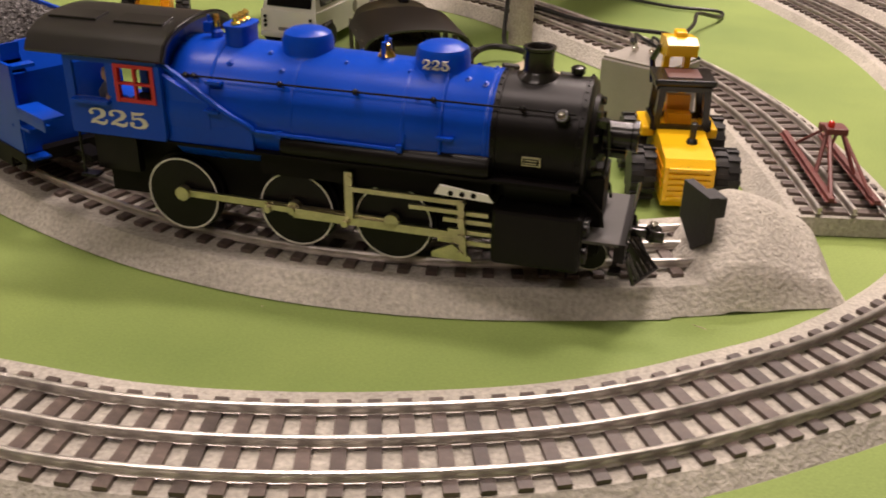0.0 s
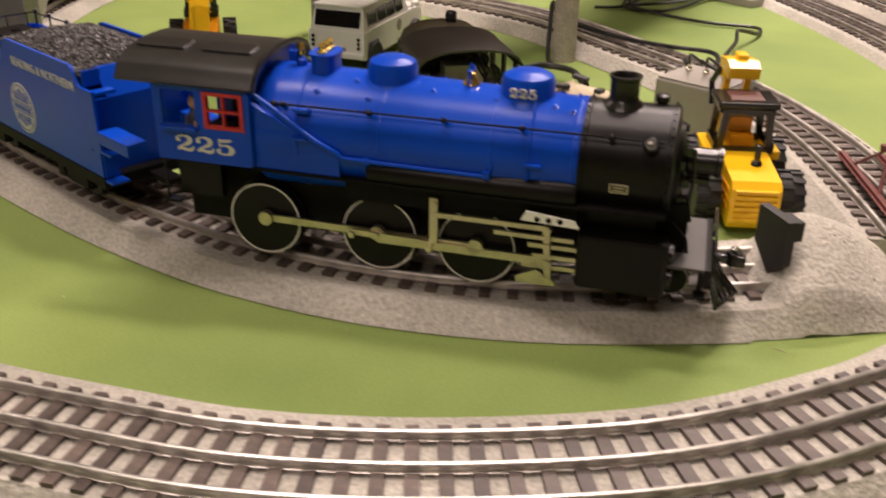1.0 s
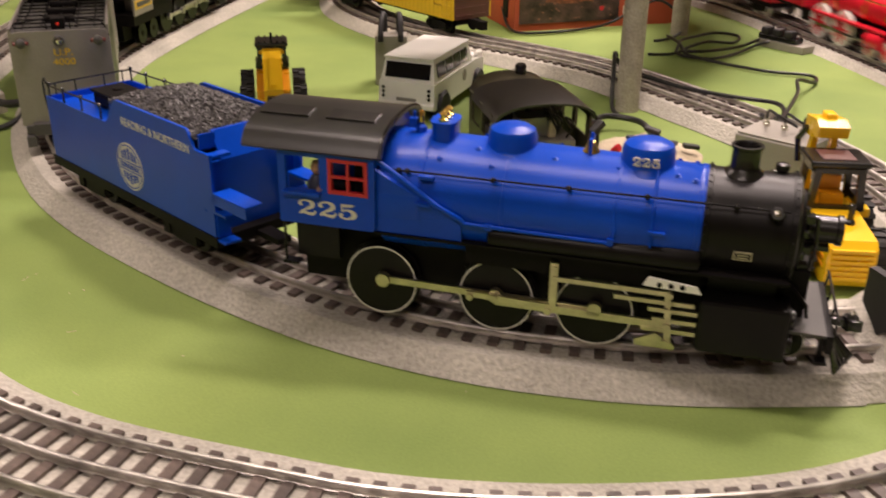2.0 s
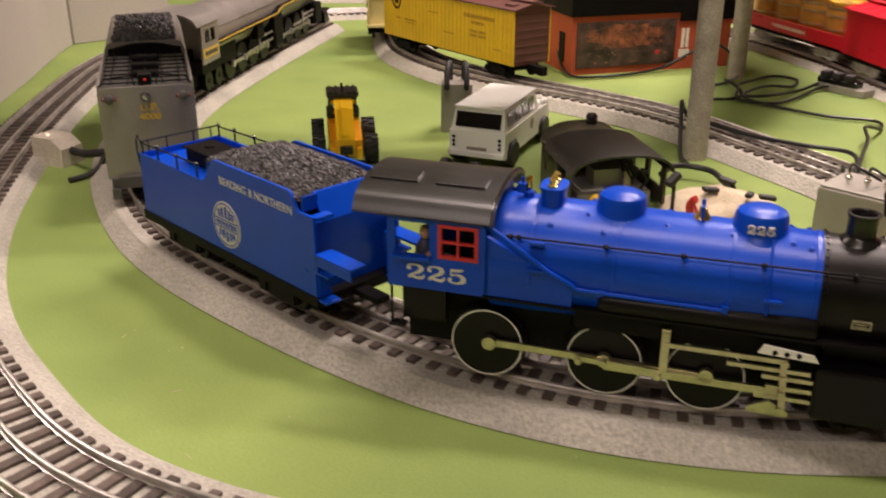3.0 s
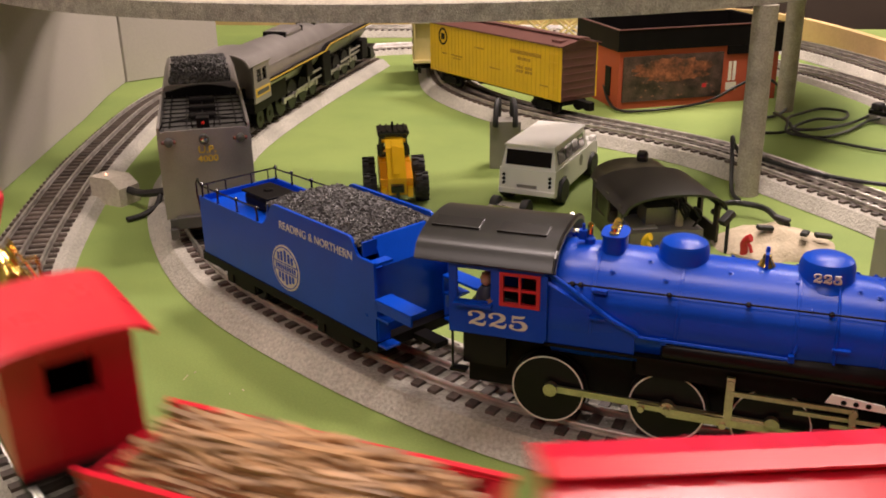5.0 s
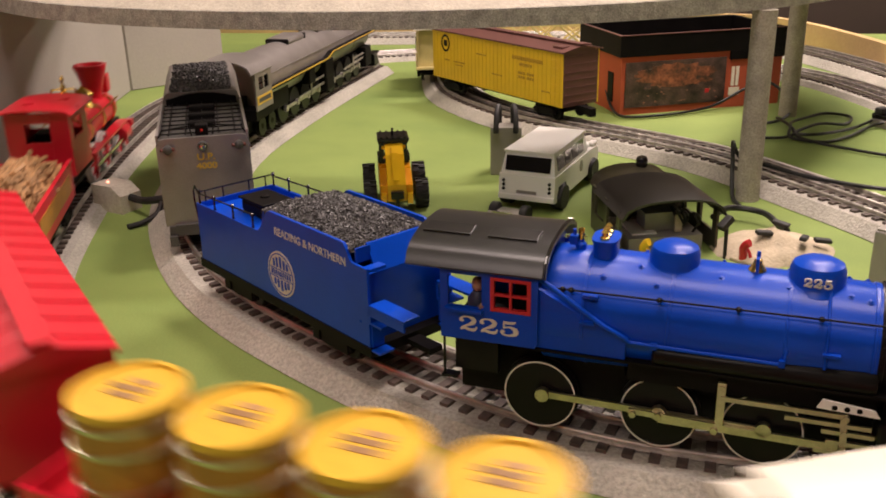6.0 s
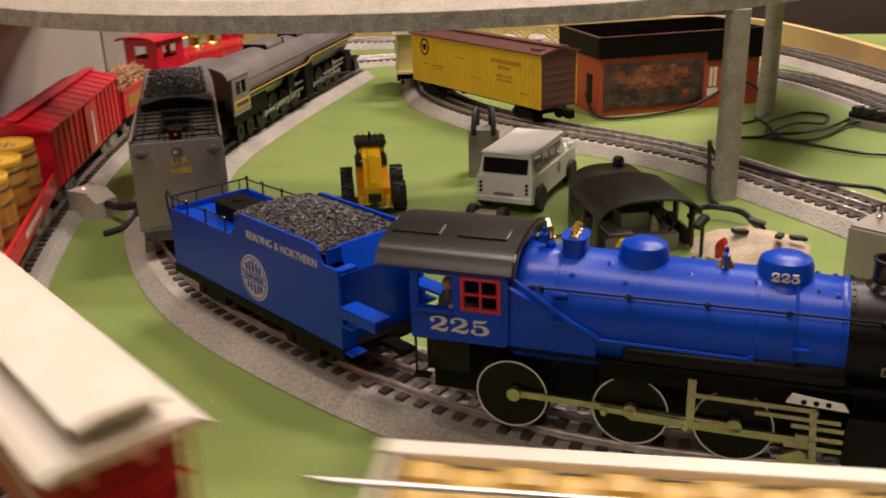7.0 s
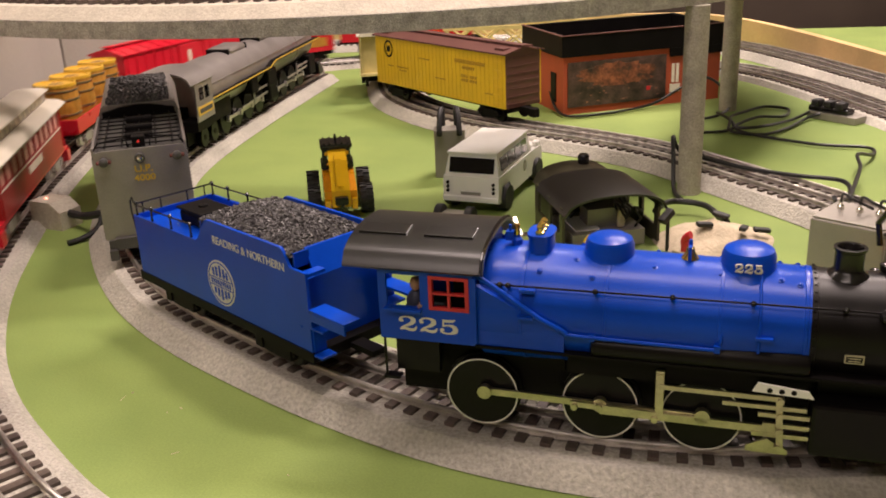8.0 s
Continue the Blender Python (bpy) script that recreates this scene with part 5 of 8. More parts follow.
# ---- yellow boxcar and the pale car coupled behind it ----
def build_boxcars():
    c = thing("refrigerator_boxcar", "yellow toy boxcar with brown roof and end", "toy boxcar", pose(-0.107, 0.990, 0, 0, 0, -46.2))
    L, W, z0, z1 = 0.2410, 0.0500, 0.0310, 0.0868
    for y in (0.0, W - 0.0015):
        bm = bmesh.new()
        box(bm, -L, 0, y, y + 0.0015, z0, z1)
        sd = part("side_panel", bm, "caryellow", c, "yellow side with dark lettering")
        if y == 0:
            bm = bmesh.new()
            for k in range(34):
                x = -L + 0.0035 + k * (L - 0.007) / 33
                box(bm, x - 0.0002, x + 0.0002, -0.0003, 0.0002, z0 + 0.001, z1 - 0.001)
            tagged(part("board_seam", bm, "seam", sd), kind="stuff")
            bm = bmesh.new()
            rr = [[bm.verts.new((-0.213 + a * math.cos(2 * math.pi * i / 28), h, 0.0735 + a * 1.15 * math.sin(2 * math.pi * i / 28))) for i in range(28)] for a, h in ((0.0068, -0.0005), (0.0088, -0.0005), (0.0088, 0.0001), (0.0068, 0.0001))]
            for p, q in zip(rr, rr[1:] + rr[:1]):
                for i in range(28):
                    bm.faces.new((p[i], p[(i + 1) % 28], q[(i + 1) % 28], q[i]))
            box(bm, -0.2165, -0.2095, -0.0005, 0.0001, 0.0700, 0.0770)
            part("round_emblem", bm, "black", sd)
            bm = bmesh.new()
            for x0, x1, z, h in ((-0.083, -0.030, 0.0735, 0.0038), (-0.070, -0.048, 0.0670, 0.0030), (-0.072, -0.060, 0.0580, 0.0028), (-0.057, -0.044, 0.0580, 0.0028), (-0.072, -0.060, 0.0535, 0.0028), (-0.057, -0.044, 0.0535, 0.0028),
                                 (-0.214, -0.204, 0.0540, 0.0016), (-0.196, -0.172, 0.0540, 0.0016), (-0.192, -0.176, 0.0505, 0.0014), (-0.150, -0.130, 0.0685, 0.0014), (-0.120, -0.100, 0.0500, 0.0014), (-0.032, -0.018, 0.0440, 0.0014)):
                n = max(3, int((x1 - x0) / 0.0034))
                for k in range(n):
                    xa = x0 + (x1 - x0) * k / n
                    box(bm, xa, xa + (x1 - x0) / n * 0.62, -0.0006, 0.0001, z - h / 2, z + h / 2)
            tagged(part("lettering_bars", bm, "faded", sd), kind="stuff")
            for k in range(6):
                bm = bmesh.new()
                z = z0 + 0.006 + k * 0.0085
                tube(bm, [(-0.0150, -0.0004, z), (-0.0150, -0.0020, z), (-0.0040, -0.0020, z), (-0.0040, -0.0004, z)], 0.0005, 5)
                part("ladder_rung", bm, "caryellow", sd)
    for x in (-L, -0.0016):
        bm = bmesh.new()
        box(bm, x, x + 0.0016, 0.0016, W - 0.0016, z0, z1)
        prism(bm, [(0.0016, z1), (W - 0.0016, z1), (W / 2, z1 + 0.0048)], x, x + 0.0016, "x")
        en = part("end_panel", bm, "oxide", c, "oxide-brown ribbed end")
        for k in range(7):
            z = z0 + 0.004 + k * 0.0078
            xa = x - 0.0007 if x < -0.1 else x + 0.0016
            part("end_rib", B(xa, xa + 0.0007, 0.0030, W - 0.0030, z - 0.0006, z + 0.0006), "oxide", en)
    bm = bmesh.new()
    prism(bm, [(-0.0022, z1 - 0.0002), (-0.0022, z1 + 0.0012), (W / 2, z1 + 0.0066), (W + 0.0022, z1 + 0.0012), (W + 0.0022, z1 - 0.0002), (W / 2, z1 + 0.0050)][::-1], -L - 0.0035, 0.0035, "x")
    rf = part("roof", bm, "oxide", c, "oxide-brown roof with walkway")
    bm = bmesh.new()
    box(bm, -L - 0.004, 0.004, W / 2 - 0.0050, W / 2 + 0.0050, z1 + 0.0068, z1 + 0.0080)
    part("roof_walk", bm, "oxide", rf)
    for x, y in ((-L + 0.014, 0.010), (-0.014, 0.010), (-L + 0.014, 0.040), (-0.014, 0.040)):
        bm = bmesh.new()
        box(bm, x - 0.007, x + 0.007, y - 0.005, y + 0.005, z1 + 0.0020, z1 + 0.0050)
        part("ice_hatch", bm, "oxide", rf)
    bm = bmesh.new()
    box(bm, -L + 0.006, -0.006, 0.010, W - 0.010, z0 - 0.0045, z0)
    box(bm, -0.001, 0.0190, W / 2 - 0.004, W / 2 + 0.004, 0.0235, 0.0310)
    box(bm, 0.0160, 0.0240, W / 2 - 0.006, W / 2 + 0.001, 0.0230, 0.0315)
    part("underframe", bm, "mblack", c)
    for x in (-L + 0.036, -0.030):
        tr = truck(c, x, wb=0.0135)
        tr.location.y = W / 2
    p = thing("caboose_car", "pale yellow toy car coupled behind the yellow boxcar", "toy caboose", pose(-0.2790, 1.2050, 0, 0, 0, -78.0))
    bm = bmesh.new()
    box(bm, -0.11, -0.012, -0.024, 0.024, 0.0330, 0.0800)
    part("body", bm, "paleyellow", p)
    bm = bmesh.new()
    prism(bm, [(-0.027, 0.0800), (0.027, 0.0800), (0.020, 0.0850), (-0.020, 0.0850)], -0.118, 0.0, "x")
    part("roof", bm, "cream", p)
    bm = bmesh.new()
    for y in (-0.022, 0.022):
        for x in (-0.001, -0.010):
            cyl(bm, (x, y, 0.034), (x, y, 0.080), 0.0009, seg=6)
    box(bm, -0.118, 0.001, -0.025, 0.025, 0.0305, 0.0330)
    part("end_platform", bm, "paleyellow", p)
    for y in (-0.0243, 0.0243):
        bm = bmesh.new()
        box(bm, -0.032, -0.020, y - 0.0006, y + 0.0006, 0.052, 0.068)
        part("window", bm, "glassdk", p)
    for x in (-0.090, -0.026):
        truck(p, x, wb=0.011)


# ---- brick-red station box with cables ----
def wire(name, label, pts, r, mt="cable"):
    bm = bmesh.new()
    tube(bm, smooth_line(pts, 10), r, 8)
    return tagged(part(name, bm, mt, smooth=True), label, "cable")


def build_station():
    b = thing("station_box", "brick-red cardboard building with black parapet and printed picture", "model building", pose(-0.0475, 1.098, 0, 0, 0, 24.0))
    L, Dp = 0.2010, 0.1150
    for q, nm in (((0, L, 0, 0.002), "wall"), ((0, L, Dp - 0.002, Dp), "wall"), ((0, 0.002, 0.002, Dp - 0.002), "wall"), ((L - 0.002, L, 0.002, Dp - 0.002), "wall")):
        part(nm, B(*q, 0.0, 0.0650), "brickred", b)
    for q in ((-0.003, L + 0.003, Dp - 0.003, Dp + 0.003), (-0.003, 0.003, 0.0031, Dp - 0.0031), (L - 0.003, L + 0.003, 0.0031, Dp - 0.0031)):
        part("parapet", B(*q, 0.0655, 0.0890), "mblack", b)
    pa = part("parapet", B(-0.003, L + 0.003, -0.003, 0.003, 0.0655, 0.0890), "mblack", b, "black parapet band, lower at one end")
    part("parapet_drop", B(0.1330, L + 0.003, -0.0029, -0.0002, 0.0555, 0.0654), "mblack", pa)
    bm = bmesh.new()
    for q in ((-0.0042, L + 0.0042, -0.0042, -0.0012), (-0.0042, -0.0012, -0.0011, Dp + 0.004)):
        box(bm, *q, 0.0890, 0.0898)
    part("parapet_cap", bm, "oxide", pa)
    part("roof", B(0.0031, L - 0.0031, 0.0031, Dp - 0.0031, 0.0660, 0.0675), "mblack", b)
    part("picture", B(0.0050, 0.1290, -0.0016, -0.0001, 0.0080, 0.0590), "picdark", b, "dark printed picture with a mottled orange sky")
    rng = random.Random(3)
    bm = bmesh.new()
    blob = []
    for k in range(40):
        a = 2 * math.pi * k / 40
        r = 1 + 0.16 * rng.uniform(-1, 1)
        blob.append((0.068 + 0.050 * r * math.cos(a), 0.0425 + 0.0125 * r * math.sin(a)))
    prism(bm, blob, -0.0019, -0.0016)
    part("picture_sky", bm, "signpic", b, "mottled orange and grey sky of the picture")
    bm = bmesh.new()
    for k in range(26):
        x, z, w = rng.uniform(0.012, 0.120), rng.uniform(0.012, 0.032), rng.uniform(0.0004, 0.0011)
        lathe(bm, [(w, 0), (w * 0.8, 0.0002)], (x, -0.0016, z), (0, -1, 0), 7, 1.8)
    tagged(part("picture_specks", bm, "picsky", b), kind="stuff")
    part("picture_lamp", B(0.1040, 0.1090, -0.0020, -0.0016, 0.0195, 0.0240), "redframe", b)
    part("sign", B(0.1350, 0.1480, -0.0012, 0.0, 0.0140, 0.0230), "cream", b, "pale window sign")
    for x in (0.1370, 0.1425):
        part("window", B(x, x + 0.0036, -0.0012, 0.0, 0.0250, 0.0470), "cream", b, "narrow pale window")
    part("door_slot", B(-0.0012, 0.0, 0.020, 0.034, 0.012, 0.045), "mblack", b)
    wire("power_cable", "black power cable lying along the building and coiled", [(-0.066, 1.150, 0.030), (-0.058, 1.115, 0.008), (-0.044, 1.082, 0.003), (-0.010, 1.086, 0.003), (0.03, 1.112, 0.003), (0.06, 1.135, 0.006), (0.09, 1.150, 0.020), (0.115, 1.155, 0.030), (0.133, 1.140, 0.022), (0.140, 1.115, 0.006), (0.125, 1.080, 0.003), (0.105, 1.060, 0.003)], 0.0016)
    wire("power_cable", "loose coil of black cable on the green tabletop", [(0.092, 0.996, 0.003), (0.115, 1.000, 0.003), (0.128, 1.012, 0.005), (0.130, 1.050, 0.006), (0.150, 1.085, 0.004), (0.178, 1.115, 0.003), (0.200, 1.100, 0.003), (0.188, 1.065, 0.003), (0.158, 1.050, 0.006), (0.130, 1.020, 0.003), (0.150, 1.005, 0.006), (0.190, 1.045, 0.003), (0.215, 1.070, 0.006)], 0.0016)
    wire("power_cable", "second black cable looping to the power strip", [(0.120, 1.075, 0.006), (0.126, 1.030, 0.008), (0.122, 0.998, 0.004), (0.150, 0.985, 0.003), (0.180, 1.010, 0.003), (0.212, 1.055, 0.004), (0.232, 1.060, 0.008)], 0.0016)
    wire("power_cable", "long black cable trailing over the green tabletop", [(0.127, 1.020, 0.008), (0.135, 0.995, 0.003), (0.191, 0.945, 0.003), (0.236, 0.930, 0.003), (0.232, 0.900, 0.004), (0.206, 0.858, 0.016), (0.196, 0.815, 0.017), (0.180, 0.770, 0.0175), (0.150, 0.690, 0.02), (0.128, 0.640, 0.046)], 0.0016)
    wire("power_cable", "black cable running along the inner track past the post", [(0.048, 0.772, 0.003), (0.044, 0.790, 0.006), (0.045, 0.815, 0.028), (0.046, 0.830, 0.040), (0.050, 0.842, 0.030), (0.060, 0.850, 0.0175), (0.074, 0.846, 0.0172), (0.105, 0.812, 0.0172), (0.140, 0.790, 0.0172), (0.170, 0.772, 0.018), (0.168, 0.740, 0.0175), (0.150, 0.700, 0.02), (0.140, 0.645, 0.044)], 0.0018)
    wire("power_cable", "short thick black cable arching by the rocks", [(0.022, 0.715, 0.012), (0.033, 0.736, 0.012), (0.046, 0.741, 0.011), (0.062, 0.733, 0.010), (0.069, 0.712, 0.008), (0.070, 0.688, 0.013)], 0.0024)
    ps = thing("power_strip", "black power strip with plugged-in leads on a grey base", "power strip", pose(0.238, 1.058, 0, 0, 0, -48) @ Matrix.Scale(0.78, 4))
    part("base", B(-0.034, 0.040, -0.012, 0.014, 0.0, 0.010, bev=0.001), "boxgrey", ps)
    bm = bmesh.new()
    box(bm, -0.034, 0.026, -0.010, 0.008, 0.0102, 0.018, bev=0.002)
    part("strip_body", bm, "gloss", ps)
    for k in range(3):
        bm = bmesh.new()
        box(bm, -0.028 + k * 0.018, -0.016 + k * 0.018, -0.014, 0.002, 0.0182, 0.027, bev=0.002)
        part("plug", bm, "rubber", ps)


# ---- toys on the green ----
def tyre(bm, x, y, z, r, w, treads=14):
    """Tread blocks round a tyre."""
    for k in range(treads):
        a = 2 * math.pi * k / treads
        for s in (-1, 1):
            box(bm, -r * 0.09, r * 0.09, min(0, s * w), max(0, s * w), r * 0.98, r * 1.08, pose(x, y, z) @ pose(0, 0, 0, 0, math.degrees(a) + s * 6, 0))


def toy_wheel(parent, x, y, z, r, w, hubmat, treads=14, stretch=1.0):
    bm = bmesh.new()
    lathe(bm, [(r * 0.55, -w), (r * 0.92, -w), (r, -w * 0.7), (r, w * 0.7), (r * 0.92, w), (r * 0.55, w)], (x, y, z), (0, 1, 0), 28)
    for v in bm.verts:
        v.co.x = x + (v.co.x - x) * stretch
    t = part("wheel", bm, "rubber", parent, smooth=True)
    if treads:
        bm = bmesh.new()
        tyre(bm, x, y, z, r, w, treads)
        tagged(part("tread", bm, "rubber", t), kind="stuff")
    bm = bmesh.new()
    lathe(bm, [(r * 0.55, -w * 0.8), (r * 0.50, -w * 0.9), (r * 0.2, -w * 0.6), (r * 0.2, w * 0.6), (r * 0.50, w * 0.9), (r * 0.55, w * 0.8)], (x, y, z), (0, 1, 0), 18)
    part("hub", bm, hubmat, t, smooth=True)


def toy_cab(parent, x0, x1, y, z0, z1, lean=0.0, ribs=5):
    """A black open cab: broad moulded pillars, sills, headers and a ribbed roof."""
    bm = bmesh.new()
    for xa, le in ((x0, 0.0), (x1, lean)):
        for s in (-1, 1):
            o = s * 0.0042
            prism(bm, [(s * y, z0), (s * y * 0.9, z1), (s * y * 0.9 - o, z1), (s * y * 0.9 - o, z1 - 0.003), (s * y - o, z0 + 0.0045), (s * y - o, z0)], xa + le * 0.5 - 0.0016, xa + le * 0.5 + 0.0016, "x")
        box(bm, xa + le * 0.5 - 0.0015, xa + le * 0.5 + 0.0015, -y + 0.003, y - 0.003, z0, z0 + 0.0035)
        box(bm, xa + le * 0.5 - 0.0015, xa + le * 0.5 + 0.0015, -y * 0.9 + 0.003, y * 0.9 - 0.003, z1 - 0.0030, z1)
    for s in (-1, 1):
        box(bm, x0 + 0.0016, x1 - 0.0016, s * y - 0.0014, s * y + 0.0014, z0, z0 + 0.006)
        box(bm, x0 + 0.0016, x1 - 0.0030, s * y * 0.9 - 0.0014, s * y * 0.9 + 0.0014, z1 - 0.003, z1)
    cab = part("cab_frame", bm, "gloss", parent, "gloss black cab frame")
    bm = bmesh.new()
    box(bm, x0 - 0.003, x1 + lean + 0.003, -y * 1.08, y * 1.08, z1, z1 + 0.004, bev=0.0012)
    for k in range(ribs):
        yy = -y * 0.8 + k * y * 0.4
        box(bm, x0 - 0.002, x1 + lean + 0.002, yy - 0.0010, yy + 0.0010, z1 + 0.004, z1 + 0.0052)
    rf = part("cab_roof", bm, "gloss", parent, "ribbed gloss black roof" if ribs else "smooth gloss black roof")
    if not ribs:
        part("roof_panel", B(x0 + 0.002, x1 + lean - 0.002, -y * 0.6, y * 0.6, z1 + 0.0035, z1 + 0.0046, bev=0.0005), "oxide", rf, "dark brown roof panel")
    return cab


def build_digger():
    d = thing("toy_backhoe", "yellow plastic backhoe tractor with black cab and raised arm", "toy tractor", pose(0.1435, 0.5140, 0, 0, 0, -89.0) @ Matrix.Diagonal((0.88, 0.88, 0.87, 1)))
    bm = bmesh.new()
    prism(bm, [(0.000, 0.008), (0.040, 0.005), (0.043, 0.009), (0.042, 0.029), (0.038, 0.033), (0.002, 0.036), (-0.004, 0.036), (-0.034, 0.034), (-0.036, 0.014)], -0.0138, 0.0138)
    part("body", bm, "toyyellow", d, "yellow bonnet and chassis")
    for s in (-1, 1):
        bm = bmesh.new()
        box(bm, -0.034, -0.004, s * 0.0185 - 0.004, s * 0.0185 + 0.004, 0.030, 0.0365, bev=0.0015)
        part("mudguard", bm, "toyyellow", d)
        bm = bmesh.new()
        for k in range(3):
            box(bm, 0.006, 0.036, s * 0.0140 - 0.0004, s * 0.0140 + 0.0004, 0.015 + k * 0.005, 0.0170 + k * 0.005)
        part("side_panel_decal", bm, "toyorange", d)
    bm = bmesh.new()
    for k in range(6):
        box(bm, 0.0418, 0.0440, -0.0118, 0.0118, 0.0100 + k * 0.0034, 0.0122 + k * 0.0034, bev=0.0004)
    part("grille", bm, "toyyellow", d)
    bm = bmesh.new()
    lathe(bm, [(0.0035, 0), (0.0030, 0.002), (0.0018, 0.003), (0.0020, 0.012), (0.0014, 0.0125)], (0.016, 0.004, 0.0345), seg=12)
    part("exhaust_pipe", bm, "gloss", d, smooth=True)
    toy_cab(d, -0.028, -0.002, 0.0165, 0.0350, 0.0620, -0.003, ribs=0)
    bm = bmesh.new()
    box(bm, -0.022, -0.010, -0.007, 0.007, 0.0350, 0.0430)
    box(bm, -0.023, -0.019, -0.007, 0.007, 0.0430, 0.0520)
    part("seat", bm, "toyorange", d)
    for x, r in ((0.018, 0.0150), (-0.030, 0.0165)):
        for s in (-1, 1):
            toy_wheel(d, x, s * 0.0235, r * 1.08, r, 0.0070, "toyyellow")
    bm = bmesh.new()
    box(bm, -0.046, -0.036, -0.010, 0.010, 0.012, 0.030, bev=0.002)
    arm = part("arm_mount", bm, "toyorange", d)
    bm = bmesh.new()
    for s in (-1, 1):
        prism(bm, [(-0.040, 0.024), (-0.046, 0.026), (-0.050, 0.060), (-0.046, 0.074), (-0.040, 0.074), (-0.043, 0.060)], s * 0.0062 - 0.0018, s * 0.0062 + 0.0018)
    for z in (0.036, 0.056, 0.072):
        box(bm, -0.0490, -0.0430, -0.006, 0.006, z - 0.002, z + 0.002)
    part("boom", bm, "toyyellow", d, "yellow lattice boom")
    bm = bmesh.new()
    prism(bm, [(-0.056, 0.068), (-0.040, 0.070), (-0.028, 0.073), (-0.027, 0.080), (-0.036, 0.083), (-0.056, 0.080)], -0.0092, 0.0092)
    box(bm, -0.046, -0.036, -0.0035, 0.0035, 0.0810, 0.0860, bev=0.001)
    part("arm_head", bm, "toyyellow", d)
    bm = bmesh.new()
    tube(bm, [(-0.048, -0.010, 0.074), (-0.054, -0.013, 0.064), (-0.050, -0.012, 0.050)], 0.0020, 6)
    part("hydraulic_ram", bm, "gloss", d)


def build_loader():
    d = thing("toy_loader", "yellow plastic tractor with black cab roof and raised front arm", "toy tractor", pose(-0.2300, 0.7590, 0, 0, 0, -74.0) @ Matrix.Diagonal((0.90, 0.84, 0.90, 1)))
    bm = bmesh.new()
    prism(bm, [(-0.036, 0.014), (0.030, 0.012), (0.032, 0.026), (0.006, 0.034), (-0.034, 0.037)], -0.0155, 0.0155)
    part("body", bm, "toyorange", d, "orange-yellow chassis")
    toy_cab(d, -0.030, -0.008, 0.0145, 0.036, 0.0555, 0.0)
    bm = bmesh.new()
    cyl(bm, (-0.020, 0.0, 0.0600), (-0.020, 0.0, 0.0655), 0.0012, seg=8)
    part("beacon", bm, "gloss", d)
    bm = bmesh.new()
    prism(bm, [(-0.010, 0.0505), (-0.006, 0.0545), (0.012, 0.0490), (0.034, 0.0270), (0.038, 0.0130), (0.032, 0.0110), (0.028, 0.0235), (0.010, 0.0430)], -0.0088, 0.0088)
    arm = part("arm", bm, "toyyellow", d, "bright yellow arm")
    bm = bmesh.new()
    prism(bm, [(0.000, 0.0540), (0.012, 0.0505), (0.032, 0.0305), (0.030, 0.0285), (0.010, 0.0480), (-0.001, 0.0510)], -0.0030, 0.0030)
    box(bm, -0.012, -0.006, -0.012, 0.012, 0.0490, 0.0530, bev=0.001)
    part("arm_rib", bm, "toyyellow", arm)
    bm = bmesh.new()
    box(bm, 0.0345, 0.0415, -0.0062, 0.0062, 0.0155, 0.0225, bev=0.001)
    box(bm, 0.0375, 0.0400, -0.0016, 0.0016, 0.0060, 0.0155)
    part("arm_bracket", bm, "gloss", arm)
    for x, r in ((0.016, 0.0125), (-0.024, 0.0145)):
        for s in (-1, 1):
            toy_wheel(d, x, s * 0.0250, r * 1.08, r, 0.0062, "mblack")
    bm = bmesh.new()
    for s in (-1, 1):
        prism(bm, [(0.010, 0.030), (0.034, 0.018), (0.036, 0.010), (0.030, 0.008), (0.006, 0.026)], s * 0.0125 - 0.0025, s * 0.0125 + 0.0025)
    part("side_arm", bm, "toyyellow", d)


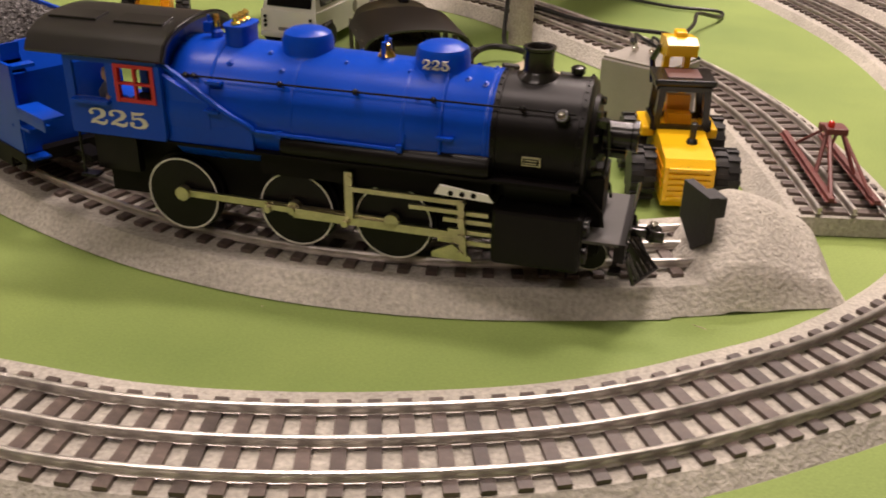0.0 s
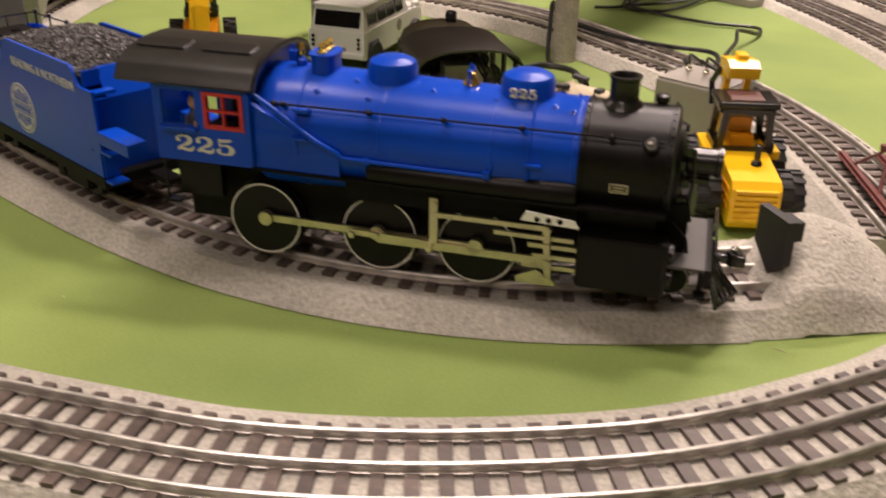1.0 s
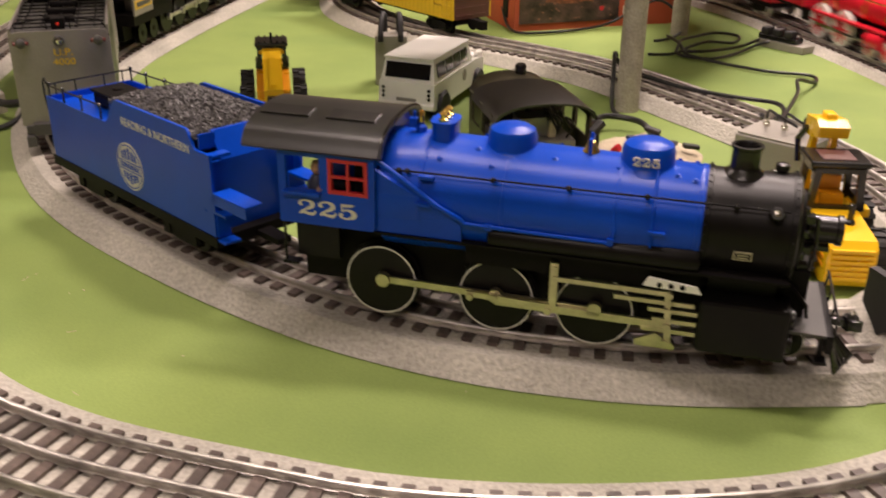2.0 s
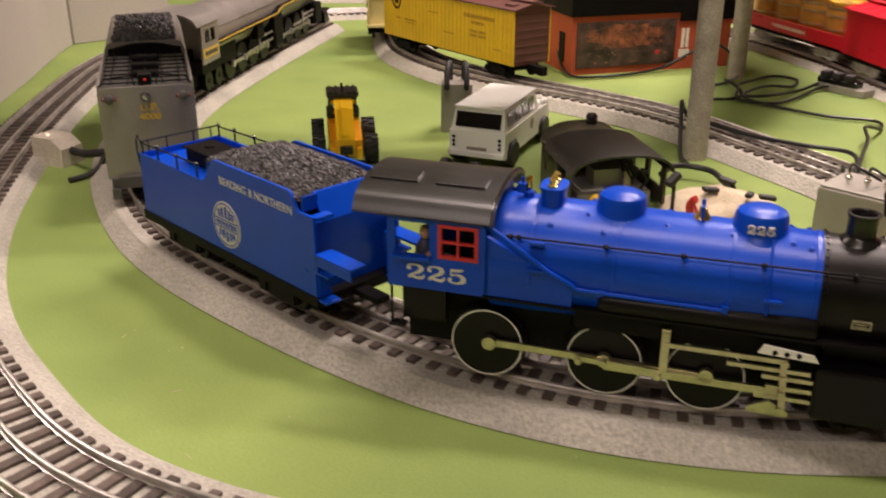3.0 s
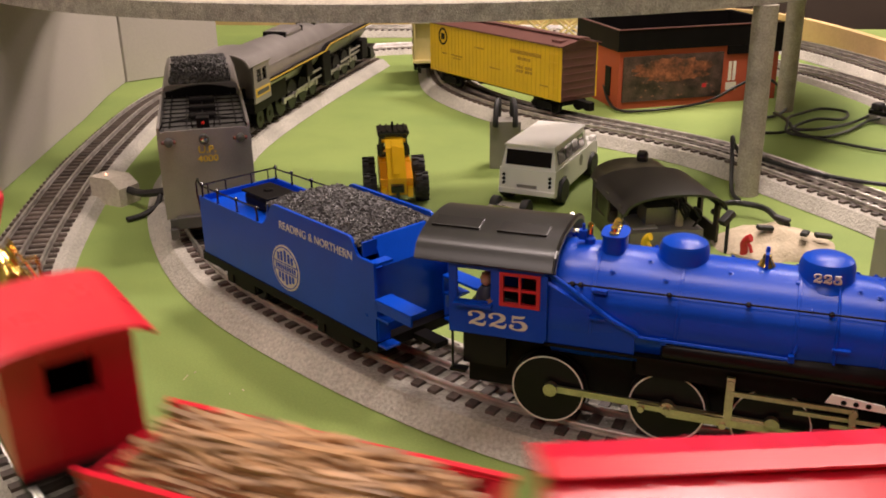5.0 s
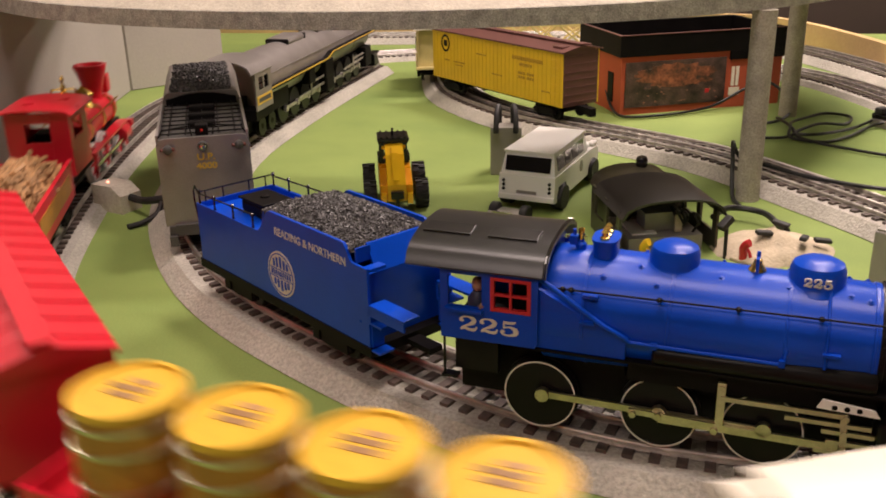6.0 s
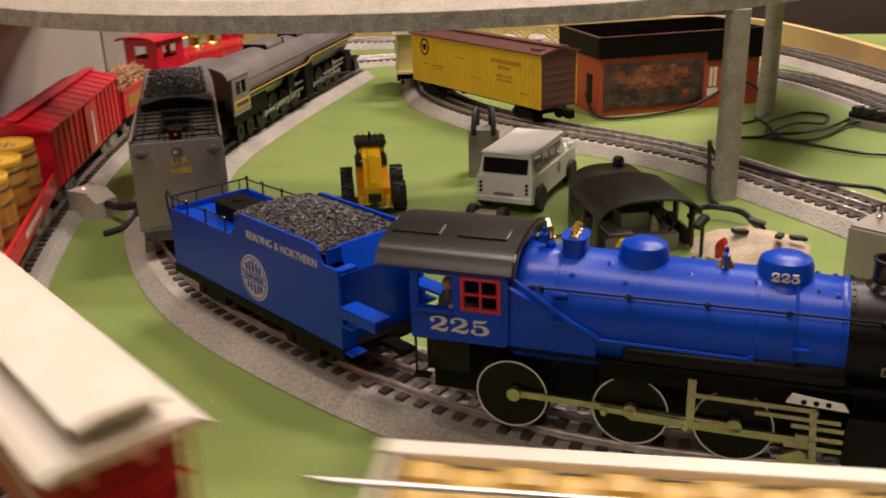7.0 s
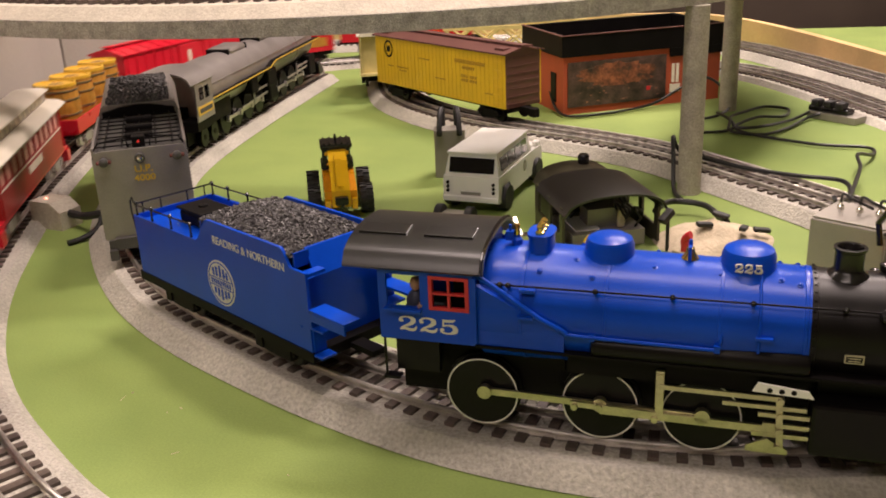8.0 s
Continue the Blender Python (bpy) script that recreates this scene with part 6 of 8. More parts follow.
def build_jeep():
    j = thing("toy_offroader", "white plastic off-road station wagon with dark windows", "toy car", pose(-0.1150, 0.7620, 0, 0, 0, 75.0) @ Matrix.Diagonal((0.83, 0.92, 0.98, 1)))
    W = 0.0255
    bm = bmesh.new()
    prism(bm, [(-0.020, 0.0095), (-0.022, 0.0125), (-0.0205, 0.0310), (0.098, 0.0310), (0.118, 0.0295), (0.122, 0.0250), (0.122, 0.0105), (0.112, 0.0095), (0.108, 0.018), (0.094, 0.018), (0.090, 0.0095), (0.012, 0.0095), (0.008, 0.018), (-0.007, 0.018), (-0.011, 0.0095)][::-1], -W, W)
    body = part("body", bm, "toywhite", j, "white slab-sided body")
    bm = bmesh.new()
    lo = [(-0.0190, -W * 0.97), (0.0880, -W * 0.97), (0.0880, W * 0.97), (-0.0190, W * 0.97)]
    hi = [(-0.0130, -W * 0.86), (0.0800, -W * 0.86), (0.0800, W * 0.86), (-0.0130, W * 0.86)]
    a = [bm.verts.new((x, y, 0.0308)) for x, y in lo]
    b = [bm.verts.new((x, y, 0.0485)) for x, y in hi]
    for i in range(4):
        bm.faces.new((a[i], a[(i + 1) % 4], b[(i + 1) % 4], b[i]))
    bm.faces.new(b)
    bm.faces.new(a[::-1])
    cb = part("cabin", bm, "toywhite", j)
    bm = bmesh.new()
    box(bm, -0.0160, 0.0840, -W * 0.90, W * 0.90, 0.0485, 0.0505, bev=0.0009)
    part("roof", bm, "toywhite", j, "white roof panel")
    bm = bmesh.new()
    box(bm, -0.0005, 0.0005, -W * 0.80, W * 0.80, -0.0062, 0.0062, pose(-0.0167, 0, 0.0398, 0, 18.6, 0))
    part("window", bm, "glassdk", cb, "dark rear window")
    for s in (-1, 1):
        for x0, x1 in ((-0.0080, 0.0120), (0.0150, 0.0330), (0.0360, 0.0540), (0.0570, 0.0740)):
            bm = bmesh.new()
            box(bm, x0, x1, -0.0005, 0.0005, -0.0055, 0.0055, pose(0, s * (W * 0.918), 0.0398, s * 9.2, 0, 0))
            part("window", bm, "glassdk", cb)
        for x in (0.0005, 0.1010):
            toy_wheel(j, x, s * (W - 0.0018), 0.0112, 0.0104, 0.0052, "boxgrey", treads=0, stretch=1.34)
        bm = bmesh.new()
        for z in (0.0190, 0.0225, 0.0260):
            cyl(bm, (-0.0218, s * (W - 0.0045), z), (-0.0232, s * (W - 0.0045), z), 0.0013, seg=10)
        part("tail_lamp", bm, "mblack", body)
        bm = bmesh.new()
        cyl(bm, (0.062, s * W, 0.0235), (0.062, s * (W + 0.0003), 0.0235), 0.0050, seg=20)
        part("door_badge", bm, "boxgrey", body)
        bm = bmesh.new()
        prism(bm, [(-0.013, 0.0110), (-0.009, 0.0215), (0.010, 0.0215), (0.014, 0.0110), (0.0105, 0.0110), (0.0075, 0.0180), (-0.0065, 0.0180), (-0.0100, 0.0110)], s * W, s * (W + 0.0012))
        part("wheel_arch", bm, "rubber", body)
    bm = bmesh.new()
    box(bm, -0.0240, -0.0215, -W, W, 0.0105, 0.0150, bev=0.0008)
    part("bumper", bm, "toywhite", body)
    bm = bmesh.new()
    box(bm, -0.0222, -0.0214, -0.0090, 0.0090, 0.0160, 0.0185)
    part("plate_bar", bm, "boxgrey", body)
    bm = bmesh.new()
    box(bm, 0.1000, 0.1190, -W * 0.8, W * 0.8, 0.0305, 0.0325, bev=0.0008)
    part("bonnet", bm, "toywhite", body)
    for s in (-1, 1):
        part("front_wing", B(0.108, 0.120, s * W * 0.86 - 0.003, s * W * 0.86 + 0.003, 0.0300, 0.0345, bev=0.0015), "toywhite", body)
    # spare rail bogie lying behind the car
    g = thing("spare_bogie", "spare black rail bogie with a bright axle bar", "bogie", pose(-0.1300, 0.7230, 0, 0, 0, -18) @ Matrix.Scale(0.8, 4))
    bm = bmesh.new()
    for x in (-0.016, 0.016):
        lathe(bm, [(0.0080, -0.004), (0.0090, -0.003), (0.0090, 0.003), (0.0080, 0.004)], (x, 0, 0.0090), (1, 0, 0), 18)
    tube(bm, [(-0.016, 0, 0.009), (0.016, 0, 0.009)], 0.002, 8)
    part("wheelset", bm, "rubber", g, smooth=True)
    bm = bmesh.new()
    box(bm, -0.020, 0.014, -0.0120, 0.0080, 0.0060, 0.0110, bev=0.001)
    part("side_frame", bm, "boxgrey", g)
    bm = bmesh.new()
    box(bm, -0.0130, 0.0070, -0.0135, -0.0100, 0.0112, 0.0125)
    part("axle_bar", bm, "chrome", g)


def build_boxes():
    g = thing("transformer_case", "grey steel case with two black leads over its top", "transformer", pose(-0.1490, 0.858, 0, 0, 0, 6))
    part("case", B(-0.0140, 0.0140, -0.010, 0.010, 0.0, 0.0440, bev=0.0008), "boxgrey", g)
    for x in (-0.008, 0.008):
        bm = bmesh.new()
        tube(bm, smooth_line([(x * 0.8, 0.010, 0.044), (x * 0.8, 0.004, 0.060), (x, -0.006, 0.058), (x * 1.1, -0.0125, 0.046), (x * 1.1, -0.0125, 0.040)], 6), 0.0026, 8)
        part("lead", bm, "rubber", g)
    g = thing("transformer_case", "grey steel case with clip leads, beside the backhoe", "transformer", pose(0.1380, 0.6165, 0, 0, 0, -37))
    part("case", B(-0.0230, 0.0230, -0.0200, 0.0200, 0.0, 0.0410, bev=0.0010), "boxgrey", g)
    part("lid", B(-0.0220, 0.0220, -0.0190, 0.0190, 0.0411, 0.0425, bev=0.0004), "boxgrey", g)
    for x in (-0.014, -0.002, 0.010):
        bm = bmesh.new()
        lathe(bm, [(0.0022, 0), (0.0022, 0.002), (0.0012, 0.003), (0.0012, 0.006)], (x, 0.004, 0.0425), seg=10)
        part("terminal", bm, "chrome", g, smooth=True)
        bm = bmesh.new()
        tube(bm, smooth_line([(x, 0.004, 0.047), (x + 0.004, -0.004, 0.055), (x + 0.012, -0.006, 0.053), (x + 0.020, 0.004, 0.046)], 6), 0.0009, 6)
        part("clip_lead", bm, "cable", g)
    g = thing("switch_box", "small white plastic box with a glowing red pilot lamp", "switch box", pose(-0.4580, 0.7160, 0, 0, 0, -18))
    bm = bmesh.new()
    prism(bm, [(-0.016, 0.0), (0.016, 0.0), (0.016, 0.015), (0.006, 0.0225), (-0.016, 0.0225)], -0.011, 0.011)
    part("case", bm, "decktop", g)
    bm = bmesh.new()
    lathe(bm, [(0.0010, 0), (0.0010, 0.0010), (0.0004, 0.0015)], (-0.0060, -0.002, 0.0225), seg=10)
    part("pilot_lamp", bm, "lampglow", g)
    bm = bmesh.new()
    tube(bm, smooth_line([(0.016, 0.0, 0.012), (0.026, -0.002, 0.012), (0.040, -0.006, 0.014), (0.060, -0.004, 0.018)], 6), 0.0032, 8)
    part("plug", bm, "rubber", g, smooth=True)
    bm = bmesh.new()
    tube(bm, smooth_line([(0.056, -0.005, 0.016), (0.058, -0.014, 0.008), (0.052, -0.024, 0.003), (0.048, -0.036, 0.0025)], 6), 0.0022, 8)
    part("lead", bm, "rubber", g, smooth=True)


def build_shell():
    c = thing("locomotive_cab_shell", "loose black cab shell with arched roof and open end", "model part", pose(-0.0215, 0.6930, 0, 0, 0, -36.0) @ Matrix.Scale(1.12, 4))
    W, z0 = 0.0335, 0.0300
    bm = bmesh.new()
    up = arch(z0 - 0.003, W, 0.0110, 22)
    dn = [(a * 0.965, b - 0.0012) for a, b in up]
    prism(bm, up + dn[::-1], -0.028, 0.034, "x")
    roof = part("roof", bm, "roofblack", c, "satin black arched roof", smooth=True)
    roof.matrix_local = pose(0, 0, 0, 0, 0, -36)
    bm = bmesh.new()
    up2 = arch(z0 - 0.006, W * 0.82, 0.0130, 18)
    dn2 = [(a * 0.96, b - 0.0012) for a, b in up2]
    prism(bm, up2 + dn2[::-1], -0.056, -0.028, "x")
    r2 = part("rear_hood", bm, "olive", c, smooth=True)
    r2.matrix_local = pose(0, 0, 0, 0, 0, -36)
    for s in (-1, 1):
        bm = bmesh.new()
        for q in ((-0.034, 0.026, 0.0, 0.012), (-0.034, -0.026, 0.012, 0.030), (-0.006, 0.000, 0.012, 0.030), (0.020, 0.026, 0.012, 0.030), (-0.034, 0.026, 0.026, 0.0290)):
            box(bm, q[0], q[1], s * (W - 0.002) - 0.0008, s * (W - 0.002) + 0.0008, q[2], q[3])
        sd = part("side_wall", bm, "olive", c)
        sd.matrix_local = pose(0, 0, 0, 0, 0, -36)
    bm = bmesh.new()
    box(bm, -0.050, -0.022, -W * 0.78, W * 0.78, 0.0, 0.026)
    sd = part("rear_wall", bm, "olive", c)
    sd.matrix_local = pose(0, 0, 0, 0, 0, -36)
    bm = bmesh.new()
    lathe(bm, [(0.0034, 0), (0.0040, 0.002), (0.0040, 0.006), (0.0030, 0.0075)], (-0.046, 0.006, 0.0362), seg=14)
    v = part("vent", bm, "gloss", c, smooth=True)
    v.matrix_local = pose(0, 0, 0, 0, 0, -36)
    bm = bmesh.new()
    box(bm, -0.030, 0.022, -0.024, 0.024, 0.0, 0.010)
    box(bm, -0.032, -0.028, -0.026, 0.026, 0.010, 0.0300)
    box(bm, -0.006, 0.010, -0.010, 0.014, 0.010, 0.022)
    v = part("floor_block", bm, "boxgrey", c)
    v.matrix_local = pose(0, 0, 0, 0, 0, -36)
    bm = bmesh.new()
    for k in range(9):
        rng = random.Random(k)
        x, y = rng.uniform(-0.024, 0.018), rng.uniform(-0.022, 0.022)
        tube(bm, smooth_line([(x, y, 0.010), (x + 0.004, y + 0.003, 0.020), (x + 0.008, y - 0.004, 0.026), (x + 0.010, y, 0.018)], 5), 0.0008, 5)
    w = part("paper_scrap", B(-0.012, 0.016, -0.020, -0.004, 0.0102, 0.0110), "toywhite", c)
    w.matrix_local = pose(0, 0, 0, 0, 0, -36)
    w = part("bracket", B(0.013, 0.016, 0.008, 0.013, 0.0102, 0.0220, bev=0.0008), "rock", c)
    w.matrix_local = pose(0, 0, 0, 0, 0, -36)
    v = tagged(part("wiring", bm, "cable", c), kind="stuff")
    v.matrix_local = pose(0, 0, 0, 0, 0, -36)
    # plaster rock with scraps beside it
    bm = bmesh.new()
    rng = random.Random(9)
    n, m = 26, 9
    rows = []
    for j in range(m + 1):
        f = j / m
        row = []
        for i in range(n):
            a = 2 * math.pi * i / n
            r = (1 - f ** 1.5) * (1 + 0.16 * noise.noise(Vector((math.cos(a) * 2, math.sin(a) * 2, f * 3))))
            row.append(bm.verts.new((0.060 + 0.042 * r * math.cos(a), 0.680 + 0.032 * r * math.sin(a), 0.0165 * f * (1 + 0.25 * noise.noise(Vector((a, f * 4, 1)))))))
        rows.append(row)
    for p, q in zip(rows, rows[1:]):
        for i in range(n):
            bm.faces.new((p[i], p[(i + 1) % n], q[(i + 1) % n], q[i]))
    bm.faces.new(rows[0][::-1])
    tagged(part("plaster_rock", bm, "rock", smooth=True), "buff plaster rock mound on the green tabletop", "rock")
    for x, y, z, rz in ((0.052, 0.672, 0.0150, 20), (0.078, 0.668, 0.0135, 70), (0.066, 0.690, 0.0160, -30), (0.092, 0.676, 0.0095, 10)):
        bm = bmesh.new()
        box(bm, -0.006, 0.006, -0.0025, 0.0025, 0, 0.0030, pose(x, y, z, 5, 8, rz), 0.0008)
        tagged(part("scrap_part", bm, "rubber"), "small black scrap part lying on the plaster rock", "scrap part", "scraps on the rock")
    for nm, x, y, mt, lab in (("worker_figurine", -0.0300, 0.6500, "figyellow", "small yellow painted worker figurine beside the shell"), ("worker_figurine", 0.0370, 0.6560, "redframe", "small red painted worker figurine beside the shell")):
        bm = bmesh.new()
        tube(bm, smooth_line([(x, y, 0.0), (x + 0.0004, y, 0.005), (x, y, 0.010), (x + 0.0020, y - 0.0015, 0.0140), (x + 0.0036, y - 0.0026, 0.0152)], 4), 0.0028, 10)
        tube(bm, smooth_line([(x + 0.0015, y - 0.002, 0.0120), (x + 0.0035, y - 0.004, 0.0090), (x + 0.0045, y - 0.005, 0.0055)], 4), 0.0012, 6)
        tagged(part(nm, bm, mt, smooth=True), lab, "figurine")
    bm = bmesh.new()
    box(bm, -0.0015, 0.0015, -0.012, 0.012, 0, 0.0030, pose(-0.078, 0.666, 0.012, 38, 0, 24))
    box(bm, -0.007, 0.007, -0.004, 0.004, 0, 0.012, pose(-0.076, 0.662, 0.0, 0, 0, 20))
    tagged(part("bracket_scrap", bm, "chrome"), "bright metal bracket scrap by the cab shell", "scrap part")
    bm = bmesh.new()
    box(bm, -0.006, 0.006, -0.003, 0.003, 0, 0.005, pose(0.026, 0.664, 0.0235, 0, -35, 40), 0.001)
    cyl(bm, (0.026, 0.662, 0.0), (0.026, 0.664, 0.0250), 0.0013, seg=8)
    tagged(part("hose_scrap", bm, "rubber"), "dark hose coupling standing by the shell", "scrap part")


def mound_height(u, v):
    """The end of the roadbed with a cone-like heap on it, steep towards the track."""
    edge = min(u / 0.04, (1 - u) / 0.11, v / 0.10, (1 - v) / 0.10)
    du = (u - 0.44) / (0.60 if u > 0.44 else 0.27)
    dv = (v - 0.52) / (0.50 if v > 0.52 else 0.54)
    h = max(0.0, 1 - (abs(du) ** 1.9 + abs(dv) ** 1.9) ** (1 / 1.9))
    return 0.0006 + 0.0094 * max(0.0, min(1.0, edge)) + 0.0275 * (1 - (1 - h) ** 1.3)


def stop_plate():
    """A plate with a pointed foot."""
    bm = bmesh.new()
    prism(bm, [(-0.0105, 0.0235), (-0.0020, 0.0165), (0.0105, 0.0270), (0.0105, 0.0435), (-0.0105, 0.0435)], 0.0, 0.0042, "x")
    return bm


def build_bumpers():
    e = thing("earth_mound_bumper", "grey grit earth mound track bumper with dark stop block", "track bumper")

    def spot(u, v):
        return 0.1150 + 0.0850 * u, 0.3735 + 0.0200 * u + (0.0830 - 0.0050 * u) * v

    bm = bmesh.new()
    n, m = 48, 40
    grid = []
    for i in range(n + 1):
        row = []
        for j in range(m + 1):
            u, v = i / n, j / m
            row.append(bm.verts.new((*spot(u, v), mound_height(u, v) + 0.0012 * noise.noise(Vector((u * 5, v * 5, 2))))))
        grid.append(row)
    for i in range(n):
        for j in range(m):
            bm.faces.new((grid[i][j], grid[i + 1][j], grid[i + 1][j + 1], grid[i][j + 1]))
    part("mound", bm, "grit", e, "grit-covered mound", smooth=True)
    st = part("stop_block", stop_plate(), "rubber", e, "dark brown stop block")
    st.matrix_local = pose(0.1345, 0.4085, 0, 0, 0, 21)
    s2 = part("stop_head", B(0.0043, 0.0098, -0.0085, 0.0030, 0.0330, 0.0420, bev=0.0006), "rubber", e)
    s2.matrix_local = pose(0.1345, 0.4085, 0, 0, 0, 21)
    bm = bmesh.new()
    rng = random.Random(4)
    for k in range(22):
        u, v = rng.uniform(0.2, 0.9), rng.uniform(0.08, 0.75)
        p, z = spot(u, v), mound_height(u, v)
        a = rng.uniform(0.0002, 0.00045)
        lathe(bm, [(a, -a), (a * 1.2, 0), (a * 0.5, a)], (*p, z), seg=7)
    tagged(part("pebble_scatter", bm, "tie_join", e), kind="stuff")
    w = thing("track_bumper", "brown-red steel track bumper with a red lamp on top", "track bumper", pose(0.2205, 0.513, 0.0152, 0, 0, -90.0) @ Matrix.Diagonal((1, 0.88, 0.62, 1)))
    for y in (-0.0120, 0.0120):
        bm = bmesh.new()
        box(bm, -0.050, 0.046, y - 0.0016, y + 0.0016, 0.0, 0.0040)
        box(bm, -0.050, 0.046, y - 0.0030, y + 0.0030, 0.0, 0.0010)
        part("base_rail", bm, "bumperbrown", w)
        bm = bmesh.new()
        cyl(bm, (0.012, y * 0.9, 0.003), (-0.002, y * 0.30, 0.0340), 0.0013, 0.0012, 6)
        cyl(bm, (0.040, y * 0.9, 0.003), (0.000, y * 0.30, 0.0335), 0.0013, 0.0012, 6)
        cyl(bm, (-0.030, y * 0.9, 0.003), (-0.004, y * 0.30, 0.0335), 0.0011, 0.0011, 6)
        part("strut", bm, "bumperbrown", w)
    bm = bmesh.new()
    box(bm, -0.006, 0.004, -0.0062, 0.0062, 0.0310, 0.0365, bev=0.0008)
    box(bm, -0.010, -0.006, -0.0068, 0.0068, 0.0290, 0.0350, bev=0.0008)
    part("cross_head", bm, "bumperbrown", w)
    bm = bmesh.new()
    lathe(bm, [(0.0019, 0), (0.0019, 0.003), (0.0014, 0.0045), (0.0004, 0.005)], (0.000, -0.0030, 0.0365), seg=14)
    part("lamp", bm, "redlens", w, "small red lamp", smooth=True)
    # girder bridge far behind
    g = thing("girder_bridge", "pale yellow truss girder bridge at the back", "model bridge", pose(-0.115, 1.375, 0, 0, 0, 2))
    for y in (-0.025, 0.025):
        bm = bmesh.new()
        for z in (0.036, 0.068):
            box(bm, -0.10, 0.10, y - 0.0020, y + 0.0020, z - 0.0025, z + 0.0025)
        for k in range(5):
            x = -0.10 + k * 0.04
            cyl(bm, (x, y, 0.036), (x + 0.04, y, 0.068), 0.0018, seg=6)
            cyl(bm, (x + 0.04, y, 0.036), (x, y, 0.068), 0.0018, seg=6)
        for x in (-0.09, 0.09):
            box(bm, x - 0.004, x + 0.004, y - 0.002, y + 0.002, 0.0, 0.036)
        part("truss", bm, "paleyellow", g)
    part("deck", B(-0.10, 0.10, -0.023, 0.023, 0.0335, 0.0365), "paleyellow", g)


def build_shelf():
    """A low cabinet beyond the table with two cartons on it."""
    c = thing("storage_cabinet", "low dark wooden cabinet standing beyond the layout table", "cabinet", pose(-0.75, 1.84, -0.90))
    part("body", B(-0.25, 0.25, -0.12, 0.12, 0.0, 0.80), "darkwood", c)
    part("top", B(-0.26, 0.26, -0.13, 0.13, 0.8005, 0.82), "wood", c)
    for x, w, mt, lab in ((-0.795, 0.034, "blue", "blue printed cardboard carton on the cabinet"), (-0.715, 0.040, "redframe", "red printed cardboard carton on the cabinet")):
        b = thing("carton", lab, "carton", pose(x, 1.79, -0.08), group="cartons on the cabinet")
        part("box", B(-w, w, -0.03, 0.03, 0.0, 0.115, bev=0.001), mt, b)
        part("label_strip", B(-w + 0.006, w - 0.006, -0.0306, -0.0301, 0.070, 0.095), "cream", b)


# ---- the red train on the outer oval ----
SPEED, START = 0.4425, -0.067 - 0.4425 * 4.3


def rider(a, b):
    """Rows for walk() of a car whose bogies run a and b metres behind the leading chimney; its own x points ahead, its middle is at 0."""
    rows = []
    for k in range(0, 81):
        t = k * 0.1
        s = START + SPEED * t
        p, q = LOOP.at(s - a), LOOP.at(s - b)
        d = p - q
        mid = (p + q) / 2
        rows.append((t, pose(mid.x, mid.y, LOOP_Z, 0, 0, math.degrees(math.atan2(d.y, d.x)))))
    return rows


RIDERS = []


def red_car(name, label, category, front, rear, inset):
    ob = thing(name, label, category, group="cars of the red train")
    RIDERS.append((ob, front + inset, rear - inset))
    return ob, (rear - front) / 2


def spoked(parent, x, y, z, r, side, mt):
    bm = bmesh.new()
    prof = [(r * 0.80, 0), (r, 0), (r, 0.0036), (r * 1.07, 0.0038), (r * 1.07, 0.0048), (r * 0.80, 0.0048)]
    lathe(bm, prof, (x, y, z), (0, side, 0), 28)
    w = part("wheel", bm, mt, parent, smooth=True)
    bm = bmesh.new()
    for i in range(10):
        a = 2 * math.pi * i / 10
        cyl(bm, (x, y - side * 0.0006, z), (x + r * 0.86 * math.cos(a), y - side * 0.0006, z + r * 0.86 * math.sin(a)), r * 0.07, r * 0.05, 6)
    cyl(bm, (x, y - side * 0.002, z), (x, y + side * 0.003, z), r * 0.2, seg=12)
    part("spokes", bm, "red", w)


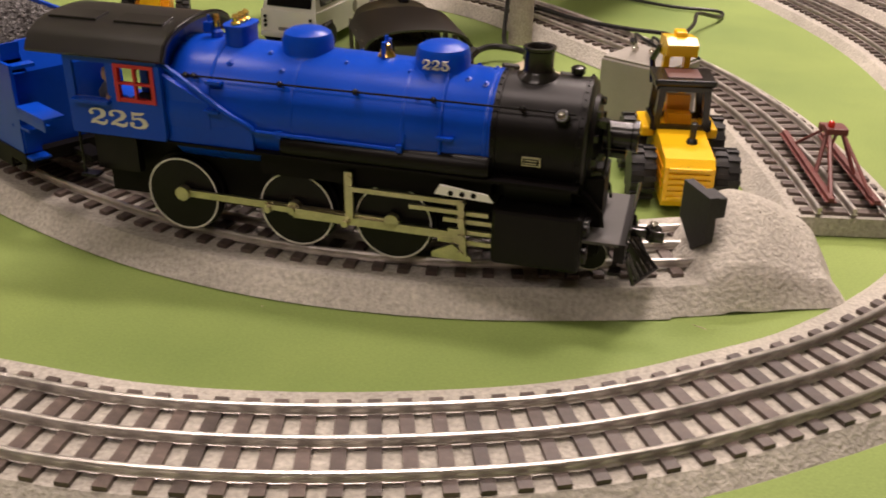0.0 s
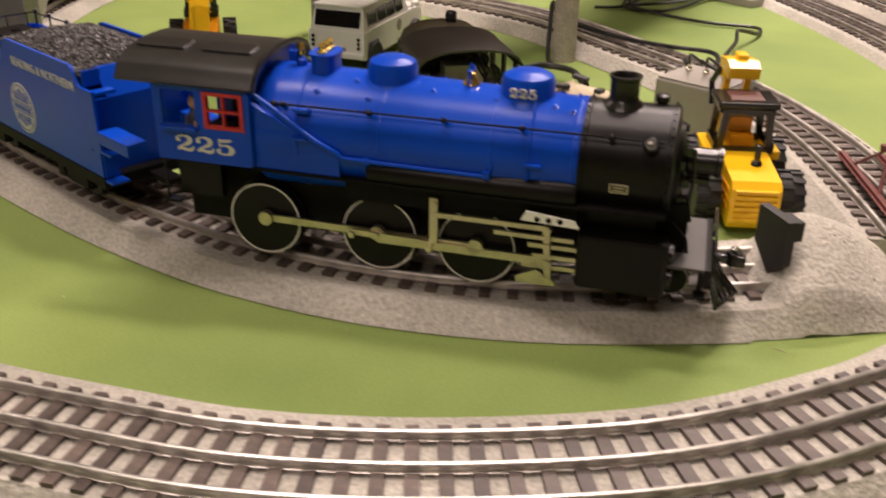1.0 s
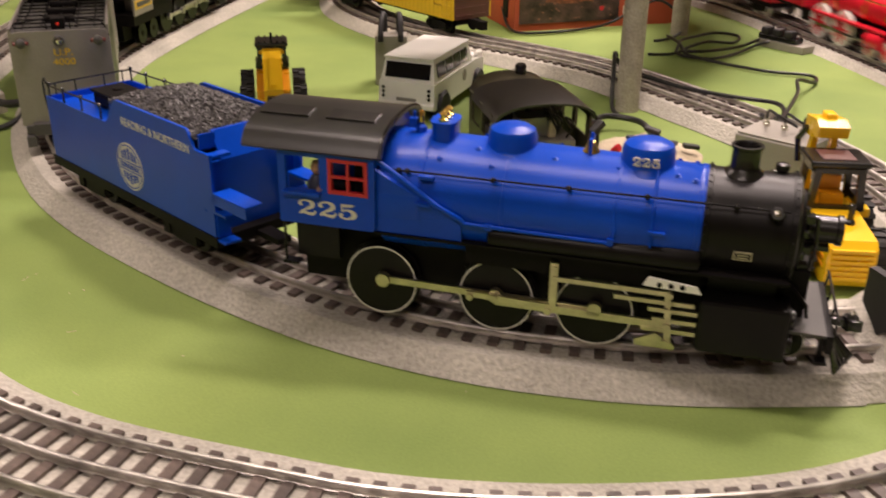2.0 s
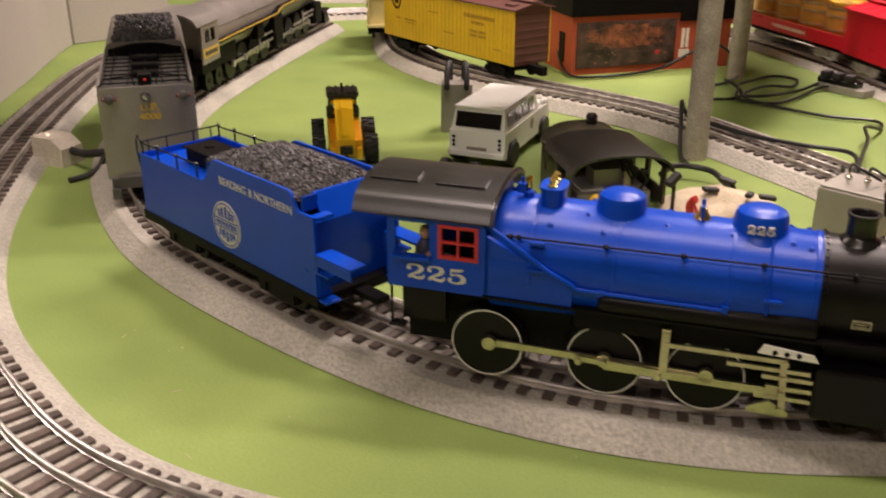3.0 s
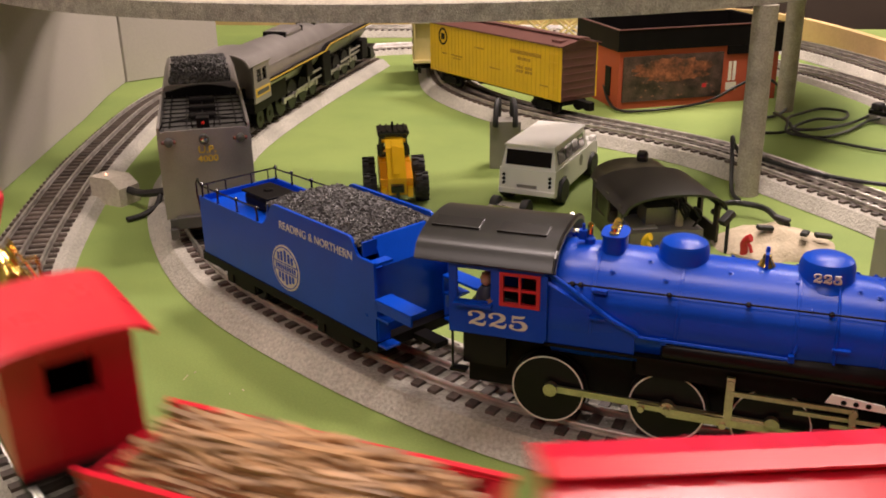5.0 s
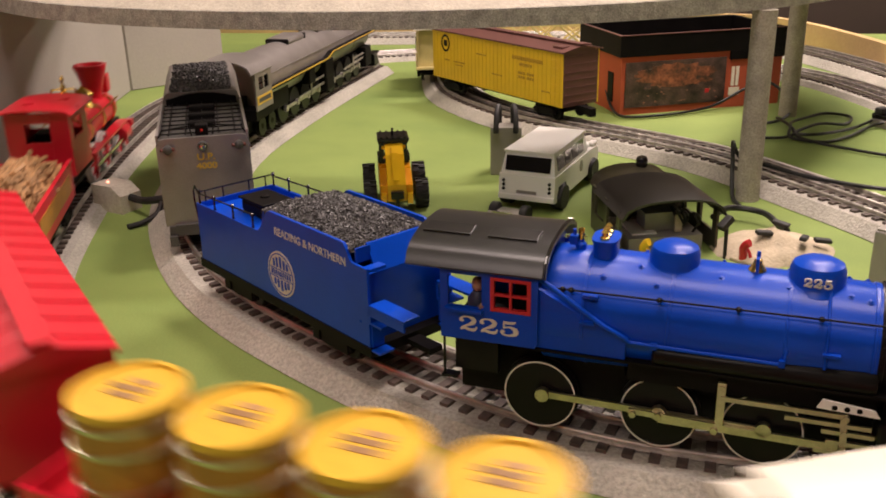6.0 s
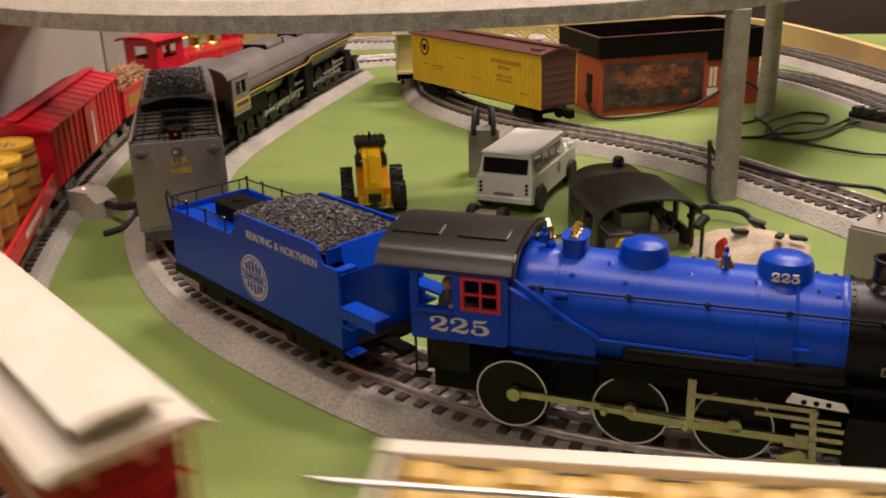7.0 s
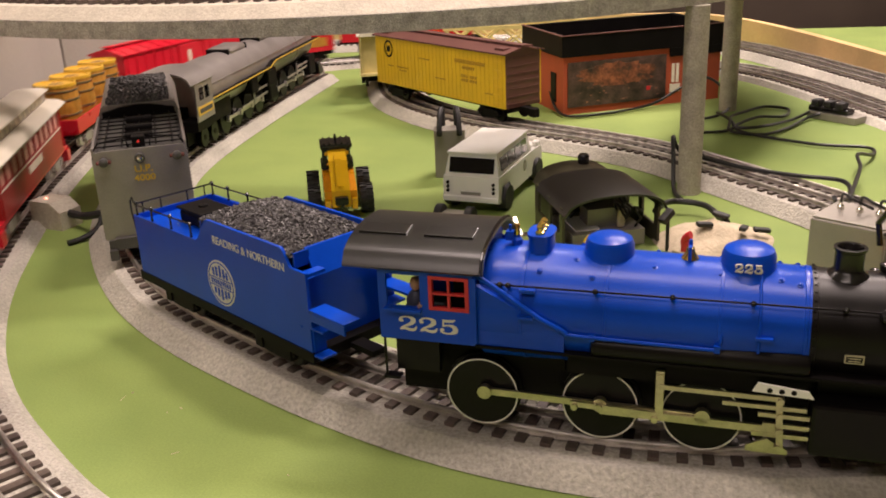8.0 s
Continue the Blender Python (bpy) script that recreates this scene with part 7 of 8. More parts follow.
def build_red_train():
    # engine: runs from 0.045 ahead of the chimney to 0.179 behind it
    e, h = red_car("steam_engine", "bright red old-time engine with flared chimney and brass domes", "toy locomotive", -0.045, 0.179, 0.045)
    c = 0.067  # the chimney stands this far ahead of the middle
    zb = 0.0560
    bm = bmesh.new()
    lathe(bm, [(0.0150, c - 0.115), (0.0150, c - 0.060), (0.0140, c - 0.0595), (0.0140, c + 0.018), (0.0145, c + 0.0185), (0.0145, c + 0.022), (0.010, c + 0.024), (0.002, c + 0.025)], (0, 0, zb), (1, 0, 0), 32)
    part("boiler", bm, "red", e, "red boiler with brass bands", smooth=True)
    for x in (c - 0.100, c - 0.080, c - 0.030, c + 0.010):
        bm = bmesh.new()
        lathe(bm, [(0.0152, -0.0012), (0.0156, -0.0010), (0.0156, 0.0010), (0.0152, 0.0012)], (x, 0, zb), (1, 0, 0), 32)
        part("boiler_band", bm, "brass", e, smooth=True)
    bm = bmesh.new()
    lathe(bm, [(0.0095, 0.0), (0.0080, 0.004), (0.0075, 0.010), (0.0105, 0.022), (0.0140, 0.0330), (0.0150, 0.0355), (0.0150, 0.0385), (0.0120, 0.0385), (0.0100, 0.034)], (c, 0, 0.0625), seg=28)
    part("chimney", bm, "red", e, "flared red chimney", smooth=True)
    bm = bmesh.new()
    box(bm, c + 0.020, c + 0.034, -0.0085, 0.0085, 0.0700, 0.0870, bev=0.0015)
    box(bm, c + 0.010, c + 0.034, -0.005, 0.005, 0.0660, 0.0700)
    lm = part("headlamp", bm, "red", e, "red box headlamp")
    bm = bmesh.new()
    lathe(bm, [(0.0075, 0), (0.0075, 0.003), (0.0060, 0.003), (0.004, 0.001)], (c + 0.034, 0, 0.0785), (1, 0, 0), 20)
    part("lamp_rim", bm, "brass", lm, smooth=True)
    for x, r, hh in ((c - 0.036, 0.0085, 0.020), (c - 0.072, 0.0095, 0.022)):
        bm = bmesh.new()
        lathe(bm, [(r * 1.1, 0), (r, 0.003), (r * 0.8, 0.005), (r * 0.8, hh * 0.55), (r * 1.05, hh * 0.60), (r * 1.05, hh * 0.68), (r * 0.6, hh * 0.85), (r * 0.2, hh * 0.95), (r * 0.25, hh)], (x, 0, zb + 0.011), seg=22)
        part("dome", bm, "brass", e, "turned brass dome", smooth=True)
    bm = bmesh.new()
    lathe(bm, [(0.0085, 0), (0.0075, 0.001), (0.0045, 0.006), (0.0035, 0.010), (0.0008, 0.012)], (c - 0.094, 0, 0.0830), seg=20)
    bl = part("bell", bm, "brass", e, "polished brass bell", smooth=True)
    bm = bmesh.new()
    for s in (-1, 1):
        cyl(bm, (c - 0.094, s * 0.010, 0.0680), (c - 0.094, s * 0.010, 0.0960), 0.0009, seg=6)
    tube(bm, [(c - 0.094, -0.010, 0.0955), (c - 0.094, 0.010, 0.0955)], 0.0009, 6)
    lathe(bm, [(0.0014, 0), (0.0022, 0.003), (0.0010, 0.006), (0.0020, 0.009), (0.0006, 0.012)], (c - 0.094, 0, 0.0950), seg=10)
    part("bell_frame", bm, "brass", bl)
    for s in (-1, 1):
        bm = bmesh.new()
        tube(bm, [(c + 0.018, s * 0.0165, 0.0660), (c - 0.040, s * 0.0175, 0.0665), (c - 0.105, s * 0.0180, 0.0670)], 0.0008, 6)
        part("handrail", bm, "brass", e)
        bm = bmesh.new()
        box(bm, c - 0.112, c + 0.020, min(s * 0.0230, s * 0.013), max(s * 0.0230, s * 0.013), 0.0410, 0.0430)
        part("running_board", bm, "red", e)
        for x, r in ((c - 0.100, 0.0170), (c - 0.058, 0.0170)):
            spoked(e, x, s * 0.0185, 0.0152 + r, r, -s, "whitewall")
        for x in (c - 0.006, c + 0.022):
            spoked(e, x, s * 0.0185, 0.0242, 0.0090, -s, "whitewall")
        bm = bmesh.new()
        box(bm, c - 0.102, c - 0.056, s * 0.0212 - 0.0008, s * 0.0212 + 0.0008, 0.0285, 0.0315)
        box(bm, c - 0.060, c - 0.004, s * 0.0226 - 0.0007, s * 0.0226 + 0.0007, 0.0290, 0.0312)
        part("side_rod", bm, "chrome", e)
        bm = bmesh.new()
        lathe(bm, [(0.006, -0.012), (0.0075, -0.011), (0.0075, 0.011), (0.006, 0.012)], (c + 0.006, s * 0.0195, 0.0330), (1, 0, 0), 16)
        part("cylinder", bm, "red", e, smooth=True)
    bm = bmesh.new()
    box(bm, -0.085, c + 0.040, -0.0105, 0.0105, 0.0250, 0.0420)
    part("main_frame", bm, "mblack", e)
    cow = part("cowcatcher", B(c + 0.034, c + 0.041, -0.0240, 0.0240, 0.0330, 0.0390, bev=0.0006), "red", e)
    for k in range(-5, 6):
        bm = bmesh.new()
        cyl(bm, (c + 0.038, k * 0.0040, 0.0360), (c + 0.066 - abs(k) * 0.0020, k * 0.0034, 0.0180), 0.0010, seg=6)
        part("slat", bm, "red", cow)
    # cab
    x0, x1, y = c - 0.184, c - 0.126, 0.0240
    for s in (-1, 1):
        bm = bmesh.new()
        for q in ((x0 + 0.006, x1, 0.0420, 0.0700), (x0 + 0.006, x0 + 0.018, 0.0700, 0.0850), (x1 - 0.014, x1, 0.0700, 0.0850), (x0 + 0.006, x1, 0.0850, 0.0930)):
            box(bm, q[0], q[1], min(s * y, s * (y - 0.0016)), max(s * y, s * (y - 0.0016)), q[2], q[3])
        sd = part("cab_side", bm, "red", e, "red cab side with an open window")
        bm = bmesh.new()
        for q in ((0.0690, 0.0702), (0.0848, 0.0860)):
            box(bm, x0 + 0.017, x1 - 0.013, min(s * (y + 0.0007), s * y), max(s * (y + 0.0007), s * y), q[0], q[1])
        part("window_frame", bm, "red", sd)
    bm = bmesh.new()
    box(bm, x1 - 0.0016, x1, -y + 0.0016, y - 0.0016, 0.0420, 0.0700)
    box(bm, x1 - 0.0016, x1, -y + 0.0016, y - 0.0016, 0.0860, 0.0930)
    box(bm, x1 - 0.0016, x1, -0.004, 0.004, 0.0700, 0.0860)
    part("cab_front", bm, "red", e)
    for s in (-1, 1):
        part("rear_wall", B(x0 + 0.006, x0 + 0.0076, min(s * 0.0095, s * (y - 0.0016)), max(s * 0.0095, s * (y - 0.0016)), 0.0420, 0.0930), "red", e)
    for z0, z1 in ((0.0420, 0.0700), (0.0850, 0.0930)):
        part("rear_wall", B(x0 + 0.006, x0 + 0.0076, -0.0094, 0.0094, z0, z1), "red", e)
    bm = bmesh.new()
    up = arch(0.0925, 0.0300, 0.0050, 16)
    dn = [(a * 0.97, b - 0.0014) for a, b in up]
    prism(bm, up + dn[::-1], x0 - 0.004, x1 + 0.006, "x")
    part("cab_roof", bm, "red", e, "glossy red cab roof", smooth=True)
    part("cab_floor", B(x0, x1, -y, y, 0.0390, 0.0420), "mblack", e)
    part("backhead", B(x1 - 0.022, x1 - 0.003, -0.013, 0.013, 0.0420, 0.0700), "mblack", e)

    # tender with split logs
    t, h = red_car("wood_tender", "red tender heaped with brown split logs", "toy tender", 0.202, 0.340, 0.034)
    for s in (-1, 1):
        bm = bmesh.new()
        box(bm, -h, h, s * 0.0240 - 0.0010, s * 0.0240 + 0.0010, 0.0330, 0.0600)
        box(bm, -h - 0.001, h + 0.001, s * 0.0250 - 0.0014, s * 0.0250 + 0.0014, 0.0590, 0.0615)
        sd = part("side_panel", bm, "red", t)
        bm = bmesh.new()
        box(bm, -h + 0.012, h - 0.012, s * 0.0252 - 0.0003, s * 0.0252 + 0.0003, 0.0400, 0.0530)
        part("panel_decal", bm, "barrel", sd)
    bm = bmesh.new()
    box(bm, -h, -h + 0.0020, -0.0228, 0.0228, 0.0330, 0.0600)
    part("rear_panel", bm, "red", t)
    part("front_panel", B(h - 0.002, h, -0.0228, 0.0228, 0.0330, 0.0560), "red", t)
    part("underframe", B(-h, h, -0.022, 0.022, 0.0270, 0.0330), "mblack", t)
    rng = random.Random(12)
    bm = bmesh.new()
    for k in range(520):
        u, v = rng.uniform(-1, 1), rng.uniform(-1, 1)
        top = 0.0560 + 0.0190 * (1 - abs(v) ** 2.2) * (1 - abs(u) ** 6)
        c = Vector((u * (h - 0.020), v * 0.0205, rng.uniform(0.6, 1.0) * (top - 0.054) + 0.054))
        d = Vector((1, rng.uniform(-0.35, 0.35), rng.uniform(-0.16, 0.16))).normalized() * rng.uniform(0.008, 0.017)
        cyl(bm, c - d, c + d, rng.uniform(0.0011, 0.0021), rng.uniform(0.0010, 0.0018), 5)
    tagged(part("log_load", bm, "log", t, "heap of brown split logs"), kind="stuff")
    for x in (-0.042, 0.042):
        truck(t, x, r=0.0085, wb=0.011, mt="mblack", wheel_mat="whitewall")

    # boxcar
    b, h = red_car("red_boxcar", "bright red toy boxcar with ribbed roof and sides", "toy boxcar", 0.362, 0.606, 0.042)
    for s in (-1, 1):
        bm = bmesh.new()
        box(bm, -h, h, s * 0.0245 - 0.0010, s * 0.0245 + 0.0010, 0.0330, 0.0800)
        sd = part("side_panel", bm, "red", b)
        for k in range(15):
            x = -h + 0.006 + k * (2 * h - 0.012) / 14
            if abs(x) < 0.020:
                continue
            part("side_rib", B(x - 0.0010, x + 0.0010, min(s * 0.0255, s * 0.0268), max(s * 0.0255, s * 0.0268), 0.0340, 0.0790), "red", sd)
        dr = part("sliding_door", B(-0.020, 0.020, min(s * 0.0255, s * 0.0276), max(s * 0.0255, s * 0.0276), 0.0345, 0.0780, bev=0.0005), "red", sd)
        part("door_bar", B(-0.003, 0.003, min(s * 0.0276, s * 0.0284), max(s * 0.0276, s * 0.0284), 0.0400, 0.0700), "cream", dr)
    for x in (-h, h - 0.0018):
        part("end_panel", B(x, x + 0.0018, -0.0235, 0.0235, 0.0330, 0.0800), "red", b)
    bm = bmesh.new()
    prism(bm, [(-0.0275, 0.0795), (-0.0275, 0.0812), (0.0, 0.0888), (0.0275, 0.0812), (0.0275, 0.0795)], -h - 0.003, h + 0.003, "x")
    rf = part("roof", bm, "red", b, "bright red ribbed roof")
    for k in range(12):
        x = -h + 0.008 + k * (2 * h - 0.016) / 11
        bm = bmesh.new()
        prism(bm, [(-0.0275, 0.0812), (-0.0275, 0.0820), (0.0, 0.0896), (0.0275, 0.0820), (0.0275, 0.0812), (0.0, 0.0886)], x - 0.0010, x + 0.0010, "x")
        part("roof_rib", bm, "red", rf)
    part("roof_walk", B(-h - 0.003, h + 0.003, -0.0050, 0.0050, 0.0898, 0.0908), "red", rf)
    part("underframe", B(-h, h, -0.022, 0.022, 0.0280, 0.0330), "mblack", b)
    for x in (-h + 0.040, h - 0.040):
        truck(b, x, r=0.0085, wb=0.012, mt="boxgrey", wheel_mat="whitewall")

    # flat car with barrels
    f, h = red_car("flat_car", "red low-sided flat car carrying large yellow barrels", "toy flat car", 0.616, 0.822, 0.038)
    part("deck", B(-h, h, -0.0250, 0.0250, 0.0330, 0.0360), "red", f)
    for s in (-1, 1):
        bm = bmesh.new()
        box(bm, -h, h, s * 0.0250 - 0.0012, s * 0.0250 + 0.0012, 0.0340, 0.0480)
        sd = part("side_board", bm, "red", f)
        bm = bmesh.new()
        for k in range(9):
            box(bm, -0.030 + k * 0.007, -0.0255 + k * 0.007, s * 0.0263 - 0.0003, s * 0.0263 + 0.0003, 0.0385, 0.0425)
        tagged(part("lettering_bars", bm, "cream", sd), kind="stuff")
    for x in (-h, h - 0.002):
        part("end_board", B(x, x + 0.002, -0.0238, 0.0238, 0.0340, 0.0480), "red", f)
    part("underframe", B(-h + 0.004, h - 0.004, -0.020, 0.020, 0.0280, 0.0330), "mblack", f)
    for x in (-h + 0.040, h - 0.040):
        truck(f, x, r=0.0085, wb=0.012, mt="boxgrey", wheel_mat="whitewall")
    for k in range(4):
        x = -h + 0.028 + k * 0.0480
        g = thing("barrel", "brown wooden barrel with yellow printed top on the flat car", "barrel", group="barrels on the flat car")
        bm = bmesh.new()
        n = 20
        prof = [(0.0200, 0.0), (0.0216, 0.011), (0.0222, 0.022), (0.0217, 0.034), (0.0206, 0.0435)]
        rings = []
        for r, zz in prof:
            rings.append([bm.verts.new((r * q * math.cos(2 * math.pi * (i + o) / n), r * q * math.sin(2 * math.pi * (i + o) / n), zz)) for i in range(n) for o, q in ((0.06, 1.0), (0.94, 1.0), (1.0, 0.985))])
        for p, q in zip(rings, rings[1:]):
            for i in range(3 * n):
                bm.faces.new((p[i], p[(i + 1) % (3 * n)], q[(i + 1) % (3 * n)], q[i]))
        bm.faces.new(rings[0][::-1])
        bm.faces.new(rings[-1])
        part("barrel_body", bm, "barrel", g, "brown staved barrel wall")
        for z, r in ((0.006, 0.0211), (0.015, 0.0221), (0.030, 0.0222), (0.039, 0.0214)):
            bm = bmesh.new()
            lathe(bm, [(r - 0.0004, -0.0010), (r + 0.0004, -0.0008), (r + 0.0004, 0.0008), (r - 0.0004, 0.0010)], (0, 0, z), seg=28)
            part("hoop", bm, "rods", g, smooth=True)
        bm = bmesh.new()
        lathe(bm, [(0.0212, 0.0430), (0.0212, 0.0460), (0.0192, 0.0460), (0.0190, 0.0446), (0.0005, 0.0446)], (0, 0, 0), seg=28)
        lid = part("lid", bm, "barreltop", g, "yellow barrel top", smooth=True)
        bm = bmesh.new()
        for xx, yy, w in ((0.0, 0.003, 0.007), (0.001, -0.002, 0.0085), (-0.001, -0.007, 0.005)):
            box(bm, xx - w, xx + w, yy - 0.0016, yy + 0.0016, 0.0446, 0.0449)
        part("lid_print", bm, "log", lid, "dark print bars on the lid")
        BARRELS.append((g, x, f))

    # passenger coach
    p, h = red_car("passenger_coach", "dark red passenger coach with cream clerestory roof", "toy coach", 0.866, 1.126, 0.044)
    z0 = 0.0330
    for s in (-1, 1):
        bm = bmesh.new()
        n = 11
        ya, yb = sorted((s * 0.0250, s * 0.0234))
        box(bm, -h + 0.020, h - 0.020, ya, yb, z0, 0.0560)
        box(bm, -h + 0.020, h - 0.020, ya, yb, 0.0695, 0.0750)
        for k in range(n + 1):
            x = -h + 0.022 + k * (2 * h - 0.044) / n
            box(bm, x - 0.0024, x + 0.0024, ya, yb, 0.0560, 0.0695)
        sd = part("side_wall", bm, "reddk", p, "dark red side with windows")
        for k in range(n):
            xa = -h + 0.022 + (k + 0.14) * (2 * h - 0.044) / n
            xb = -h + 0.022 + (k + 0.86) * (2 * h - 0.044) / n
            part("window", B(xa, xb, min(s * 0.0240, s * 0.0236), max(s * 0.0240, s * 0.0236), 0.0562, 0.0693), "pink", sd)
        for z in (0.0545, 0.0705):
            part("trim_strip", B(-h + 0.020, h - 0.020, min(s * 0.0250, s * 0.0256), max(s * 0.0250, s * 0.0256), z - 0.0006, z + 0.0006), "cream", sd)
        part("name_board", B(-0.024, 0.024, min(s * 0.0250, s * 0.0256), max(s * 0.0250, s * 0.0256), 0.0450, 0.0510), "cream", sd)
    for x in (-h + 0.0190, h - 0.0206):
        en = part("end_wall", B(x, x + 0.0016, -0.0232, 0.0232, z0, 0.0755), "reddk", p)
        for y in (-0.014, 0.008):
            part("end_window", B(x - 0.0003, x + 0.0019, y, y + 0.006, 0.0565, 0.0705), "pink", en)
    part("floor", B(-h, h, -0.0240, 0.0240, 0.0300, 0.0330), "red", p)
    bm = bmesh.new()
    prism(bm, [(-0.0295, 0.0737), (-0.0295, 0.0747), (-0.0240, 0.0777), (-0.0135, 0.0787), (0.0135, 0.0787), (0.0240, 0.0777), (0.0295, 0.0747), (0.0295, 0.0737)], -h, h, "x")
    rf = part("roof", bm, "cream", p, "glossy cream roof", smooth=True)
    bm = bmesh.new()
    box(bm, -h + 0.008, h - 0.008, -0.0140, 0.0140, 0.0787, 0.0873)
    part("clerestory", bm, "concrete", rf, "grey-brown clerestory sides")
    bm = bmesh.new()
    prism(bm, [(-0.0165, 0.0873), (-0.0165, 0.0883), (-0.0080, 0.0903), (0.0080, 0.0903), (0.0165, 0.0883), (0.0165, 0.0873)], -h + 0.002, h - 0.002, "x")
    part("clerestory_roof", bm, "cream", rf, smooth=True)
    for k in range(14):
        for s in (-1, 1):
            x = -h + 0.028 + k * (2 * h - 0.056) / 13
            part("vent_pane", B(x - 0.0055, x + 0.0055, min(s * 0.0140, s * 0.0144), max(s * 0.0140, s * 0.0144), 0.0800, 0.0863), "rods", rf)
    for x in (-h + 0.004, h - 0.004):
        bm = bmesh.new()
        tube(bm, [(x, -0.022, 0.0565), (x, 0.022, 0.0565)], 0.0008, 6)
        rl = part("platform_rail", bm, "red", p)
        for y in (-0.022, -0.008, 0.008, 0.022):
            bm = bmesh.new()
            cyl(bm, (x, y, 0.0330), (x, y, 0.0565), 0.0008, seg=6)
            part("rail_post", bm, "red", rl)
        for y in (-0.0225, 0.0225):
            bm = bmesh.new()
            cyl(bm, (x, y, 0.0330), (x, y, 0.0755), 0.0009, seg=6)
            box(bm, x - 0.006, x + 0.006, y - 0.003, y + 0.003, 0.0190, 0.0300)
            part("end_step", bm, "red", p)
    for x in (-h + 0.044, h - 0.044):
        truck(p, x, r=0.0085, wb=0.014, mt="boxgrey", wheel_mat="whitewall")

    # stake car with a woven crate load
    g, h = red_car("gondola_car", "red flat car with cream crate body and tan sack load", "toy gondola", 1.146, 1.416, 0.075)
    xa, xb = -0.126, 0.076
    part("deck", B(-h, h, -0.0250, 0.0250, 0.0300, 0.0350), "red", g)
    for s in (-1, 1):
        bm = bmesh.new()
        box(bm, xa, xb, s * 0.0245 - 0.0017, s * 0.0245 + 0.0017, 0.0350, 0.0640)
        box(bm, xa - 0.002, xb + 0.002, s * 0.0250 - 0.0045, s * 0.0250 + 0.0035, 0.0670, 0.0712, bev=0.0008)
        sd = part("crate_side", bm, "cream", g, "cream slatted crate side")
        for z in (0.0400, 0.0470, 0.0540, 0.0610):
            part("slat", B(xa, xb, min(s * 0.0262, s * 0.0270), max(s * 0.0262, s * 0.0270), z - 0.0024, z + 0.0024), "cream", sd)
        for k in range(10):
            x = xa + 0.004 + k * (xb - xa - 0.008) / 9
            part("stake", B(x - 0.0016, x + 0.0016, min(s * 0.0270, s * 0.0286), max(s * 0.0270, s * 0.0286), 0.0340, 0.0660), "cream", sd)
    for x in (xa, xb - 0.0024):
        part("crate_end", B(x, x + 0.0024, -0.0238, 0.0238, 0.0350, 0.0700), "cream", g)
    for row, y in enumerate((-0.0165, -0.0055, 0.0055, 0.0165)):
        for k in range(12):
            x = xa + 0.014 + k * (xb - xa - 0.028) / 11
            bm = bmesh.new()
            box(bm, x - 0.0076, x + 0.0076, y - 0.0053, y + 0.0053, 0.0480, 0.0690 + (0.0018 if (k + row) % 2 else 0.0) - abs(y) * 0.10, bev=0.0026)
            part("sack", bm, "crate", g, smooth=True)
    part("load_base", B(xa + 0.003, xb - 0.003, -0.0236, 0.0236, 0.0350, 0.0500), "barrel", g)
    bm = bmesh.new()
    tube(bm, [(xa - 0.002, 0.0210, 0.0880), (xb + 0.010, 0.0210, 0.0880)], 0.0011, 8)
    for x in (xa, xa + 0.06, xb - 0.06, xb + 0.008):
        cyl(bm, (x, 0.0210, 0.0350), (x, 0.0210, 0.0880), 0.0010, seg=6)
    part("side_rail", bm, "midrail", g, "thin metal rail above the load")
    for x in (xb + 0.022,):
        bm = bmesh.new()
        lathe(bm, [(0.0036, 0), (0.0036, 0.010), (0.0024, 0.011), (0.0024, 0.014)], (x, 0.012, 0.0350), seg=12)
        part("brake_wheel_stand", bm, "red", g, smooth=True)
    part("underframe", B(-h, h, -0.020, 0.020, 0.0260, 0.0300), "mblack", g)
    for x in (-h + 0.045, h - 0.045):
        truck(g, x, r=0.0085, wb=0.013, mt="boxgrey", wheel_mat="whitewall")


BARRELS = []
HANDCAR = []


def build_handcar():
    c = thing("track_handcar", "small white, red and blue motor car on the outermost track", "toy rail car")
    part("frame", B(-0.035, 0.035, -0.022, 0.022, 0.0270, 0.0320, bev=0.001), "figblue", c)
    bm = bmesh.new()
    box(bm, -0.020, 0.030, -0.018, 0.018, 0.0320, 0.0520, bev=0.003)
    part("bodywork", bm, "red", c)
    bm = bmesh.new()
    box(bm, -0.014, 0.026, -0.015, 0.015, 0.0520, 0.0700, bev=0.004)
    part("hood", bm, "toywhite", c)
    part("step_block", B(-0.037, -0.026, -0.020, 0.020, 0.0180, 0.0300, bev=0.001), "figblue", c)
    for x in (-0.020, 0.020):
        bm = bmesh.new()
        cyl(bm, (x, -0.0180, 0.0232), (x, 0.0180, 0.0232), 0.0016, seg=8)
        for s in (-1, 1):
            lathe(bm, [(0.0074, 0), (0.0080, 0.0005), (0.0080, 0.003)], (x, s * 0.0190, 0.0232), (0, -s, 0), 16)
        part("wheelset", bm, "chrome", c, smooth=True)
    HANDCAR.append(c)


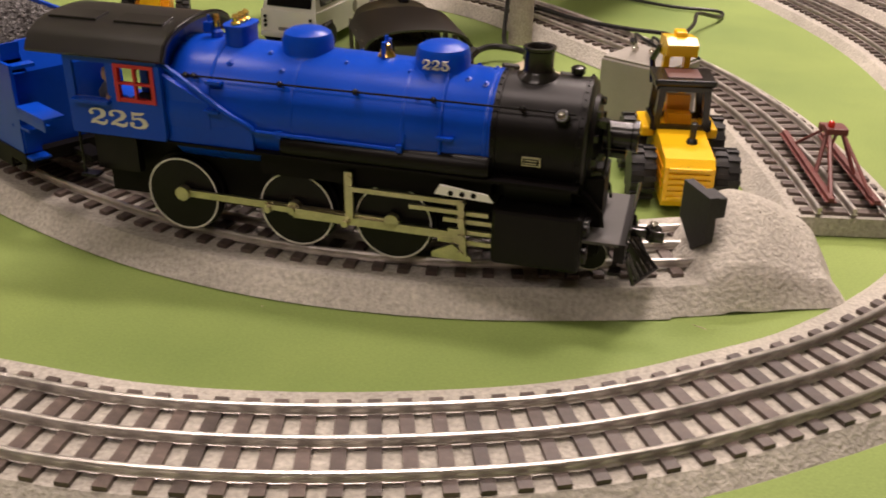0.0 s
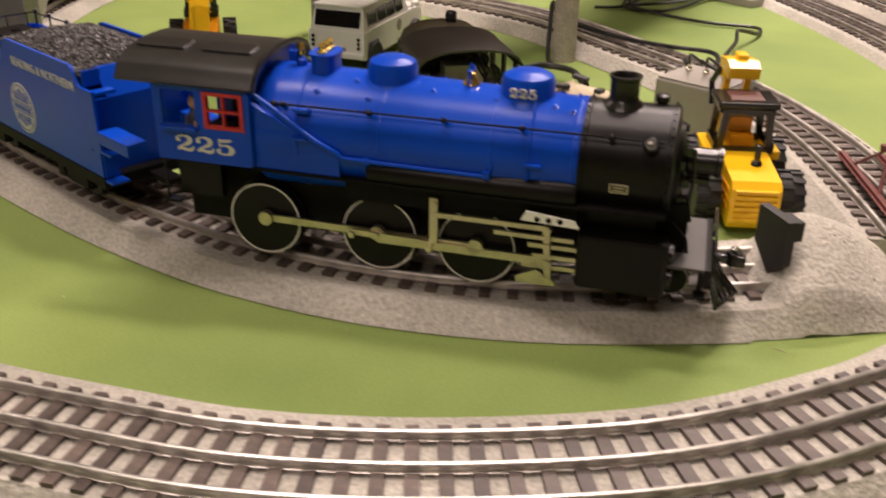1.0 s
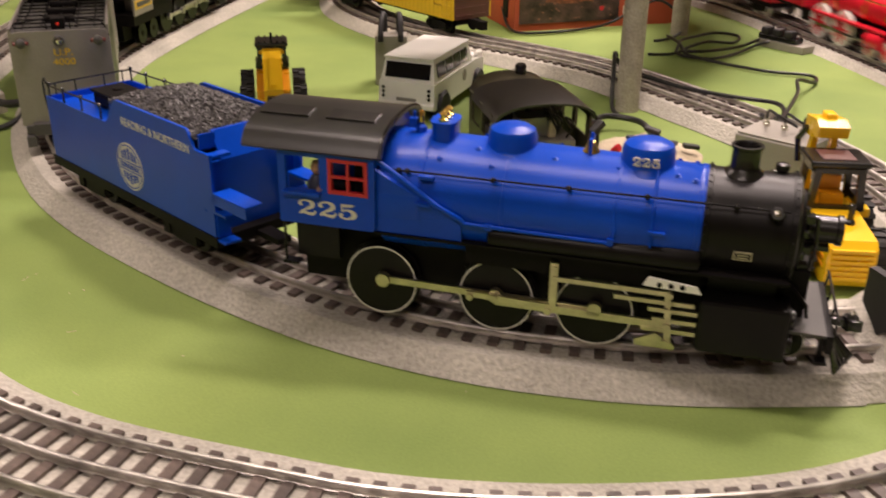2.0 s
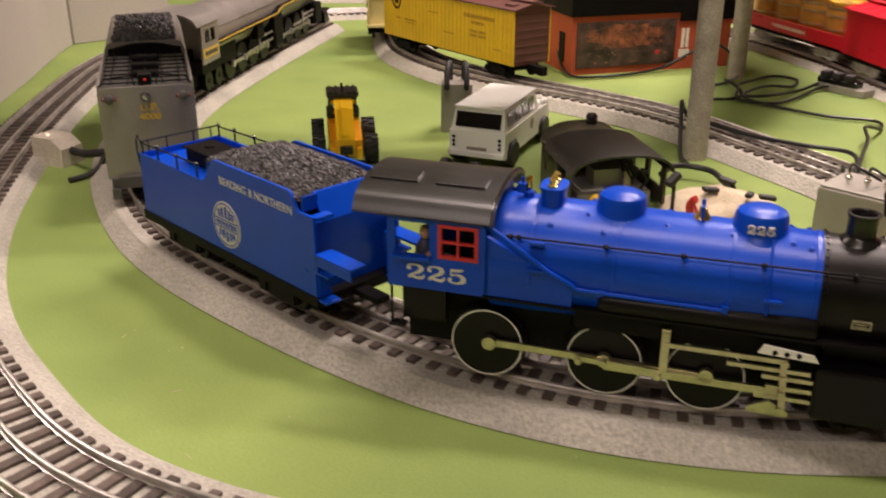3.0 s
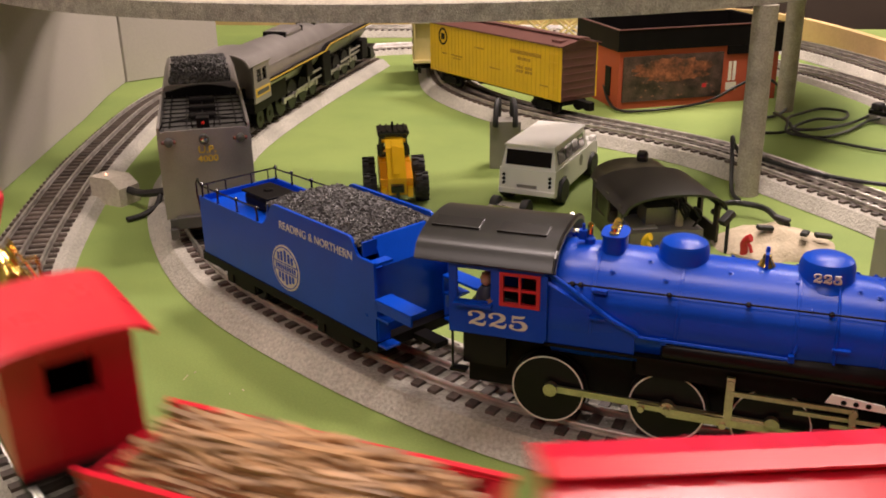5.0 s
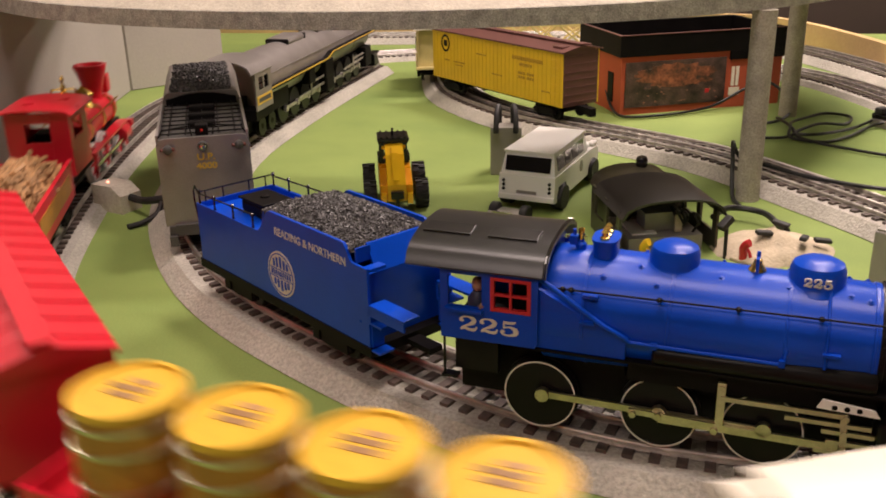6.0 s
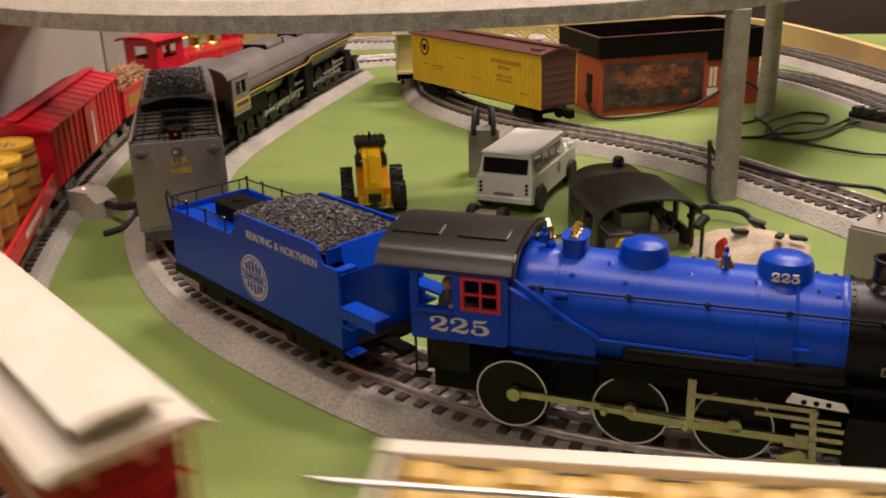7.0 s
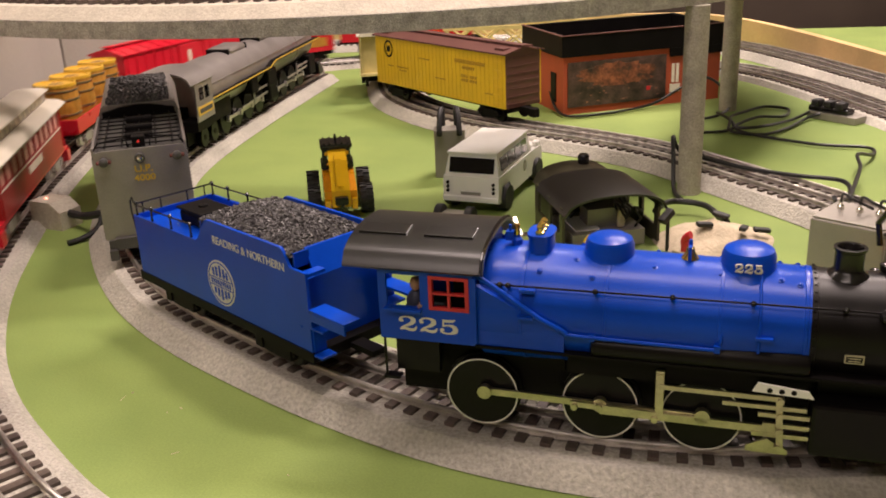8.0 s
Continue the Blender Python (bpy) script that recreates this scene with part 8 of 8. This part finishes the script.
def motions():
    for ob, a, b in RIDERS:
        walk(ob, rider(a, b))
    lead = {ob: (a, b) for ob, a, b in RIDERS}
    for ob, x, car in BARRELS:
        walk(ob, [(t, m @ pose(x, 0, 0.0361)) for t, m in rider(*lead[car])])
    for ob in HANDCAR:
        rows = []
        for k in range(0, 81, 5):
            t = k * 0.1
            s = HAND_S + (8.0 - t) * 0.30
            p, d = FAR.at(s), FAR.head(s)
            rows.append((t, pose(p.x, p.y, 0, 0, 0, math.degrees(math.atan2(-d.y, -d.x)))))
        walk(ob, rows)


HAND_S = 1.335
build_tracks()
build_deck()
build_blue_engine()
build_blue_tender()
build_grey_tender()
build_grey_engine()
build_boxcars()
build_station()
build_digger()
build_loader()
build_jeep()
build_boxes()
build_shell()
build_bumpers()
build_shelf()
build_red_train()
build_handcar()
motions()
